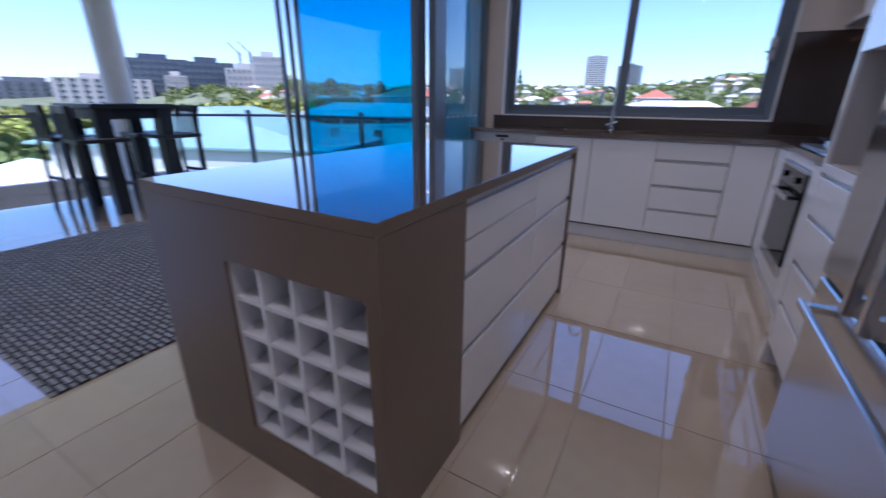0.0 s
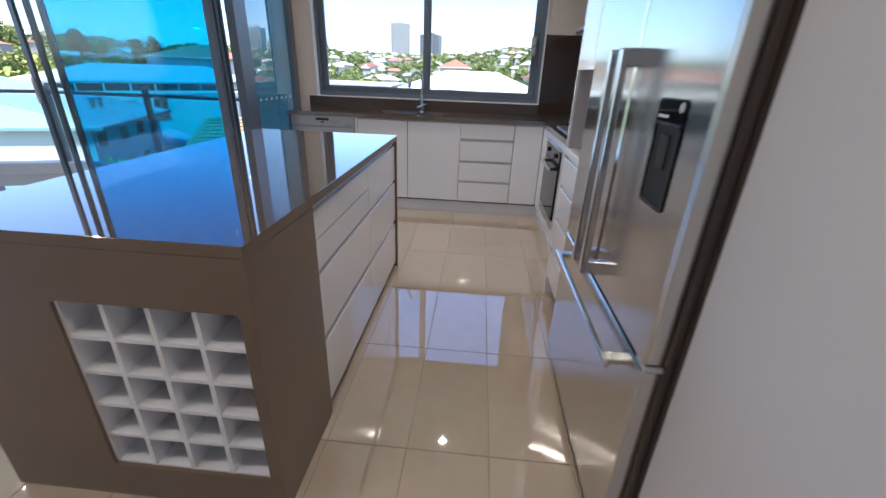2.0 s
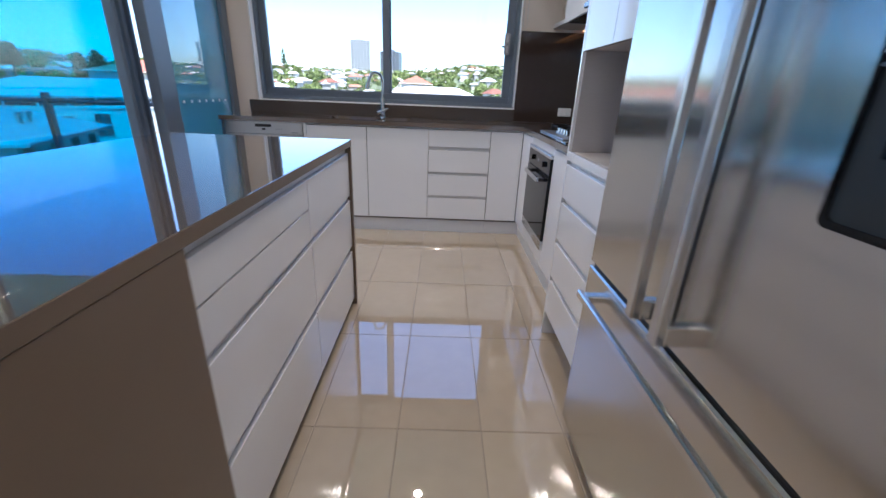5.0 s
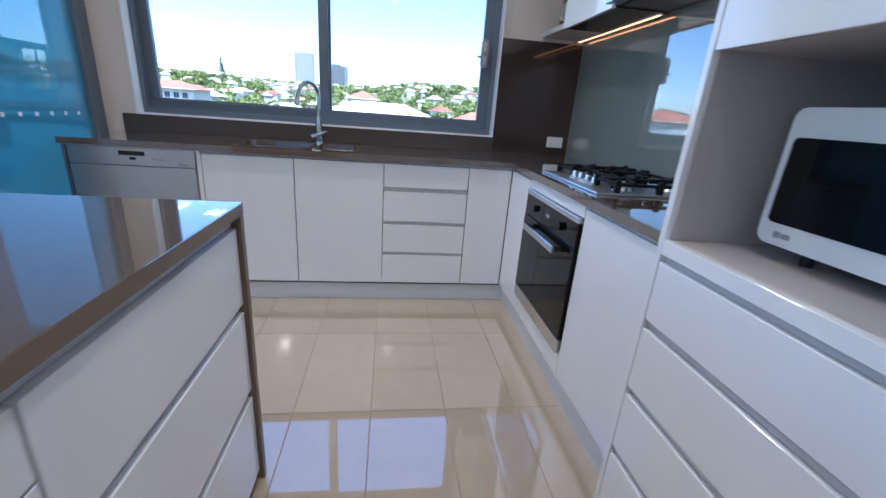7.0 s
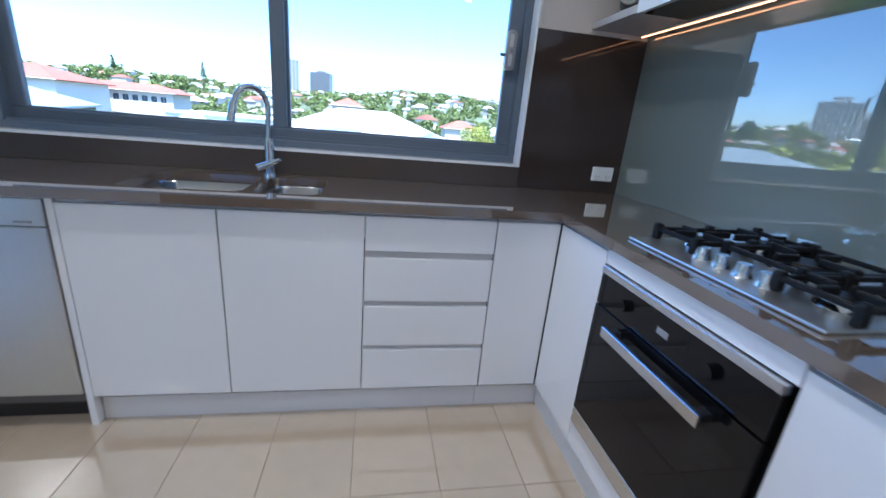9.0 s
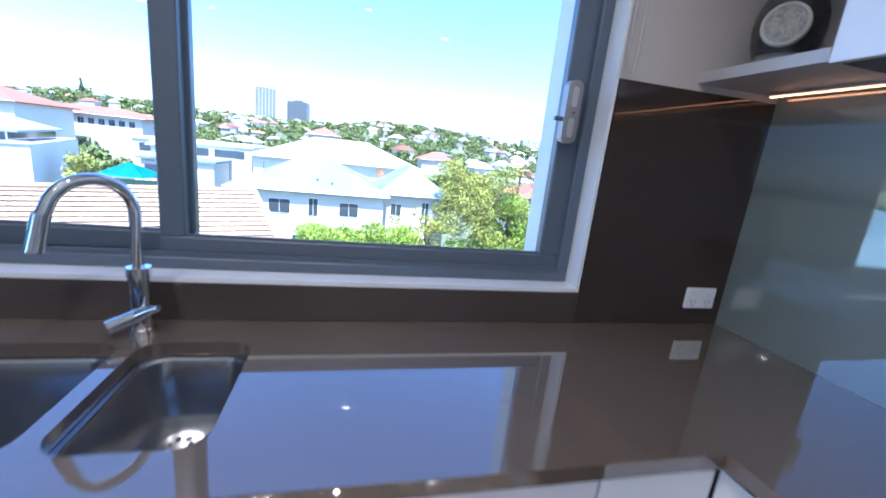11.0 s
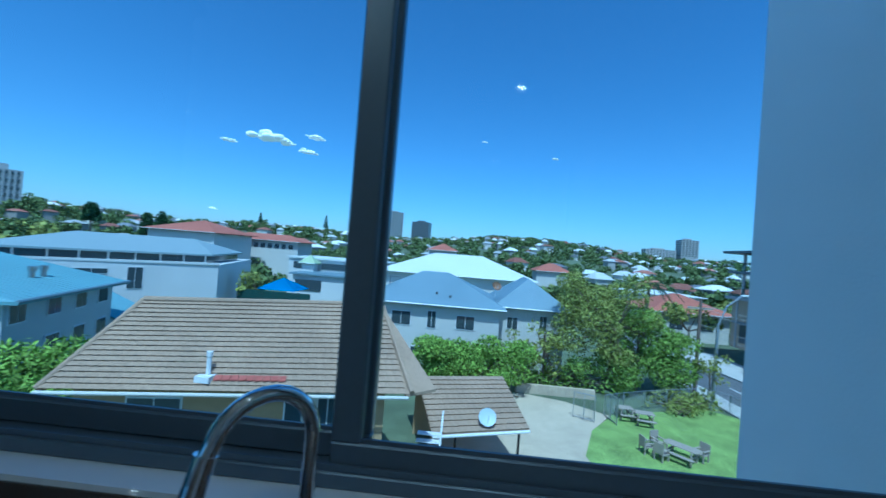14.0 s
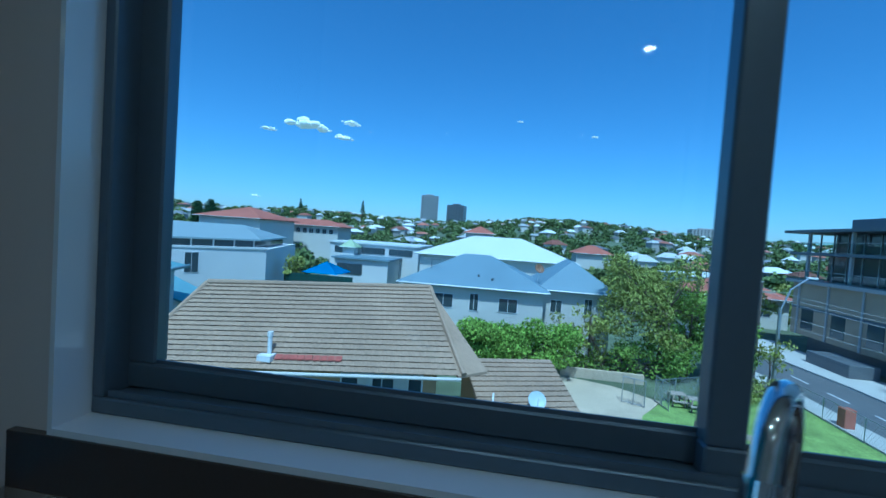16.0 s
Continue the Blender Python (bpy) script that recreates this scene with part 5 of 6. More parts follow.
def hip_house(name, label, x0, x1, y0, y1, zb, ze, zp, roof_mat, wall_mat, wins=(), over=0.5, yaw=0.0, at=None, ridge_dir="x", side_wins=()):
    """A house with hip roof; wins on the near wall as (fraction, sill, width, height)."""
    cx, cy = (x0 + x1) / 2, (y0 + y1) / 2
    h = thing(name, label, "house", at=(cx, cy, zb))
    part("wall", box(bmesh.new(), x0, x1, y0, y1, zb, ze), wall_mat, h)
    e = [Vector((x0 - over, y0 - over, ze)), Vector((x1 + over, y0 - over, ze)), Vector((x1 + over, y1 + over, ze)), Vector((x0 - over, y1 + over, ze))]
    w, d = x1 - x0, y1 - y0
    if w > d:
        r0, r1 = Vector((x0 + d / 2, cy, zp)), Vector((x1 - d / 2, cy, zp))
    else:
        r0, r1 = Vector((cx, y0 + w / 2, zp)), Vector((cx, y1 - w / 2 + 0.01, zp))
    bm = bmesh.new()
    ev = [bm.verts.new(p) for p in e]
    eb = [bm.verts.new(p - Vector((0, 0, 0.18))) for p in e]
    v0, v1 = bm.verts.new(r0), bm.verts.new(r1)
    if w > d:
        fs = ((ev[0], ev[1], v1, v0), (ev[1], ev[2], v1), (ev[2], ev[3], v0, v1), (ev[3], ev[0], v0))
    else:
        fs = ((ev[0], ev[1], v0), (ev[1], ev[2], v1, v0), (ev[2], ev[3], v1), (ev[3], ev[0], v0, v1))
    for f in fs:
        bm.faces.new(f)
    for i in range(4):
        bm.faces.new((ev[i], eb[i], eb[(i + 1) % 4], ev[(i + 1) % 4]))
    bm.faces.new(eb)
    part("roof", bm, roof_mat, h)
    part("gutter", tube(bmesh.new(), [e[0] + Vector((0, -0.05, -0.08)), e[1] + Vector((0, -0.05, -0.08))], 0.07, 6), WHITEM, h)
    if wins:
        wall_windows(h, (x0, y0), (x1, y0), wins, WINDK)
    if side_wins:
        wall_windows(h, (x1, y0), (x1, y1), side_wins, WINDK)
    if yaw:
        h.rotation_euler = (0, 0, radians(yaw))
    return h


hip_house("house", "pale two storey house with blue-grey hip roof", -10.3, 1.6, 33.6, 43, GZ, -2.75, -0.25, METALG, WALLC,
          [(0.30, -4.7, 1.6, 1.1), (0.52, -4.8, 0.7, 1.4), (0.76, -4.7, 1.5, 1.1), (0.45, -7.6, 1.5, 1.1)])
hip_house("house", "pale two storey house with blue-grey hip roof", 1.61, 7.4, 35.4, 45, GZ, -2.65, -0.2, METALG, WALLC,
          [(0.22, -4.6, 0.9, 1.0), (0.68, -4.6, 0.6, 1.3), (0.25, -7.4, 1.5, 1.1)])
hip_house("hall", "large hall with bright white metal hip roof", -14.5, 8.6, 61, 76, GZ, -1.6, 1.6, METALW, WALLW, over=0.8)

hip_house("pavilion", "small pavilion with a pale green pointed roof", -31.3, -29.1, 71.2, 73.4, GZ, -2.0, -0.55, mat("pale_green_roof", (0.42, 0.50, 0.30), 0.6, scale=3, var=0.06), WALLW, over=0.5)


def roof_dish(c, r, material, label):
    """A shallow dish on a short mast, facing the sky."""
    t = thing("satellite_dish", label, "satellite dish", at=c - Vector((0, 0, 0.9)))
    ax = Vector((0.35, -0.75, 0.55)).normalized()
    ua = ax.cross(Vector((0, 0, 1))).normalized()
    ub = ax.cross(ua)
    bm = bmesh.new()
    rings = [[bm.verts.new(c + ax * (0.4 * q * q / r) + q * (math.cos(k * math.pi / 12) * ua + math.sin(k * math.pi / 12) * ub)) for k in range(24)] for q in (0.02, r * 0.4, r * 0.75, r)]
    for j in range(3):
        for k in range(24):
            bm.faces.new((rings[j][k], rings[j][(k + 1) % 24], rings[j + 1][(k + 1) % 24], rings[j + 1][k]))
    bmesh.ops.solidify(bm, geom=list(bm.faces), thickness=0.015)
    part("dish", bm, material, t, smooth=True)
    part("mast", tube(bmesh.new(), [c, c - Vector((0, -0.1, 1.0))], 0.03, 8), WHITEM, t)
    part("feed_arm", tube(bmesh.new(), [c + ub * (r * 0.9), c + ax * (r * 1.1)], 0.015, 6), WHITEM, t)


roof_dish(Vector((1.35, 37.0, -1.15)), 0.46, mat("rusty_dish", (0.42, 0.26, 0.16), 0.7, scale=6, var=0.2), "rusty orange satellite dish on a grey roof")
aerial = thing("tv_aerial", "thin metal television aerial on the pale house roof", "aerial", at=(-8.2, 35.2, -2.2))
part("mast", tube(bmesh.new(), [(-8.2, 35.2, -2.6), (-8.2, 35.2, -0.75)], 0.03, 6), TOWERD, aerial)
part("boom", tube(bmesh.new(), [(-8.9, 35.2, -0.85), (-7.4, 35.2, -0.85)], 0.02, 6), TOWERD, aerial)
for k in range(6):
    part("element", tube(bmesh.new(), [(-8.8 + 0.26 * k, 34.8, -0.85), (-8.8 + 0.26 * k, 35.6, -0.85)], 0.012, 5), TOWERD, aerial)
for vx, vy, vz in ((-3.9, 34.6, -2.45), (-2.7, 34.2, -2.62), (6.7, 36.2, -2.35)):
    rv_ = thing("roof_vent", "short dark flue pipe on the grey roof", "vent", "flue pipes on the grey roofs", at=(vx, vy, vz))
    part("pipe", tube(bmesh.new(), [(vx, vy, vz - 0.3), (vx, vy, vz + 0.5)], 0.06, 8), TOWERD, rv_)
    part("cowl", tube(bmesh.new(), [(vx, vy, vz + 0.45), (vx, vy, vz + 0.62)], 0.10, 10), TOWERD, rv_)

# blue-roofed apartment house with three rows of windows
bh = thing("apartment_house", "three storey pale house with light blue metal roof", "house", at=(-23, 20, GZ))
e0, e1 = Vector((-20.0, 15.1, -1.9)), Vector((-23.4, 24.6, -1.9))
out_ = Vector((-1.0, -0.36, 0)).normalized()
inn = out_ * 12.0
rz = Vector((0, 0, 2.5))
r0_ = e0 + inn + (e1 - e0) * 0.35 + rz
bm = quad_slab(bmesh.new(), [e0, e1, e1 + inn + rz, r0_], 0.15)
quad_slab(bm, [r0_, e1 + inn + rz, e1 + inn * 2, e0 + inn * 2], 0.15)
quad_slab(bm, [e0, r0_, e0 + inn * 2], 0.15)
part("roof", bm, METALB, bh)
for k in range(22):
    f = (k + 0.5) / 22
    p = lerp3(e0, e1, f)
    q = lerp3(r0_, e1 + inn + rz, f)
    part("roof_rib", tube(bmesh.new(), [p + Vector((0, 0, 0.01)), q + Vector((0, 0, 0.01))], 0.025, 5), METALB, bh)
part("gutter", tube(bmesh.new(), [e0, e1], 0.09, 6), METALG, bh)
b0, b1 = e0 + out_ * 0.7 + (e1 - e0).normalized() * 0.4, e1 + out_ * 0.7 - (e1 - e0).normalized() * 0.5
part("wall", prism(bmesh.new(), [b0, b1, b1 + inn * 1.8, b0 + inn * 1.8], GZ, -1.95), WALLB, bh)
wall_windows(bh, b0, b1, [(f, z, 1.0, 0.9) for z in (-3.0, -4.95, -6.9) for f in (0.09, 0.37, 0.62, 0.87)], WINDK)
for k in (0, 1):
    p = lerp3(e0, e1, 0.50 + 0.09 * k) + inn * 0.20 + Vector((0, 0, 0.34))
    part("roof_vent", tube(bmesh.new(), [p, p + Vector((0, 0, 0.55))], 0.14, 10), STEEL, bh)
    part("roof_vent_cap", tube(bmesh.new(), [p + Vector((0, 0, 0.5)), p + Vector((0, 0, 0.75))], 0.2, 10), STEEL, bh)
an = part("annex", prism(bmesh.new(), [b1, b1 + Vector((0.2, 2.6, 0)), b1 + Vector((-5, 4.6, 0)), b1 + inn * 0.6], GZ, -4.3), WALLB, bh)
part("annex_roof", quad_slab(bmesh.new(), [b1 + Vector((0.6, 0.1, -2.4)), b1 + Vector((0.9, 2.8, -2.4)), b1 + Vector((-5, 4.8, -1.2)), b1 + Vector((-5, 0.5, -1.2))], 0.15), METALB, bh)

# white commercial building with a shallow metal roof
wb = thing("commercial_building", "white rendered building with pale metal roof", "building", at=(-36, 45, GZ))
c0, c1, c2 = Vector((-44.5, 30.2)), Vector((-30.5, 45.3)), Vector((-37.1, 64.5))
c3 = c0 + (c2 - c1)
part("wall", prism(bmesh.new(), [c0, c1, c2, c3], GZ, -1.9), WALLW, wb)
part("parapet", prism(bmesh.new(), [c0 + Vector((-.1, -.1)), c1 + Vector((.15, -.05)), c1 + Vector((-.3, .3)), c0 + Vector((.2, .4))], -1.9, -1.65), WALLW, wb)
ins = [c0 + Vector((0.6, 1.5)), c1 + Vector((-2.3, 0.9)), c2 + Vector((0.5, -5)), c3 + Vector((2, -2))]
part("clerestory", prism(bmesh.new(), ins, -1.9, -0.75), WINDK, wb, "dark clerestory band")
ctr = (ins[0] + ins[1] + ins[2] + ins[3]) / 4
bm = bmesh.new()
eo = [bm.verts.new((*(p + (p - ctr).normalized() * 0.9), -0.75)) for p in ins]
eu = [bm.verts.new((*(p + (p - ctr).normalized() * 0.9), -0.95)) for p in ins]
ra, rb = bm.verts.new((*((ins[0] + ins[3]) / 2 * 0.7 + ctr * 0.3), 0.9)), bm.verts.new((*((ins[1] + ins[2]) / 2 * 0.6 + ctr * 0.4), 0.9))
for f in ((eo[0], eo[1], rb, ra), (eo[1], eo[2], rb), (eo[2], eo[3], ra, rb), (eo[3], eo[0], ra), tuple(eu)):
    bm.faces.new(f)
for i in range(4):
    bm.faces.new((eo[i], eu[i], eu[(i + 1) % 4], eo[(i + 1) % 4]))
part("roof", bm, mat("pale_grey_roof", (0.31, 0.36, 0.37), 0.5, scale=3, var=0.05), wb)
wall_windows(wb, c0, c1, [(0.62, -4.6, 1.3, 2.2), (0.25, -4.4, 1.6, 1.2), (0.45, -3.1, 2.5, 0.5)], WINDK)
for k in range(9):
    p = lerp3((*ins[0], 0), (*ins[1], 0), k / 8)
    part("mullion", box(bmesh.new(), p.x - 0.06, p.x + 0.06, p.y - 0.08, p.y + 0.04, -1.9, -0.75), WALLW, wb)

# mid-distance buildings
hip_house("house", "large red-roofed white house on the slope", -75, -59, 88, 104, -8, 2.3, 5.2, REDT, WALLW, over=1.0)
hip_house("house", "long red-roofed building on the slope", -70, -48, 108, 118, -8, 1.6, 3.4, REDT, WALLC, [(0.1 + 0.09 * k, -0.6, 1.2, 1.3) for k in range(10)], over=1.0)
hip_house("house", "orange tiled roof house", -13, -5, 120, 130, -6, 2.6, 4.8, REDT, WALLW, over=0.8)
hip_house("house", "red tiled roof house by the street", 27, 38, 62, 72, GZ, -4.4, -1.9, REDT, WALLC, [(0.3, -7, 2, 1.6), (0.7, -7, 2, 1.6)], over=0.8)
hip_house("house", "red tiled roof house among the trees", 20, 30, 125, 133, -7, -1.2, 1.2, REDT, WALLC, over=0.8)
hip_house("house", "white flat roofed house among trees", 33, 46, 84, 94, GZ, -3.2, -2.6, METALW, WALLW, over=0.8)
fb = thing("flat_roof_building", "white flat roofed building with a dark window band", "building", at=(-27, 78, GZ))
pbox("wall", fb, WALLW, -35, -17.5, 74, 88, GZ, -1.4)
pbox("roof", fb, METALW, -35.3, -17.2, 73.7, 88.3, -1.4, -1.1)
for k in range(3):
    pbox("window", fb, WINDK, -34 + 5.4 * k, -29.4 + 5.4 * k, 73.9, 74.05, -3.2, -2.0)
pbox("annex", fb, WALLW, -30.5, -21, 66, 73.9, GZ, -3.8)
pbox("annex_roof", fb, METALG, -31, -20.5, 65.5, 74, -3.8, -3.5)
pbox("annex_window", fb, WINDK, -30, -25.5, 65.85, 66.0, -6.4, -4.6)
sh = thing("shade_canopy", "bright blue shade canopy over a yard", "canopy", at=(-26.5, 54, GZ))
bm = bmesh.new()
for cx, cy, s in ((-26.5, 54.0, 2.6),):
    v = [bm.verts.new(p) for p in ((cx - s, cy - s, -5.0), (cx + s, cy - s, -5.0), (cx + s, cy + s, -5.0), (cx - s, cy + s, -5.0))]
    a = bm.verts.new((cx, cy, -3.5))
    for i in range(4):
        bm.faces.new((v[i], v[(i + 1) % 4], a))
bmesh.ops.solidify(bm, geom=list(bm.faces), thickness=0.05)
part("canopy", bm, BLUEC, sh)
for cx in (-28.9, -24.1):
    pbox("post", sh, WHITEM, cx - 0.06, cx + 0.06, 51.6, 51.72, GZ, -5.0)
gf = thing("green_fence", "tall dark green fence screen around the yard", "fence", at=(-26, 50, GZ))
for k in range(6):
    pbox("panel", gf, mat("green_mesh", (0.02, 0.055, 0.045), 0.8, scale=4, var=0.15), -30.6 + 1.6 * k, -29.06 + 1.6 * k, 49.9, 50.0, GZ, -5.0 + 0.02 * (k % 2))
    pbox("post", gf, RUBBER, -30.66 + 1.6 * k, -30.60 + 1.6 * k, 49.88, 50.02, GZ, -4.9)

# modern apartment block by the street
ap = thing("apartment_block", "modern dark glazed apartment block with bronze panels", "building", at=(38, 42, GZ))
AX, AY0, AY1 = 31.2, 26.0, 51.0
pbox("ground_floor", ap, TOWERD, AX + 1.6, 50, AY0, AY1 - 0.5, GZ - 2, -6.9)
pbox("podium", ap, BROWNP, AX, 50, AY0, AY1, -6.9, -1.2)
for k in range(6):
    pbox("podium_window", ap, WINDK, AX - 0.03, AX + 0.2, AY0 + 1.2 + 4.1 * k, AY0 + 2.9 + 4.1 * k, -6.2, -3.9)
    pbox("panel_joint", ap, TOWERC, AX - 0.12, AX, AY0 + 3.4 + 4.1 * k, AY0 + 3.6 + 4.1 * k, -6.9, -1.2)
pbox("louvre_band", ap, TOWERD, AX - 0.04, AX + 0.1, AY0, AY1, -4.05, -3.75)
pbox("slab", ap, TOWERC, AX - 0.6, 50, AY0, AY1 + 0.5, -1.2, -0.85)
pbox("storey", ap, WINDK, AX + 2.2, 50, AY0, AY1 - 1.5, -0.85, 1.9)
pbox("slab", ap, TOWERD, AX - 0.5, 50, AY0, AY1 + 0.4, 1.9, 2.2)
pbox("storey", ap, WINDK, AX + 2.4, 50, AY0, AY1 - 2, 2.2, 4.3)
pbox("roof", ap, TOWERD, AX - 1.0, 50, AY0, AY1 + 0.8, 4.3, 4.6)
pbox("plant_room", ap, WALLW, AX + 6, 44, AY0 + 2, AY1 - 14, 4.6, 6.6)
pbox("plant_room", ap, TOWERD, AX + 3, AX + 7, AY1 - 9, AY1 - 3, 4.6, 5.9)
for k in range(14):
    y = AY0 + 0.6 + 1.85 * k
    pbox("mullion", ap, TOWERC, AX + 2.1, AX + 2.22, y, y + 0.12, -0.85, 4.3)
    if k % 3 == 0:
        pbox("column", ap, TOWERC, AX - 0.3, AX - 0.05, y, y + 0.25, -0.85, 4.3)
for z in (-0.82, 2.22):
    g = pbox("balustrade_glass", ap, RAILG, AX - 0.5, AX - 0.47, AY0, AY1 + 0.3, z, z + 1.0)
    g.visible_shadow = False
    pbox("handrail", ap, TOWERC, AX - 0.52, AX - 0.45, AY0, AY1 + 0.3, z + 1.0, z + 1.05)
pl = solo("planter_box", box(bmesh.new(), 28.0, 30.4, 38.5, 43.5, GZ + 0.17, GZ + 1.3, 0.04), TOWERD, "dark rendered planter box on the footpath", "planter")


# towers on the skyline and city blocks to the side
def tower(label, c, w, d, z0, z1, m1, floors, yaw=0, cols=5):
    t = thing("tower", label, "building", "skyline towers", at=(c[0], c[1], z0))
    part("core", box(bmesh.new(), c[0] - w / 2, c[0] + w / 2, c[1] - d / 2, c[1] + d / 2, z0 - 20, z1), m1, t)
    fh = (z1 - z0) / floors
    for f in range(floors):
        z = z0 + fh * f
        part("window_band", box(bmesh.new(), c[0] - w / 2 - 0.2, c[0] + w / 2 + 0.2, c[1] - d / 2 - 0.3, c[1] + d / 2 - 0.5, z + fh * 0.35, z + fh * 0.8), WINDK, t)
    for k in range(cols + 1):
        x = c[0] - w / 2 + w * k / cols
        part("pier", box(bmesh.new(), x - w * 0.03, x + w * 0.03, c[1] - d / 2 - 0.8, c[1] - d / 2, z0, z1), m1, t)
    part("roof_plant", box(bmesh.new(), c[0] - w * 0.25, c[0] + w * 0.2, c[1] - d * 0.2, c[1] + d * 0.2, z1, z1 + fh * 0.9), m1, t)
    t.rotation_euler = (0, 0, radians(yaw))
    return t


def far(dx, dz, D):
    p = along(dx, dz, D)
    return p


p = far(-0.187, 0.094, 620); tower("pale brown residential tower on the ridge", p, 25, 20, 18, p.z, TOWERM, 16, 12, 6)
p = far(-0.117, 0.074, 620); tower("dark residential tower on the ridge", p, 25, 20, 18, p.z, TOWERD, 10, -8, 6)
p = far(0.520, 0.078, 700); tower("grey tower on the far ridge", p, 26, 20, 28, p.z, TOWERC, 9, 0, 5)
p = far(0.454, 0.051, 700); tower("low wide grey apartment block on the far ridge", p, 46, 20, 24, p.z, TOWERC, 5, 0, 9)
E0 = Vector((-1.163, -4.209, 1.125))


def left(dx, dz, D):
    return Vector((E0.x + dx * D, E0.y + D, E0.z + dz * D))


for dx, dz, D, w, m1, fl, yw, lab in ((-1.93, 0.150, 210, 46, TOWERG, 9, -60, "dark glass hospital block in the city"),
                                (-1.58, 0.125, 225, 36, TOWERG, 8, -60, "dark blue glass office block in the city"),
                                (-1.36, 0.098, 225, 28, TOWERM, 7, -55, "grey block under construction"),
                                (-1.24, 0.130, 230, 20, TOWERM, 9, -50, "pale grey apartment block in the city"),
                                (-3.3, 0.085, 150, 60, TOWERD, 6, -70, "long grey office block in the city"),
                                (-2.4, 0.085, 170, 58, TOWERC, 6, -66, "long white office block in the city"),
                                (-1.80, 0.085, 200, 14, TOWERC, 7, -60, "slim white block in the city")):
    p = left(dx, dz, D)
    tower(lab, p, w, 30, GZ, p.z, m1, fl, -yw, 8)
for dx in (-1.385, -1.33):
    p = left(dx, 0.1, 225)
    cr = thing("tower_crane", "construction tower crane on the city skyline", "crane", at=p)
    part("mast", box(bmesh.new(), p.x - 0.6, p.x + 0.6, p.y - 0.6, p.y + 0.6, 20, 36), TOWERD, cr)
    part("jib", tube(bmesh.new(), [p + Vector((2, 0, 10)), p + Vector((-7, -4, 19))], 0.5, 6), TOWERD, cr)
gh = hip_house("house", "green-grey metal roofed house below the balcony", -44, -30, 19, 31, GZ, -5.2, -1.4, METALB, WALLW, over=0.8)
gh2 = hip_house("house", "pale roofed low house below the balcony", -52, -36, 2, 14, GZ, -5.6, -3.4, METALW, WALLC, over=0.8)


# ---- trees ----
def leaf_mesh(name, blobs, per, size, droop=0.0, seed=1, flat_leaf=0.45):
    """A crown of small folded leaf clumps spread over uneven blobs; built straight from arrays."""
    rng = np.random.RandomState(seed)
    verts, faces = [], []
    for (cx, cy, cz, rx, ry, rz) in blobs:
        n = int(per * rx * ry)
        for _ in range(n):
            d = rng.normal(size=3)
            d /= np.linalg.norm(d)
            r = rng.uniform(0.55, 1.05) ** 0.6
            c = np.array((cx, cy, cz)) + d * r * np.array((rx, ry, rz)) + rng.normal(size=3) * 0.08
            a = rng.normal(size=3)
            a[2] -= droop
            a /= np.linalg.norm(a)
            b = np.cross(a, d + rng.normal(size=3) * 0.6)
            b /= (np.linalg.norm(b) + 1e-6)
            s = size * rng.uniform(0.6, 1.4)
            k = len(verts)
            up = np.cross(a, b) * s * 0.18
            verts += [c - a * s, c + b * s * flat_leaf + up, c + a * s, c - b * s * flat_leaf + up]
            faces += [(k, k + 1, k + 2), (k, k + 2, k + 3)]
    me = bpy.data.meshes.new(name)
    me.from_pydata([tuple(v) for v in verts], [], faces)
    return me


def tree(name, label, base, trunk, blobs, material, per=60, size=0.22, droop=0.0, seed=1, lean=(0, 0), r=0.16, category="tree"):
    t = thing(name, label, category, at=base)
    b = Vector(base)
    top = b + Vector((lean[0], lean[1], trunk))
    bm = tube(bmesh.new(), [b, b * 0.5 + top * 0.5 + Vector((0.1, 0, 0)), top], r, 8, radii=[r, r * 0.8, r * 0.5])
    for bl in blobs:
        c = Vector(bl[:3])
        m0 = lerp3(b, top, 0.75)
        tube(bm, [m0, (m0 + c) / 2 + Vector((0, 0, -0.2)), c], r * 0.4, 6, radii=[r * 0.5, r * 0.35, r * 0.12])
    part("trunk", bm, BARK, t, smooth=True)
    me = leaf_mesh("crown", blobs, per, size, droop, seed)
    me.materials.append(material)
    ob = new("crown", me)
    ob.parent = t
    ob.matrix_parent_inverse = Matrix.Translation(b).inverted()
    return t


rng = random.Random(5)


def blobs_in(x0, x1, y0, y1, z0, z1, n, r):
    return [(rng.uniform(x0, x1), rng.uniform(y0, y1), rng.uniform(z0, z1), r * rng.uniform(0.7, 1.3), r * rng.uniform(0.7, 1.3), r * rng.uniform(0.6, 1.0)) for _ in range(n)]


tree("tree", "tall loose-crowned gum tree behind the fence", (10.6, 33.5, GZ), 7.0, blobs_in(6.7, 13.6, 31.0, 35, -5.4, 0.5, 38, 1.0), LEAF2, 250, 0.13, 0.5, 3, (0.6, 0), 0.17)
tree("tree", "dense dark green tree beside the gum tree", (13.2, 34.0, GZ), 4.0, blobs_in(11, 17.0, 32.0, 35.5, -7.4, -2.4, 24, 1.2), LEAF1, 330, 0.13, 0.2, 4)
tree("shrub", "bright green leafy shrubs beside the carport", (-0.5, 29.5, GZ), 2.2, blobs_in(-4.2, 3.6, 28.0, 31.0, -7.6, -5.0, 34, 1.05), LEAF4, 620, 0.125, 0.0, 5, category="shrub")
tree("tree", "thin straggly young tree by the pale house", (5.2, 32.5, GZ), 4.5, blobs_in(4.2, 6.6, 31.8, 33.4, -7.2, -3.6, 9, 0.75), LEAF2, 130, 0.16, 0.4, 6)
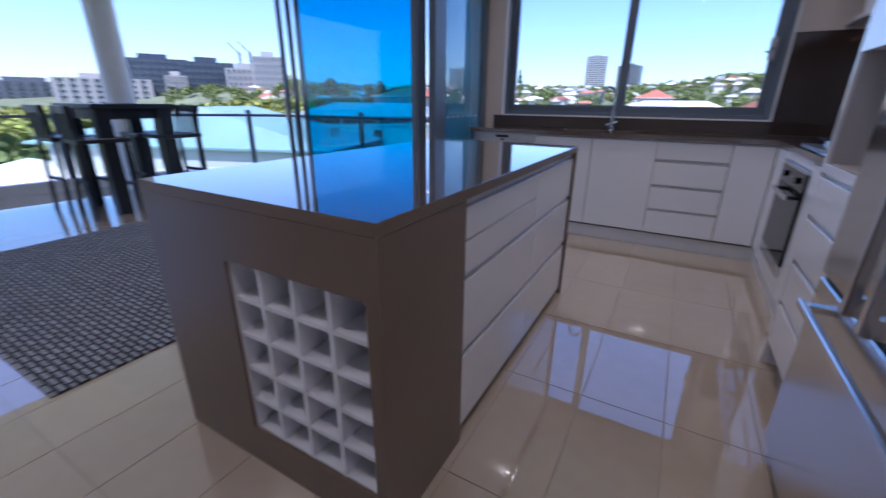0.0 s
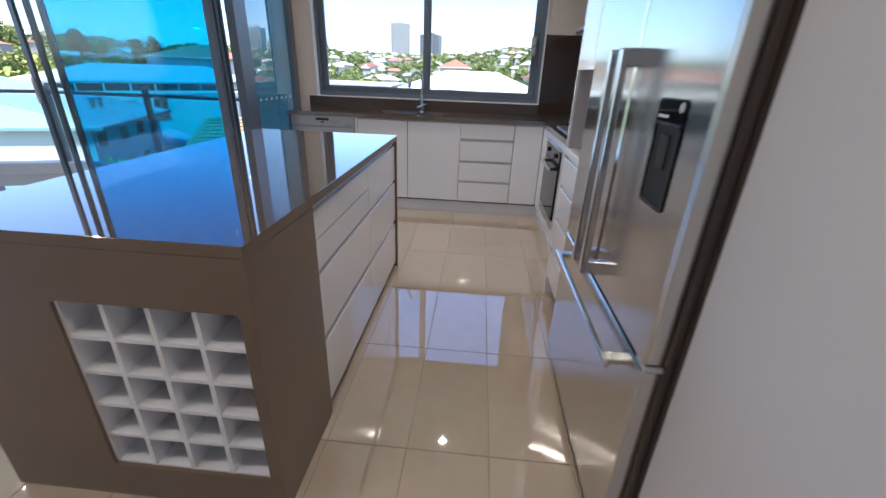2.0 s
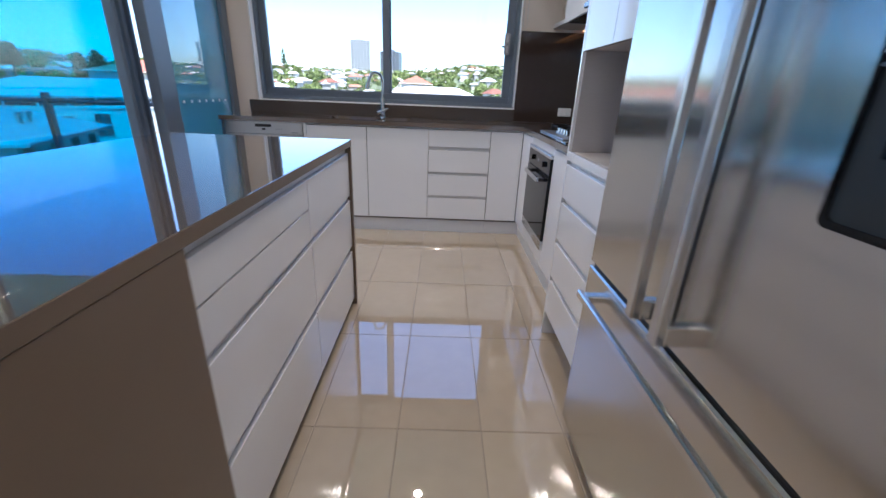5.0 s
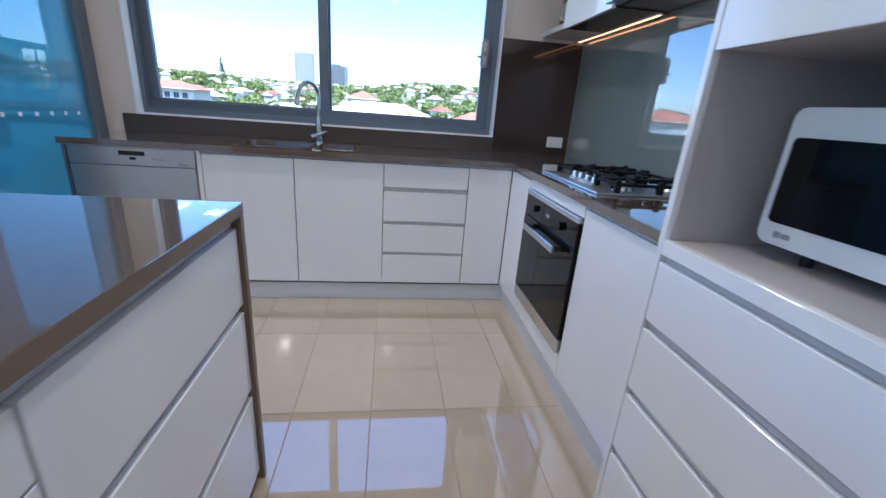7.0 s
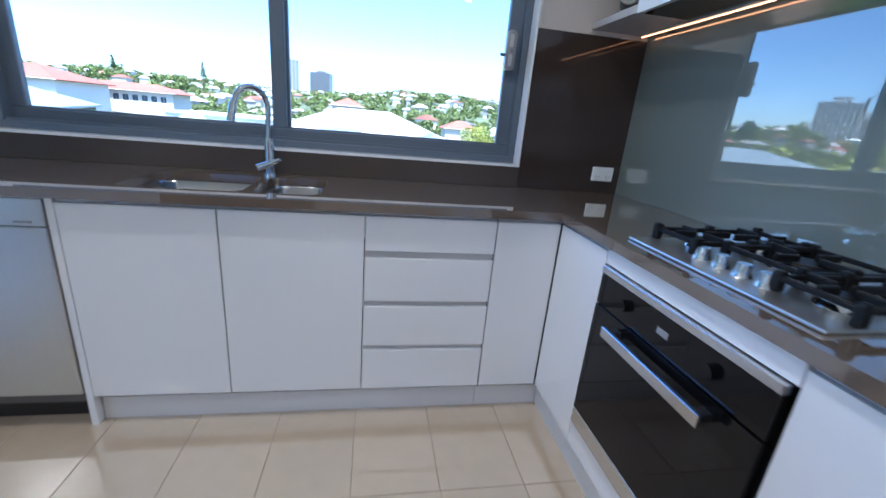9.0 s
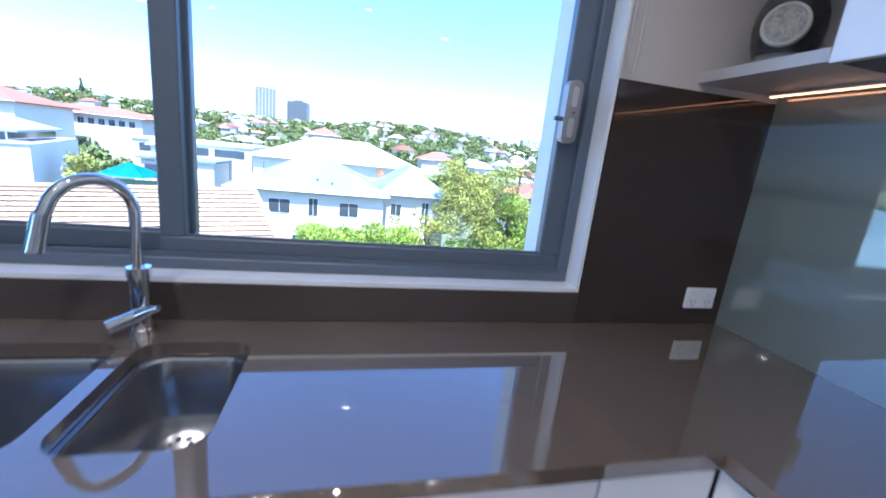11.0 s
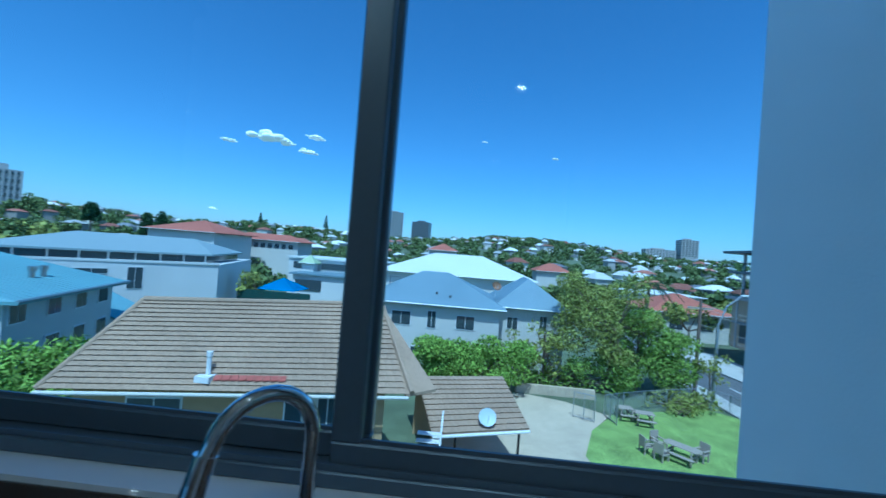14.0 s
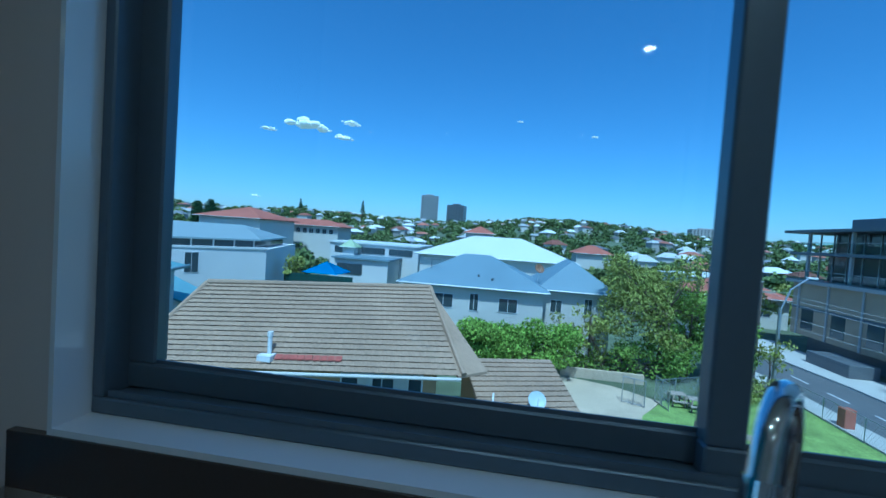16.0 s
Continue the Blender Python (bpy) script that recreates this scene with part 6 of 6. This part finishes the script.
tree("shrub", "low grey-green shrubs along the fence", (15.0, 30.5, GZ), 0.8, blobs_in(11.5, 17.5, 29.8, 32.0, -8.5, -7.6, 12, 0.75), LEAF2, 120, 0.15, 0.0, 7, category="shrub")
tree("tree", "thin street tree beside the power poles", (17.6, 31.6, GZ), 3.2, blobs_in(16.6, 18.6, 31, 32.4, -7.0, -4.8, 6, 0.6), LEAF2, 110, 0.16, 0.4, 8, r=0.08)
tree("shrub", "bright green shrub below the blue-roofed house", (-17.5, 13.2, GZ), 2.5, blobs_in(-19.0, -14.9, 12.6, 14.8, -7.2, -3.8, 30, 1.15), LEAF4, 520, 0.12, 0.0, 9, category="shrub")
tree("tree", "leafy tree beside the white building", (-29, 52, GZ), 3.0, blobs_in(-31.5, -28.0, 50.5, 53.5, -5.5, -3.4, 8, 1.0), LEAF2, 60, 0.3, 0.2, 10)
tree("tree", "bright yellow-green tree by the street", (29.5, 57, GZ), 3.0, blobs_in(26.5, 32, 55, 60, -5.2, -3.0, 8, 1.3), LEAF2, 50, 0.3, 0.2, 11)
tree("shrub", "round green shrub in the planter", (29.2, 33.5, GZ + 0.17), 1.0, blobs_in(28.2, 30.2, 32.5, 35, -7.8, -6.6, 6, 0.9), LEAF1, 80, 0.2, 0.0, 12, category="shrub")

tree("shrub", "dark overgrown shrubs along the pale house wall", (7.0, 32.8, GZ), 1.2, blobs_in(3.6, 12.5, 32.2, 33.2, -8.3, -6.2, 26, 0.85), LEAF1, 240, 0.13, 0.1, 14, category="shrub")
tree("shrub", "loose green saplings in front of the pale house", (3.6, 31.8, GZ), 2.4, blobs_in(2.6, 4.8, 31.4, 32.4, -7.6, -4.4, 10, 0.65), LEAF2, 170, 0.13, 0.4, 15, category="shrub")
tree("shrub", "grey-green rounded bush at the lawn corner", (14.6, 29.2, GZ), 0.6, blobs_in(13.6, 15.6, 28.7, 29.8, -8.4, -7.7, 7, 0.6), LEAF2, 260, 0.10, 0.0, 16, category="shrub")

# palm
pm = thing("palm_tree", "tall palm with drooping fronds", "palm", at=(18.9, 46.5, GZ))
ptop = Vector((19.2, 46.4, 0.0))
part("trunk", tube(bmesh.new(), [(18.9, 46.5, GZ), (19.0, 46.5, -5.0), ptop], 0.2, 8, radii=[0.24, 0.19, 0.16]), BARK, pm, smooth=True)
for k in range(15):
    a = k * 2.4
    L = 3.1 + 0.5 * math.sin(k * 1.7)
    rise = 1.0 - 0.11 * k
    bm = bmesh.new()
    sp0 = [ptop + Vector((math.cos(a) * L * f, math.sin(a) * L * f, rise * f * 1.4 - 2.3 * f * f)) for f in (0, 0.2, 0.4, 0.6, 0.8, 1.0)]
    tube(bm, sp0, 0.03, 4)
    side = Vector((-math.sin(a), math.cos(a), 0))
    for i in range(1, 24):
        f = i / 24
        j = min(int(f * 5), 4)
        p = lerp3(sp0[j], sp0[j + 1], f * 5 - j)
        ln = 0.75 * math.sin(math.pi * min(1, f * 0.9 + 0.1)) + 0.1
        for s in (-1, 1):
            q = p + side * s * ln * 0.75 + Vector((math.cos(a) * ln * 0.5, math.sin(a) * ln * 0.5, -0.35 * ln))
            w = Vector((math.cos(a), math.sin(a), 0)) * 0.05
            bm.faces.new([bm.verts.new(p - w), bm.verts.new(p + w), bm.verts.new(q)])
    part("frond", bm, LEAF3, pm)

# ---- yard things ----
def picnic_table(name, label, m, L=1.8):
    t = thing(name, label, "picnic table", "picnic tables")
    for k in range(5):
        pbox("top_board", t, TIMB, -L / 2, L / 2, -0.36 + 0.147 * k, -0.225 + 0.147 * k, 0.72, 0.76)
    for s in (-1, 1):
        pbox("bench_board", t, TIMB, -L / 2, L / 2, s * 0.70 - 0.13, s * 0.70 + 0.13, 0.42, 0.46)
        pbox("leg", t, TIMB, s * L * 0.36 - 0.04, s * L * 0.36 + 0.04, -0.75, 0.75, 0.36, 0.42)
        pbox("leg", t, TIMB, s * L * 0.36 - 0.04, s * L * 0.36 + 0.04, -0.45, -0.36, 0.0, 0.72)
        pbox("leg", t, TIMB, s * L * 0.36 - 0.04, s * L * 0.36 + 0.04, 0.36, 0.45, 0.0, 0.72)
    t.matrix_basis = m
    return t


def garden_chair(m):
    t = thing("garden_chair", "weathered timber garden chair on the lawn", "chair", "garden chairs on the lawn")
    pbox("seat", t, TIMB, -0.28, 0.28, -0.28, 0.28, 0.38, 0.43)
    pbox("backrest", t, TIMB, -0.28, 0.28, 0.24, 0.29, 0.43, 0.95)
    for sx in (-0.27, 0.21):
        for sy in (-0.27, 0.21):
            pbox("leg", t, TIMB, sx, sx + 0.06, sy, sy + 0.06, 0.0, 0.40)
        pbox("armrest", t, TIMB, sx - 0.02, sx + 0.08, -0.28, 0.26, 0.60, 0.64)
        pbox("arm_post", t, TIMB, sx, sx + 0.06, -0.27, -0.21, 0.40, 0.60)
    t.matrix_basis = m
    return t


LZ = GZ + 0.06
picnic_table("picnic_table", "long weathered timber picnic table on the lawn", pose(10.9, 22.2, LZ, 0, 0, -48), 1.7)
picnic_table("picnic_table", "small weathered picnic table near the fence", pose(10.9, 26.9, LZ, 0, 0, -10), 1.2)
picnic_table("picnic_table", "small grey picnic table near the gate", pose(9.9, 27.6, LZ, 0, 0, 0), 1.0)
gc = garden_chair(pose(9.2, 22.6, LZ, 0, 0, 100))
for x, y, a in ((9.7, 21.9, 120), (12.0, 22.3, -60), (10.1, 23.3, 20)):
    copy_thing(gc, pose(x, y, LZ, 0, 0, a))
# chain-link fence and gate
GALV = mat("galvanised_steel", (0.40, 0.41, 0.42), 0.45, metal=0.7)
fence = thing("chain_link_fence", "galvanised chain-link fence along the yard", "fence", at=(12, 30, GZ))
fpts = [(8.6, 27.7), (10.2, 28.6), (12.0, 29.5), (14.0, 30.4), (16.0, 31.2), (17.6, 31.6), (18.6, 30.5), (18.7, 28.0), (18.7, 25.0), (18.7, 22.0)]
for i, p in enumerate(fpts):
    part("post", tube(bmesh.new(), [(p[0], p[1], GZ), (p[0], p[1], GZ + 1.5)], 0.03, 8), GALV, fence)
    if i:
        q = fpts[i - 1]
        part("rail", tube(bmesh.new(), [(q[0], q[1], GZ + 1.48), (p[0], p[1], GZ + 1.48)], 0.022, 6), GALV, fence)
        bm = bmesh.new()
        dv = Vector((p[0] - q[0], p[1] - q[1], 0))
        for k in range(14):
            f0 = k / 14
            for s in (-1, 1):
                f1 = min(1, max(0, f0 + s * 0.28))
                tube(bm, [Vector((q[0], q[1], GZ + 0.1)) + dv * f0, Vector((q[0], q[1], GZ + 1.45)) + dv * f1], 0.006, 3, cap=False)
        part("wire_mesh", bm, GALV, fence)
gate = thing("metal_gate", "open galvanised double gate to the yard", "gate", at=(7.4, 27.2, GZ))
for a, b2 in (((6.3, 26.9), (7.5, 26.3)), ((8.6, 27.7), (8.9, 26.2))):
    bm = bmesh.new()
    A, B = Vector((*a, GZ)), Vector((*b2, GZ))
    for z0, z1 in ((0.15, 0.15), (1.75, 1.75)):
        tube(bm, [A + Vector((0, 0, z0)), B + Vector((0, 0, z1))], 0.028, 8)
    for f in (0, 0.5, 1):
        tube(bm, [lerp3(A, B, f) + Vector((0, 0, 0.06 if f != 0 else 0)), lerp3(A, B, f) + Vector((0, 0, 1.8))], 0.028, 8)
    for k in range(10):
        tube(bm, [lerp3(A, B, k / 10) + Vector((0, 0, 0.15)), lerp3(A, B, min(1, k / 10 + 0.4)) + Vector((0, 0, 1.75))], 0.006, 3, cap=False)
        tube(bm, [lerp3(A, B, k / 10) + Vector((0, 0, 1.75)), lerp3(A, B, min(1, k / 10 + 0.4)) + Vector((0, 0, 0.15))], 0.006, 3, cap=False)
    part("gate_leaf", bm, GALV, gate)
struct("retaining_wall", CONC, "low concrete retaining wall at the back of the yard", (3.0, 9.0, 31.0, 31.3, GZ, GZ + 0.7))

# poles, wires, lamp
for px, py, h, lamp in ((17.4, 33.0, 8.2, False), (18.6, 32.6, 6.4, True)):
    pp = thing("power_pole", "timber power pole beside the street" if not lamp else "steel street lamp with curved arm", "pole", at=(px, py, GZ))
    part("pole", tube(bmesh.new(), [(px, py, GZ), (px, py, GZ + h)], 0.14, 10, radii=[0.16, 0.11]), BARK if not lamp else GALV, pp, smooth=True)
    if lamp:
        part("arm", tube(bmesh.new(), [(px, py, GZ + h - 0.2), (px + 0.7, py + 0.2, GZ + h + 1.4), (px + 2.0, py + 0.5, GZ + h + 2.3)], 0.06, 8), GALV, pp)
        part("lantern", box(bmesh.new(), px + 1.9, px + 2.6, py + 0.4, py + 0.65, GZ + h + 2.25, GZ + h + 2.4, 0.03), WHITEM, pp)
    else:
        part("crossarm", box(bmesh.new(), px - 1.0, px + 1.0, py - 0.06, py + 0.06, GZ + h - 0.8, GZ + h - 0.65), TIMB, pp)
for k, (dz, dy) in enumerate(((0, 0), (-0.3, 0.1), (-0.6, 0.2), (-1.6, 0.0), (-2.2, 0.1))):
    a, b2 = Vector((17.4, 33.0 + dy, GZ + 7.8 + dz)), Vector((33.0, 16.0 + dy, GZ + 7.2 + dz))
    w = thing("overhead_cable", "thin overhead power cable crossing the street", "cable", "overhead cables", at=a)
    part("wire", tube(bmesh.new(), [lerp3(a, b2, f / 8) - Vector((0, 0, 1.1 * math.sin(math.pi * f / 8))) for f in range(9)], 0.014, 4), mat("cable_grey", (0.35, 0.35, 0.36), 0.6), w)


def car(m, paint, label):
    c = thing("car", label, "car", "parked cars")
    bm = bmesh.new()
    prof = [(-2.1, 0.35), (-2.15, 0.75), (-1.9, 0.95), (-1.3, 1.0), (-0.75, 1.42), (0.7, 1.45), (1.35, 1.02), (2.0, 0.92), (2.15, 0.7), (2.1, 0.35)]
    lo = [bm.verts.new((x, -0.85 + (0.12 if z > 1.1 else 0), z)) for x, z in prof]
    hi = [bm.verts.new((x, 0.85 - (0.12 if z > 1.1 else 0), z)) for x, z in prof]
    bm.faces.new(lo)
    bm.faces.new(hi[::-1])
    for i in range(len(prof)):
        bm.faces.new((lo[i], hi[i], hi[(i + 1) % len(prof)], lo[(i + 1) % len(prof)]))
    part("body", bm, paint, c)
    for s in (-1, 1):
        bm = bmesh.new()
        q = [(-1.15, 1.02), (-0.70, 1.36), (0.62, 1.38), (1.15, 1.02)]
        a = [bm.verts.new((x, s * (0.865 - (0.09 if z > 1.1 else 0)), z)) for x, z in q]
        b2 = [bm.verts.new((x, s * (0.845 - (0.09 if z > 1.1 else 0)), z)) for x, z in q]
        bm.faces.new(a)
        bm.faces.new(b2[::-1])
        for i in range(4):
            bm.faces.new((a[i], b2[i], b2[(i + 1) % 4], a[(i + 1) % 4]))
        part("side_window", bm, WINDK, c)
        for x in (-1.3, 1.35):
            w = part("wheel", cyl(bmesh.new(), (x, s * 0.86 - 0.1, 0.32), 0.32, 0.2, "y", 18), RUBBER, c)
            part("rim", cyl(bmesh.new(), (x, s * 0.88 - 0.1, 0.32), 0.2, 0.2, "y", 14), STEEL, w)
    c.matrix_basis = m
    return c


car(pose(21.2, 46.5, GZ + 0.03, 0, 0, 100), WHITEM, "white parked hatchback on the street")
car(pose(23.6, 50.5, GZ + 0.03, 0, 0, 100), WHITEM, "white car parked further along the street")
car(pose(-18.6, 49, GZ, 0, 0, 5), mat("red_paint", (0.4, 0.03, 0.03), 0.25, coat=0.5), "red parked car beside the pale house")
car(pose(-19.0, 46.2, GZ, 0, 0, 5), mat("blue_paint", (0.10, 0.25, 0.5), 0.25, coat=0.5), "light blue parked car beside the pale house")
wf = thing("white_fence", "white panel fence beside the street", "fence", at=(24, 53, GZ))
for k in range(6):
    pbox("panel", wf, WHITEM, 21.5 + 1.25 * k, 22.70 + 1.25 * k, 53.0, 53.08, GZ, GZ + 1.9)
pier = solo("brick_pier", box(bmesh.new(), 18.9, 19.5, 26.6, 27.2, GZ, GZ + 1.3, 0.03), REDT, "red brick gate pier at the lawn edge", "pier")

# ---- far suburb ----
rs = np.random.RandomState(11)


def far_trees(name, n, rmin, rmax, a0, a1, smin, smax, seed, material, label, sq=1.0):
    """Scattered crowns, each a cloud of small leaf clumps over two or three lobes."""
    rt = np.random.RandomState(seed)
    vs_, fs_, count = [], [], 0
    for _ in range(n):
        a = rt.uniform(a0, a1)
        r = math.sqrt(rt.uniform(rmin ** 2, rmax ** 2)) if sq else rt.uniform(rmin, rmax)
        x, y = r * math.sin(a), r * math.cos(a)
        s = rt.uniform(smin, smax) * (1.2 if r > 300 else 0.9)
        z = hill(x, y)
        for j in range(rt.randint(2, 4)):
            c = np.array((x, y, z + s * 0.75)) + rt.normal(size=3) * s * np.array((0.5, 0.5, 0.22))
            k = 46 if r > 240 else 80
            d = rt.normal(size=(k, 3))
            d /= np.linalg.norm(d, axis=1, keepdims=True)
            p = c + d * rt.uniform(0.55, 1.05, size=(k, 1)) * np.array((s * 0.75, s * 0.75, s * 0.6))
            u = rt.normal(size=(k, 3))
            u /= np.linalg.norm(u, axis=1, keepdims=True)
            w = np.cross(u, d + 0.4 * rt.normal(size=(k, 3)))
            w /= np.linalg.norm(w, axis=1, keepdims=True) + 1e-6
            q = s * rt.uniform(0.12, 0.3, size=(k, 1))
            vs_.append(np.stack((p - u * q, p + w * q * 0.7, p + u * q, p - w * q * 0.7), axis=1).reshape(-1, 3))
            base = count + 4 * np.arange(k)[:, None]
            fs_.append(np.concatenate((base, base + 1, base + 2, base + 3), axis=1))
            count += 4 * k
    me = bpy.data.meshes.new(name)
    me.from_pydata(np.concatenate(vs_).tolist(), [], np.concatenate(fs_).tolist())
    me.materials.append(material)
    return tagged(new(name, me), label, "trees", kind="stuff")


far_trees("woodland", 900, 95, 260, -0.95, 0.75, 1.5, 3.4, 21, FARG, "scattered suburban trees on the near slope")
far_trees("woodland", 2700, 240, 680, -1.1, 0.85, 1.7, 3.9, 22, FARG, "distant tree cover on the ridge")
far_trees("woodland", 330, 60, 200, -1.45, -0.80, 2.2, 5.0, 25, LEAF2, "yellow-green trees below the balcony")
far_trees("woodland", 260, 45, 200, -1.45, -0.80, 2.0, 4.6, 23, FARG, "trees below the balcony towards the city")
far_trees("woodland", 120, 70, 130, 0.02, 0.62, 1.4, 2.6, 24, LEAF2, "green trees beyond the pale houses")


def far_houses(name, n, rmin, rmax, a0, a1, seed, roof_mat, label):
    """Many small gabled houses as one scatter: walls and hip roofs."""
    rt = np.random.RandomState(seed)
    wv, wf_, rv, rf = [], [], [], []
    for _ in range(n):
        a = rt.uniform(a0, a1)
        r = math.sqrt(rt.uniform(rmin ** 2, rmax ** 2))
        x, y = r * math.sin(a), r * math.cos(a)
        z = hill(x, y)
        w, d, h, rh = rt.uniform(2.4, 5.0), rt.uniform(2.3, 4.0), rt.uniform(2.6, 4.8), rt.uniform(1.2, 2.4)
        c, s = math.cos(rt.uniform(-0.6, 0.6)), math.sin(rt.uniform(-0.6, 0.6))
        def pt(u, v, q):
            return (x + u * c - v * s, y + u * s + v * c, z + q)
        k = len(wv)
        wv += [pt(*p) for p in ((-w, -d, -2), (w, -d, -2), (w, d, -2), (-w, d, -2), (-w, -d, h), (w, -d, h), (w, d, h), (-w, d, h))]
        wf_ += [tuple(i + k for i in f) for f in ((0, 1, 5, 4), (1, 2, 6, 5), (2, 3, 7, 6), (3, 0, 4, 7))]
        k = len(rv)
        o = 0.7
        rv += [pt(*p) for p in ((-w - o, -d - o, h), (w + o, -d - o, h), (w + o, d + o, h), (-w - o, d + o, h), (-w * 0.45, 0, h + rh), (w * 0.45, 0, h + rh))]
        rf += [tuple(i + k for i in f) for f in ((0, 1, 5, 4), (1, 2, 5), (2, 3, 4, 5), (3, 0, 4), (3, 2, 1, 0))]
    me = bpy.data.meshes.new(name + "_walls")
    me.from_pydata(wv, [], wf_)
    me.materials.append(FARW)
    tagged(new("far_house_walls", me), label + ", walls", "houses", kind="stuff")
    me = bpy.data.meshes.new(name + "_roofs")
    me.from_pydata(rv, [], rf)
    me.materials.append(roof_mat)
    tagged(new("far_house_roofs", me), label + ", roofs", "houses", kind="stuff")


FARW = mat("far_wall", (0.50, 0.48, 0.45), 0.8, island=0.35)
FARR1 = mat("far_roof_pale", (0.60, 0.60, 0.595), 0.6, island=0.3)
FARR2 = mat("far_roof_red", (0.30, 0.125, 0.085), 0.8, island=0.3)
FARR3 = mat("far_roof_grey", (0.22, 0.225, 0.24), 0.7, island=0.35)
far_houses("suburb", 260, 120, 660, -1.0, 0.75, 31, FARR1, "pale roofed houses on the far slope")
far_houses("suburb", 115, 120, 660, -1.0, 0.75, 32, FARR2, "red roofed houses on the far slope")
far_houses("suburb", 90, 115, 660, -1.0, 0.75, 33, FARR3, "grey roofed houses on the far slope")

# tall dark skyline pines
for dx, dz, D, w in ((-0.984, 0.064, 160, 3.6), (-0.79, 0.054, 150, 2.6), (-0.83, 0.048, 150, 2.6), (-0.36, 0.075, 420, 4.5), (-0.53, 0.07, 400, 4.0)):
    p = along(dx, dz, D)
    zb = hill(p.x, p.y)
    tr = thing("pine_tree", "tall dark pine on the skyline", "tree", "skyline pines", at=(p.x, p.y, zb))
    part("trunk", tube(bmesh.new(), [(p.x, p.y, zb - 1), (p.x, p.y, p.z)], 0.4, 6, radii=[0.5, 0.1]), BARK, tr)
    hh = p.z - zb
    if D < 200:
        fs = [0.52 + 0.055 * k for k in range(9)]
        bl = []
        for k, f in enumerate(fs):
            rad = w * math.sqrt(max(0.06, 1 - ((f - 0.62) / 0.40) ** 2))
            for j in range(3):
                a = 2.4 * k + 2.1 * j
                bl.append((p.x + 0.5 * rad * math.cos(a), p.y + 0.5 * rad * math.sin(a), zb + hh * f, rad * 0.55, rad * 0.55, hh * 0.035))
    else:
        bl = [(p.x, p.y, zb + hh * f, w * (1.15 - f) * 0.9, w * (1.15 - f) * 0.9, hh * 0.05) for f in (0.45, 0.55, 0.64, 0.73, 0.81, 0.88, 0.95)]
    me = leaf_mesh("crown", bl, 34 if D < 200 else 12, 0.42 if D < 200 else 0.8, 0.3, 40)
    me.materials.append(LEAF3)
    ob = new("crown", me)
    ob.parent = tr
    ob.matrix_parent_inverse = Matrix.Translation((p.x, p.y, zb)).inverted()

# small white clouds; a faint emission stands in for sunlight scattered in them
GLOWCLOUD = mat("cloud", (0.9, 0.9, 0.9), 1.0, emit=(1, 1, 1), estr=0.22)
for dx, dz, D, s in ((-0.525, 0.258, 2200, 125), (-0.405, 0.266, 2200, 52), (-0.628, 0.247, 2200, 46), (-0.425, 0.230, 2200, 56), (0.022, 0.283, 2200, 16), (0.197, 0.252, 2200, 18), (-0.660, 0.070, 2200, 26)):
    p = along(dx, dz, D)
    rt = np.random.RandomState(int(s))
    bm = bmesh.new()
    for j in range(26):
        f = rt.uniform(-1, 1)
        hgt = 1 - f * f
        rad = s * rt.uniform(0.09, 0.2) * (0.45 + hgt)
        m4 = Matrix.Translation(p + Vector((f * s, rt.uniform(-0.4, 0.4) * s, rt.uniform(-0.05, 0.3) * s * hgt - f * s * 0.12))) @ Matrix.Diagonal((rad * 1.35, rad, rad * 0.62, 1))
        bmesh.ops.create_icosphere(bm, subdivisions=2, radius=1.0, matrix=m4)
    for v in bm.verts:
        v.co += Vector((1, 0, 1)) * noise.noise(v.co * 0.11) * s * 0.05
    tagged(new("cloud", finish(bm, "cloud", GLOWCLOUD, True)), "small white fair-weather cloud", "cloud", kind="structure")

# ---- floor tiles, laid last ----
tile_me = finish(box(bmesh.new(), -TX / 2 + 0.0015, TX / 2 - 0.0015, -TY / 2 + 0.0015, TY / 2 - 0.0015, -0.003, TZ, 0.0012), "floor_tile", TILE)
rest = bmesh.new()
ox, oy = -1.03, -2.742
for i in range(-24, 5):
    for j in range(-8, 6):
        cx, cy = ox + TX * (i + 0.5), oy + TY * (j + 0.5)
        if cx < -8.1 or cx > 0.05 or cy < -6.9 or cy > 0.25 or (cy > -0.1 and cx > -3.2):
            continue
        if cx > -5.5 and -5.0 < cy < -0.3:
            t = new("floor_tile", tile_me)
            t.location = (cx, cy, -0.01)
            t.parent = floor_ob
        else:
            box(rest, cx - TX / 2 + 0.0015, cx + TX / 2 - 0.0015, cy - TY / 2 + 0.0015, cy + TY / 2 - 0.0015, -0.012, 0.0)
ob = new("floor_tiles_far", finish(rest, "floor_tiles_far", TILE))
ob.parent = floor_ob
tagged(ob, kind="stuff")
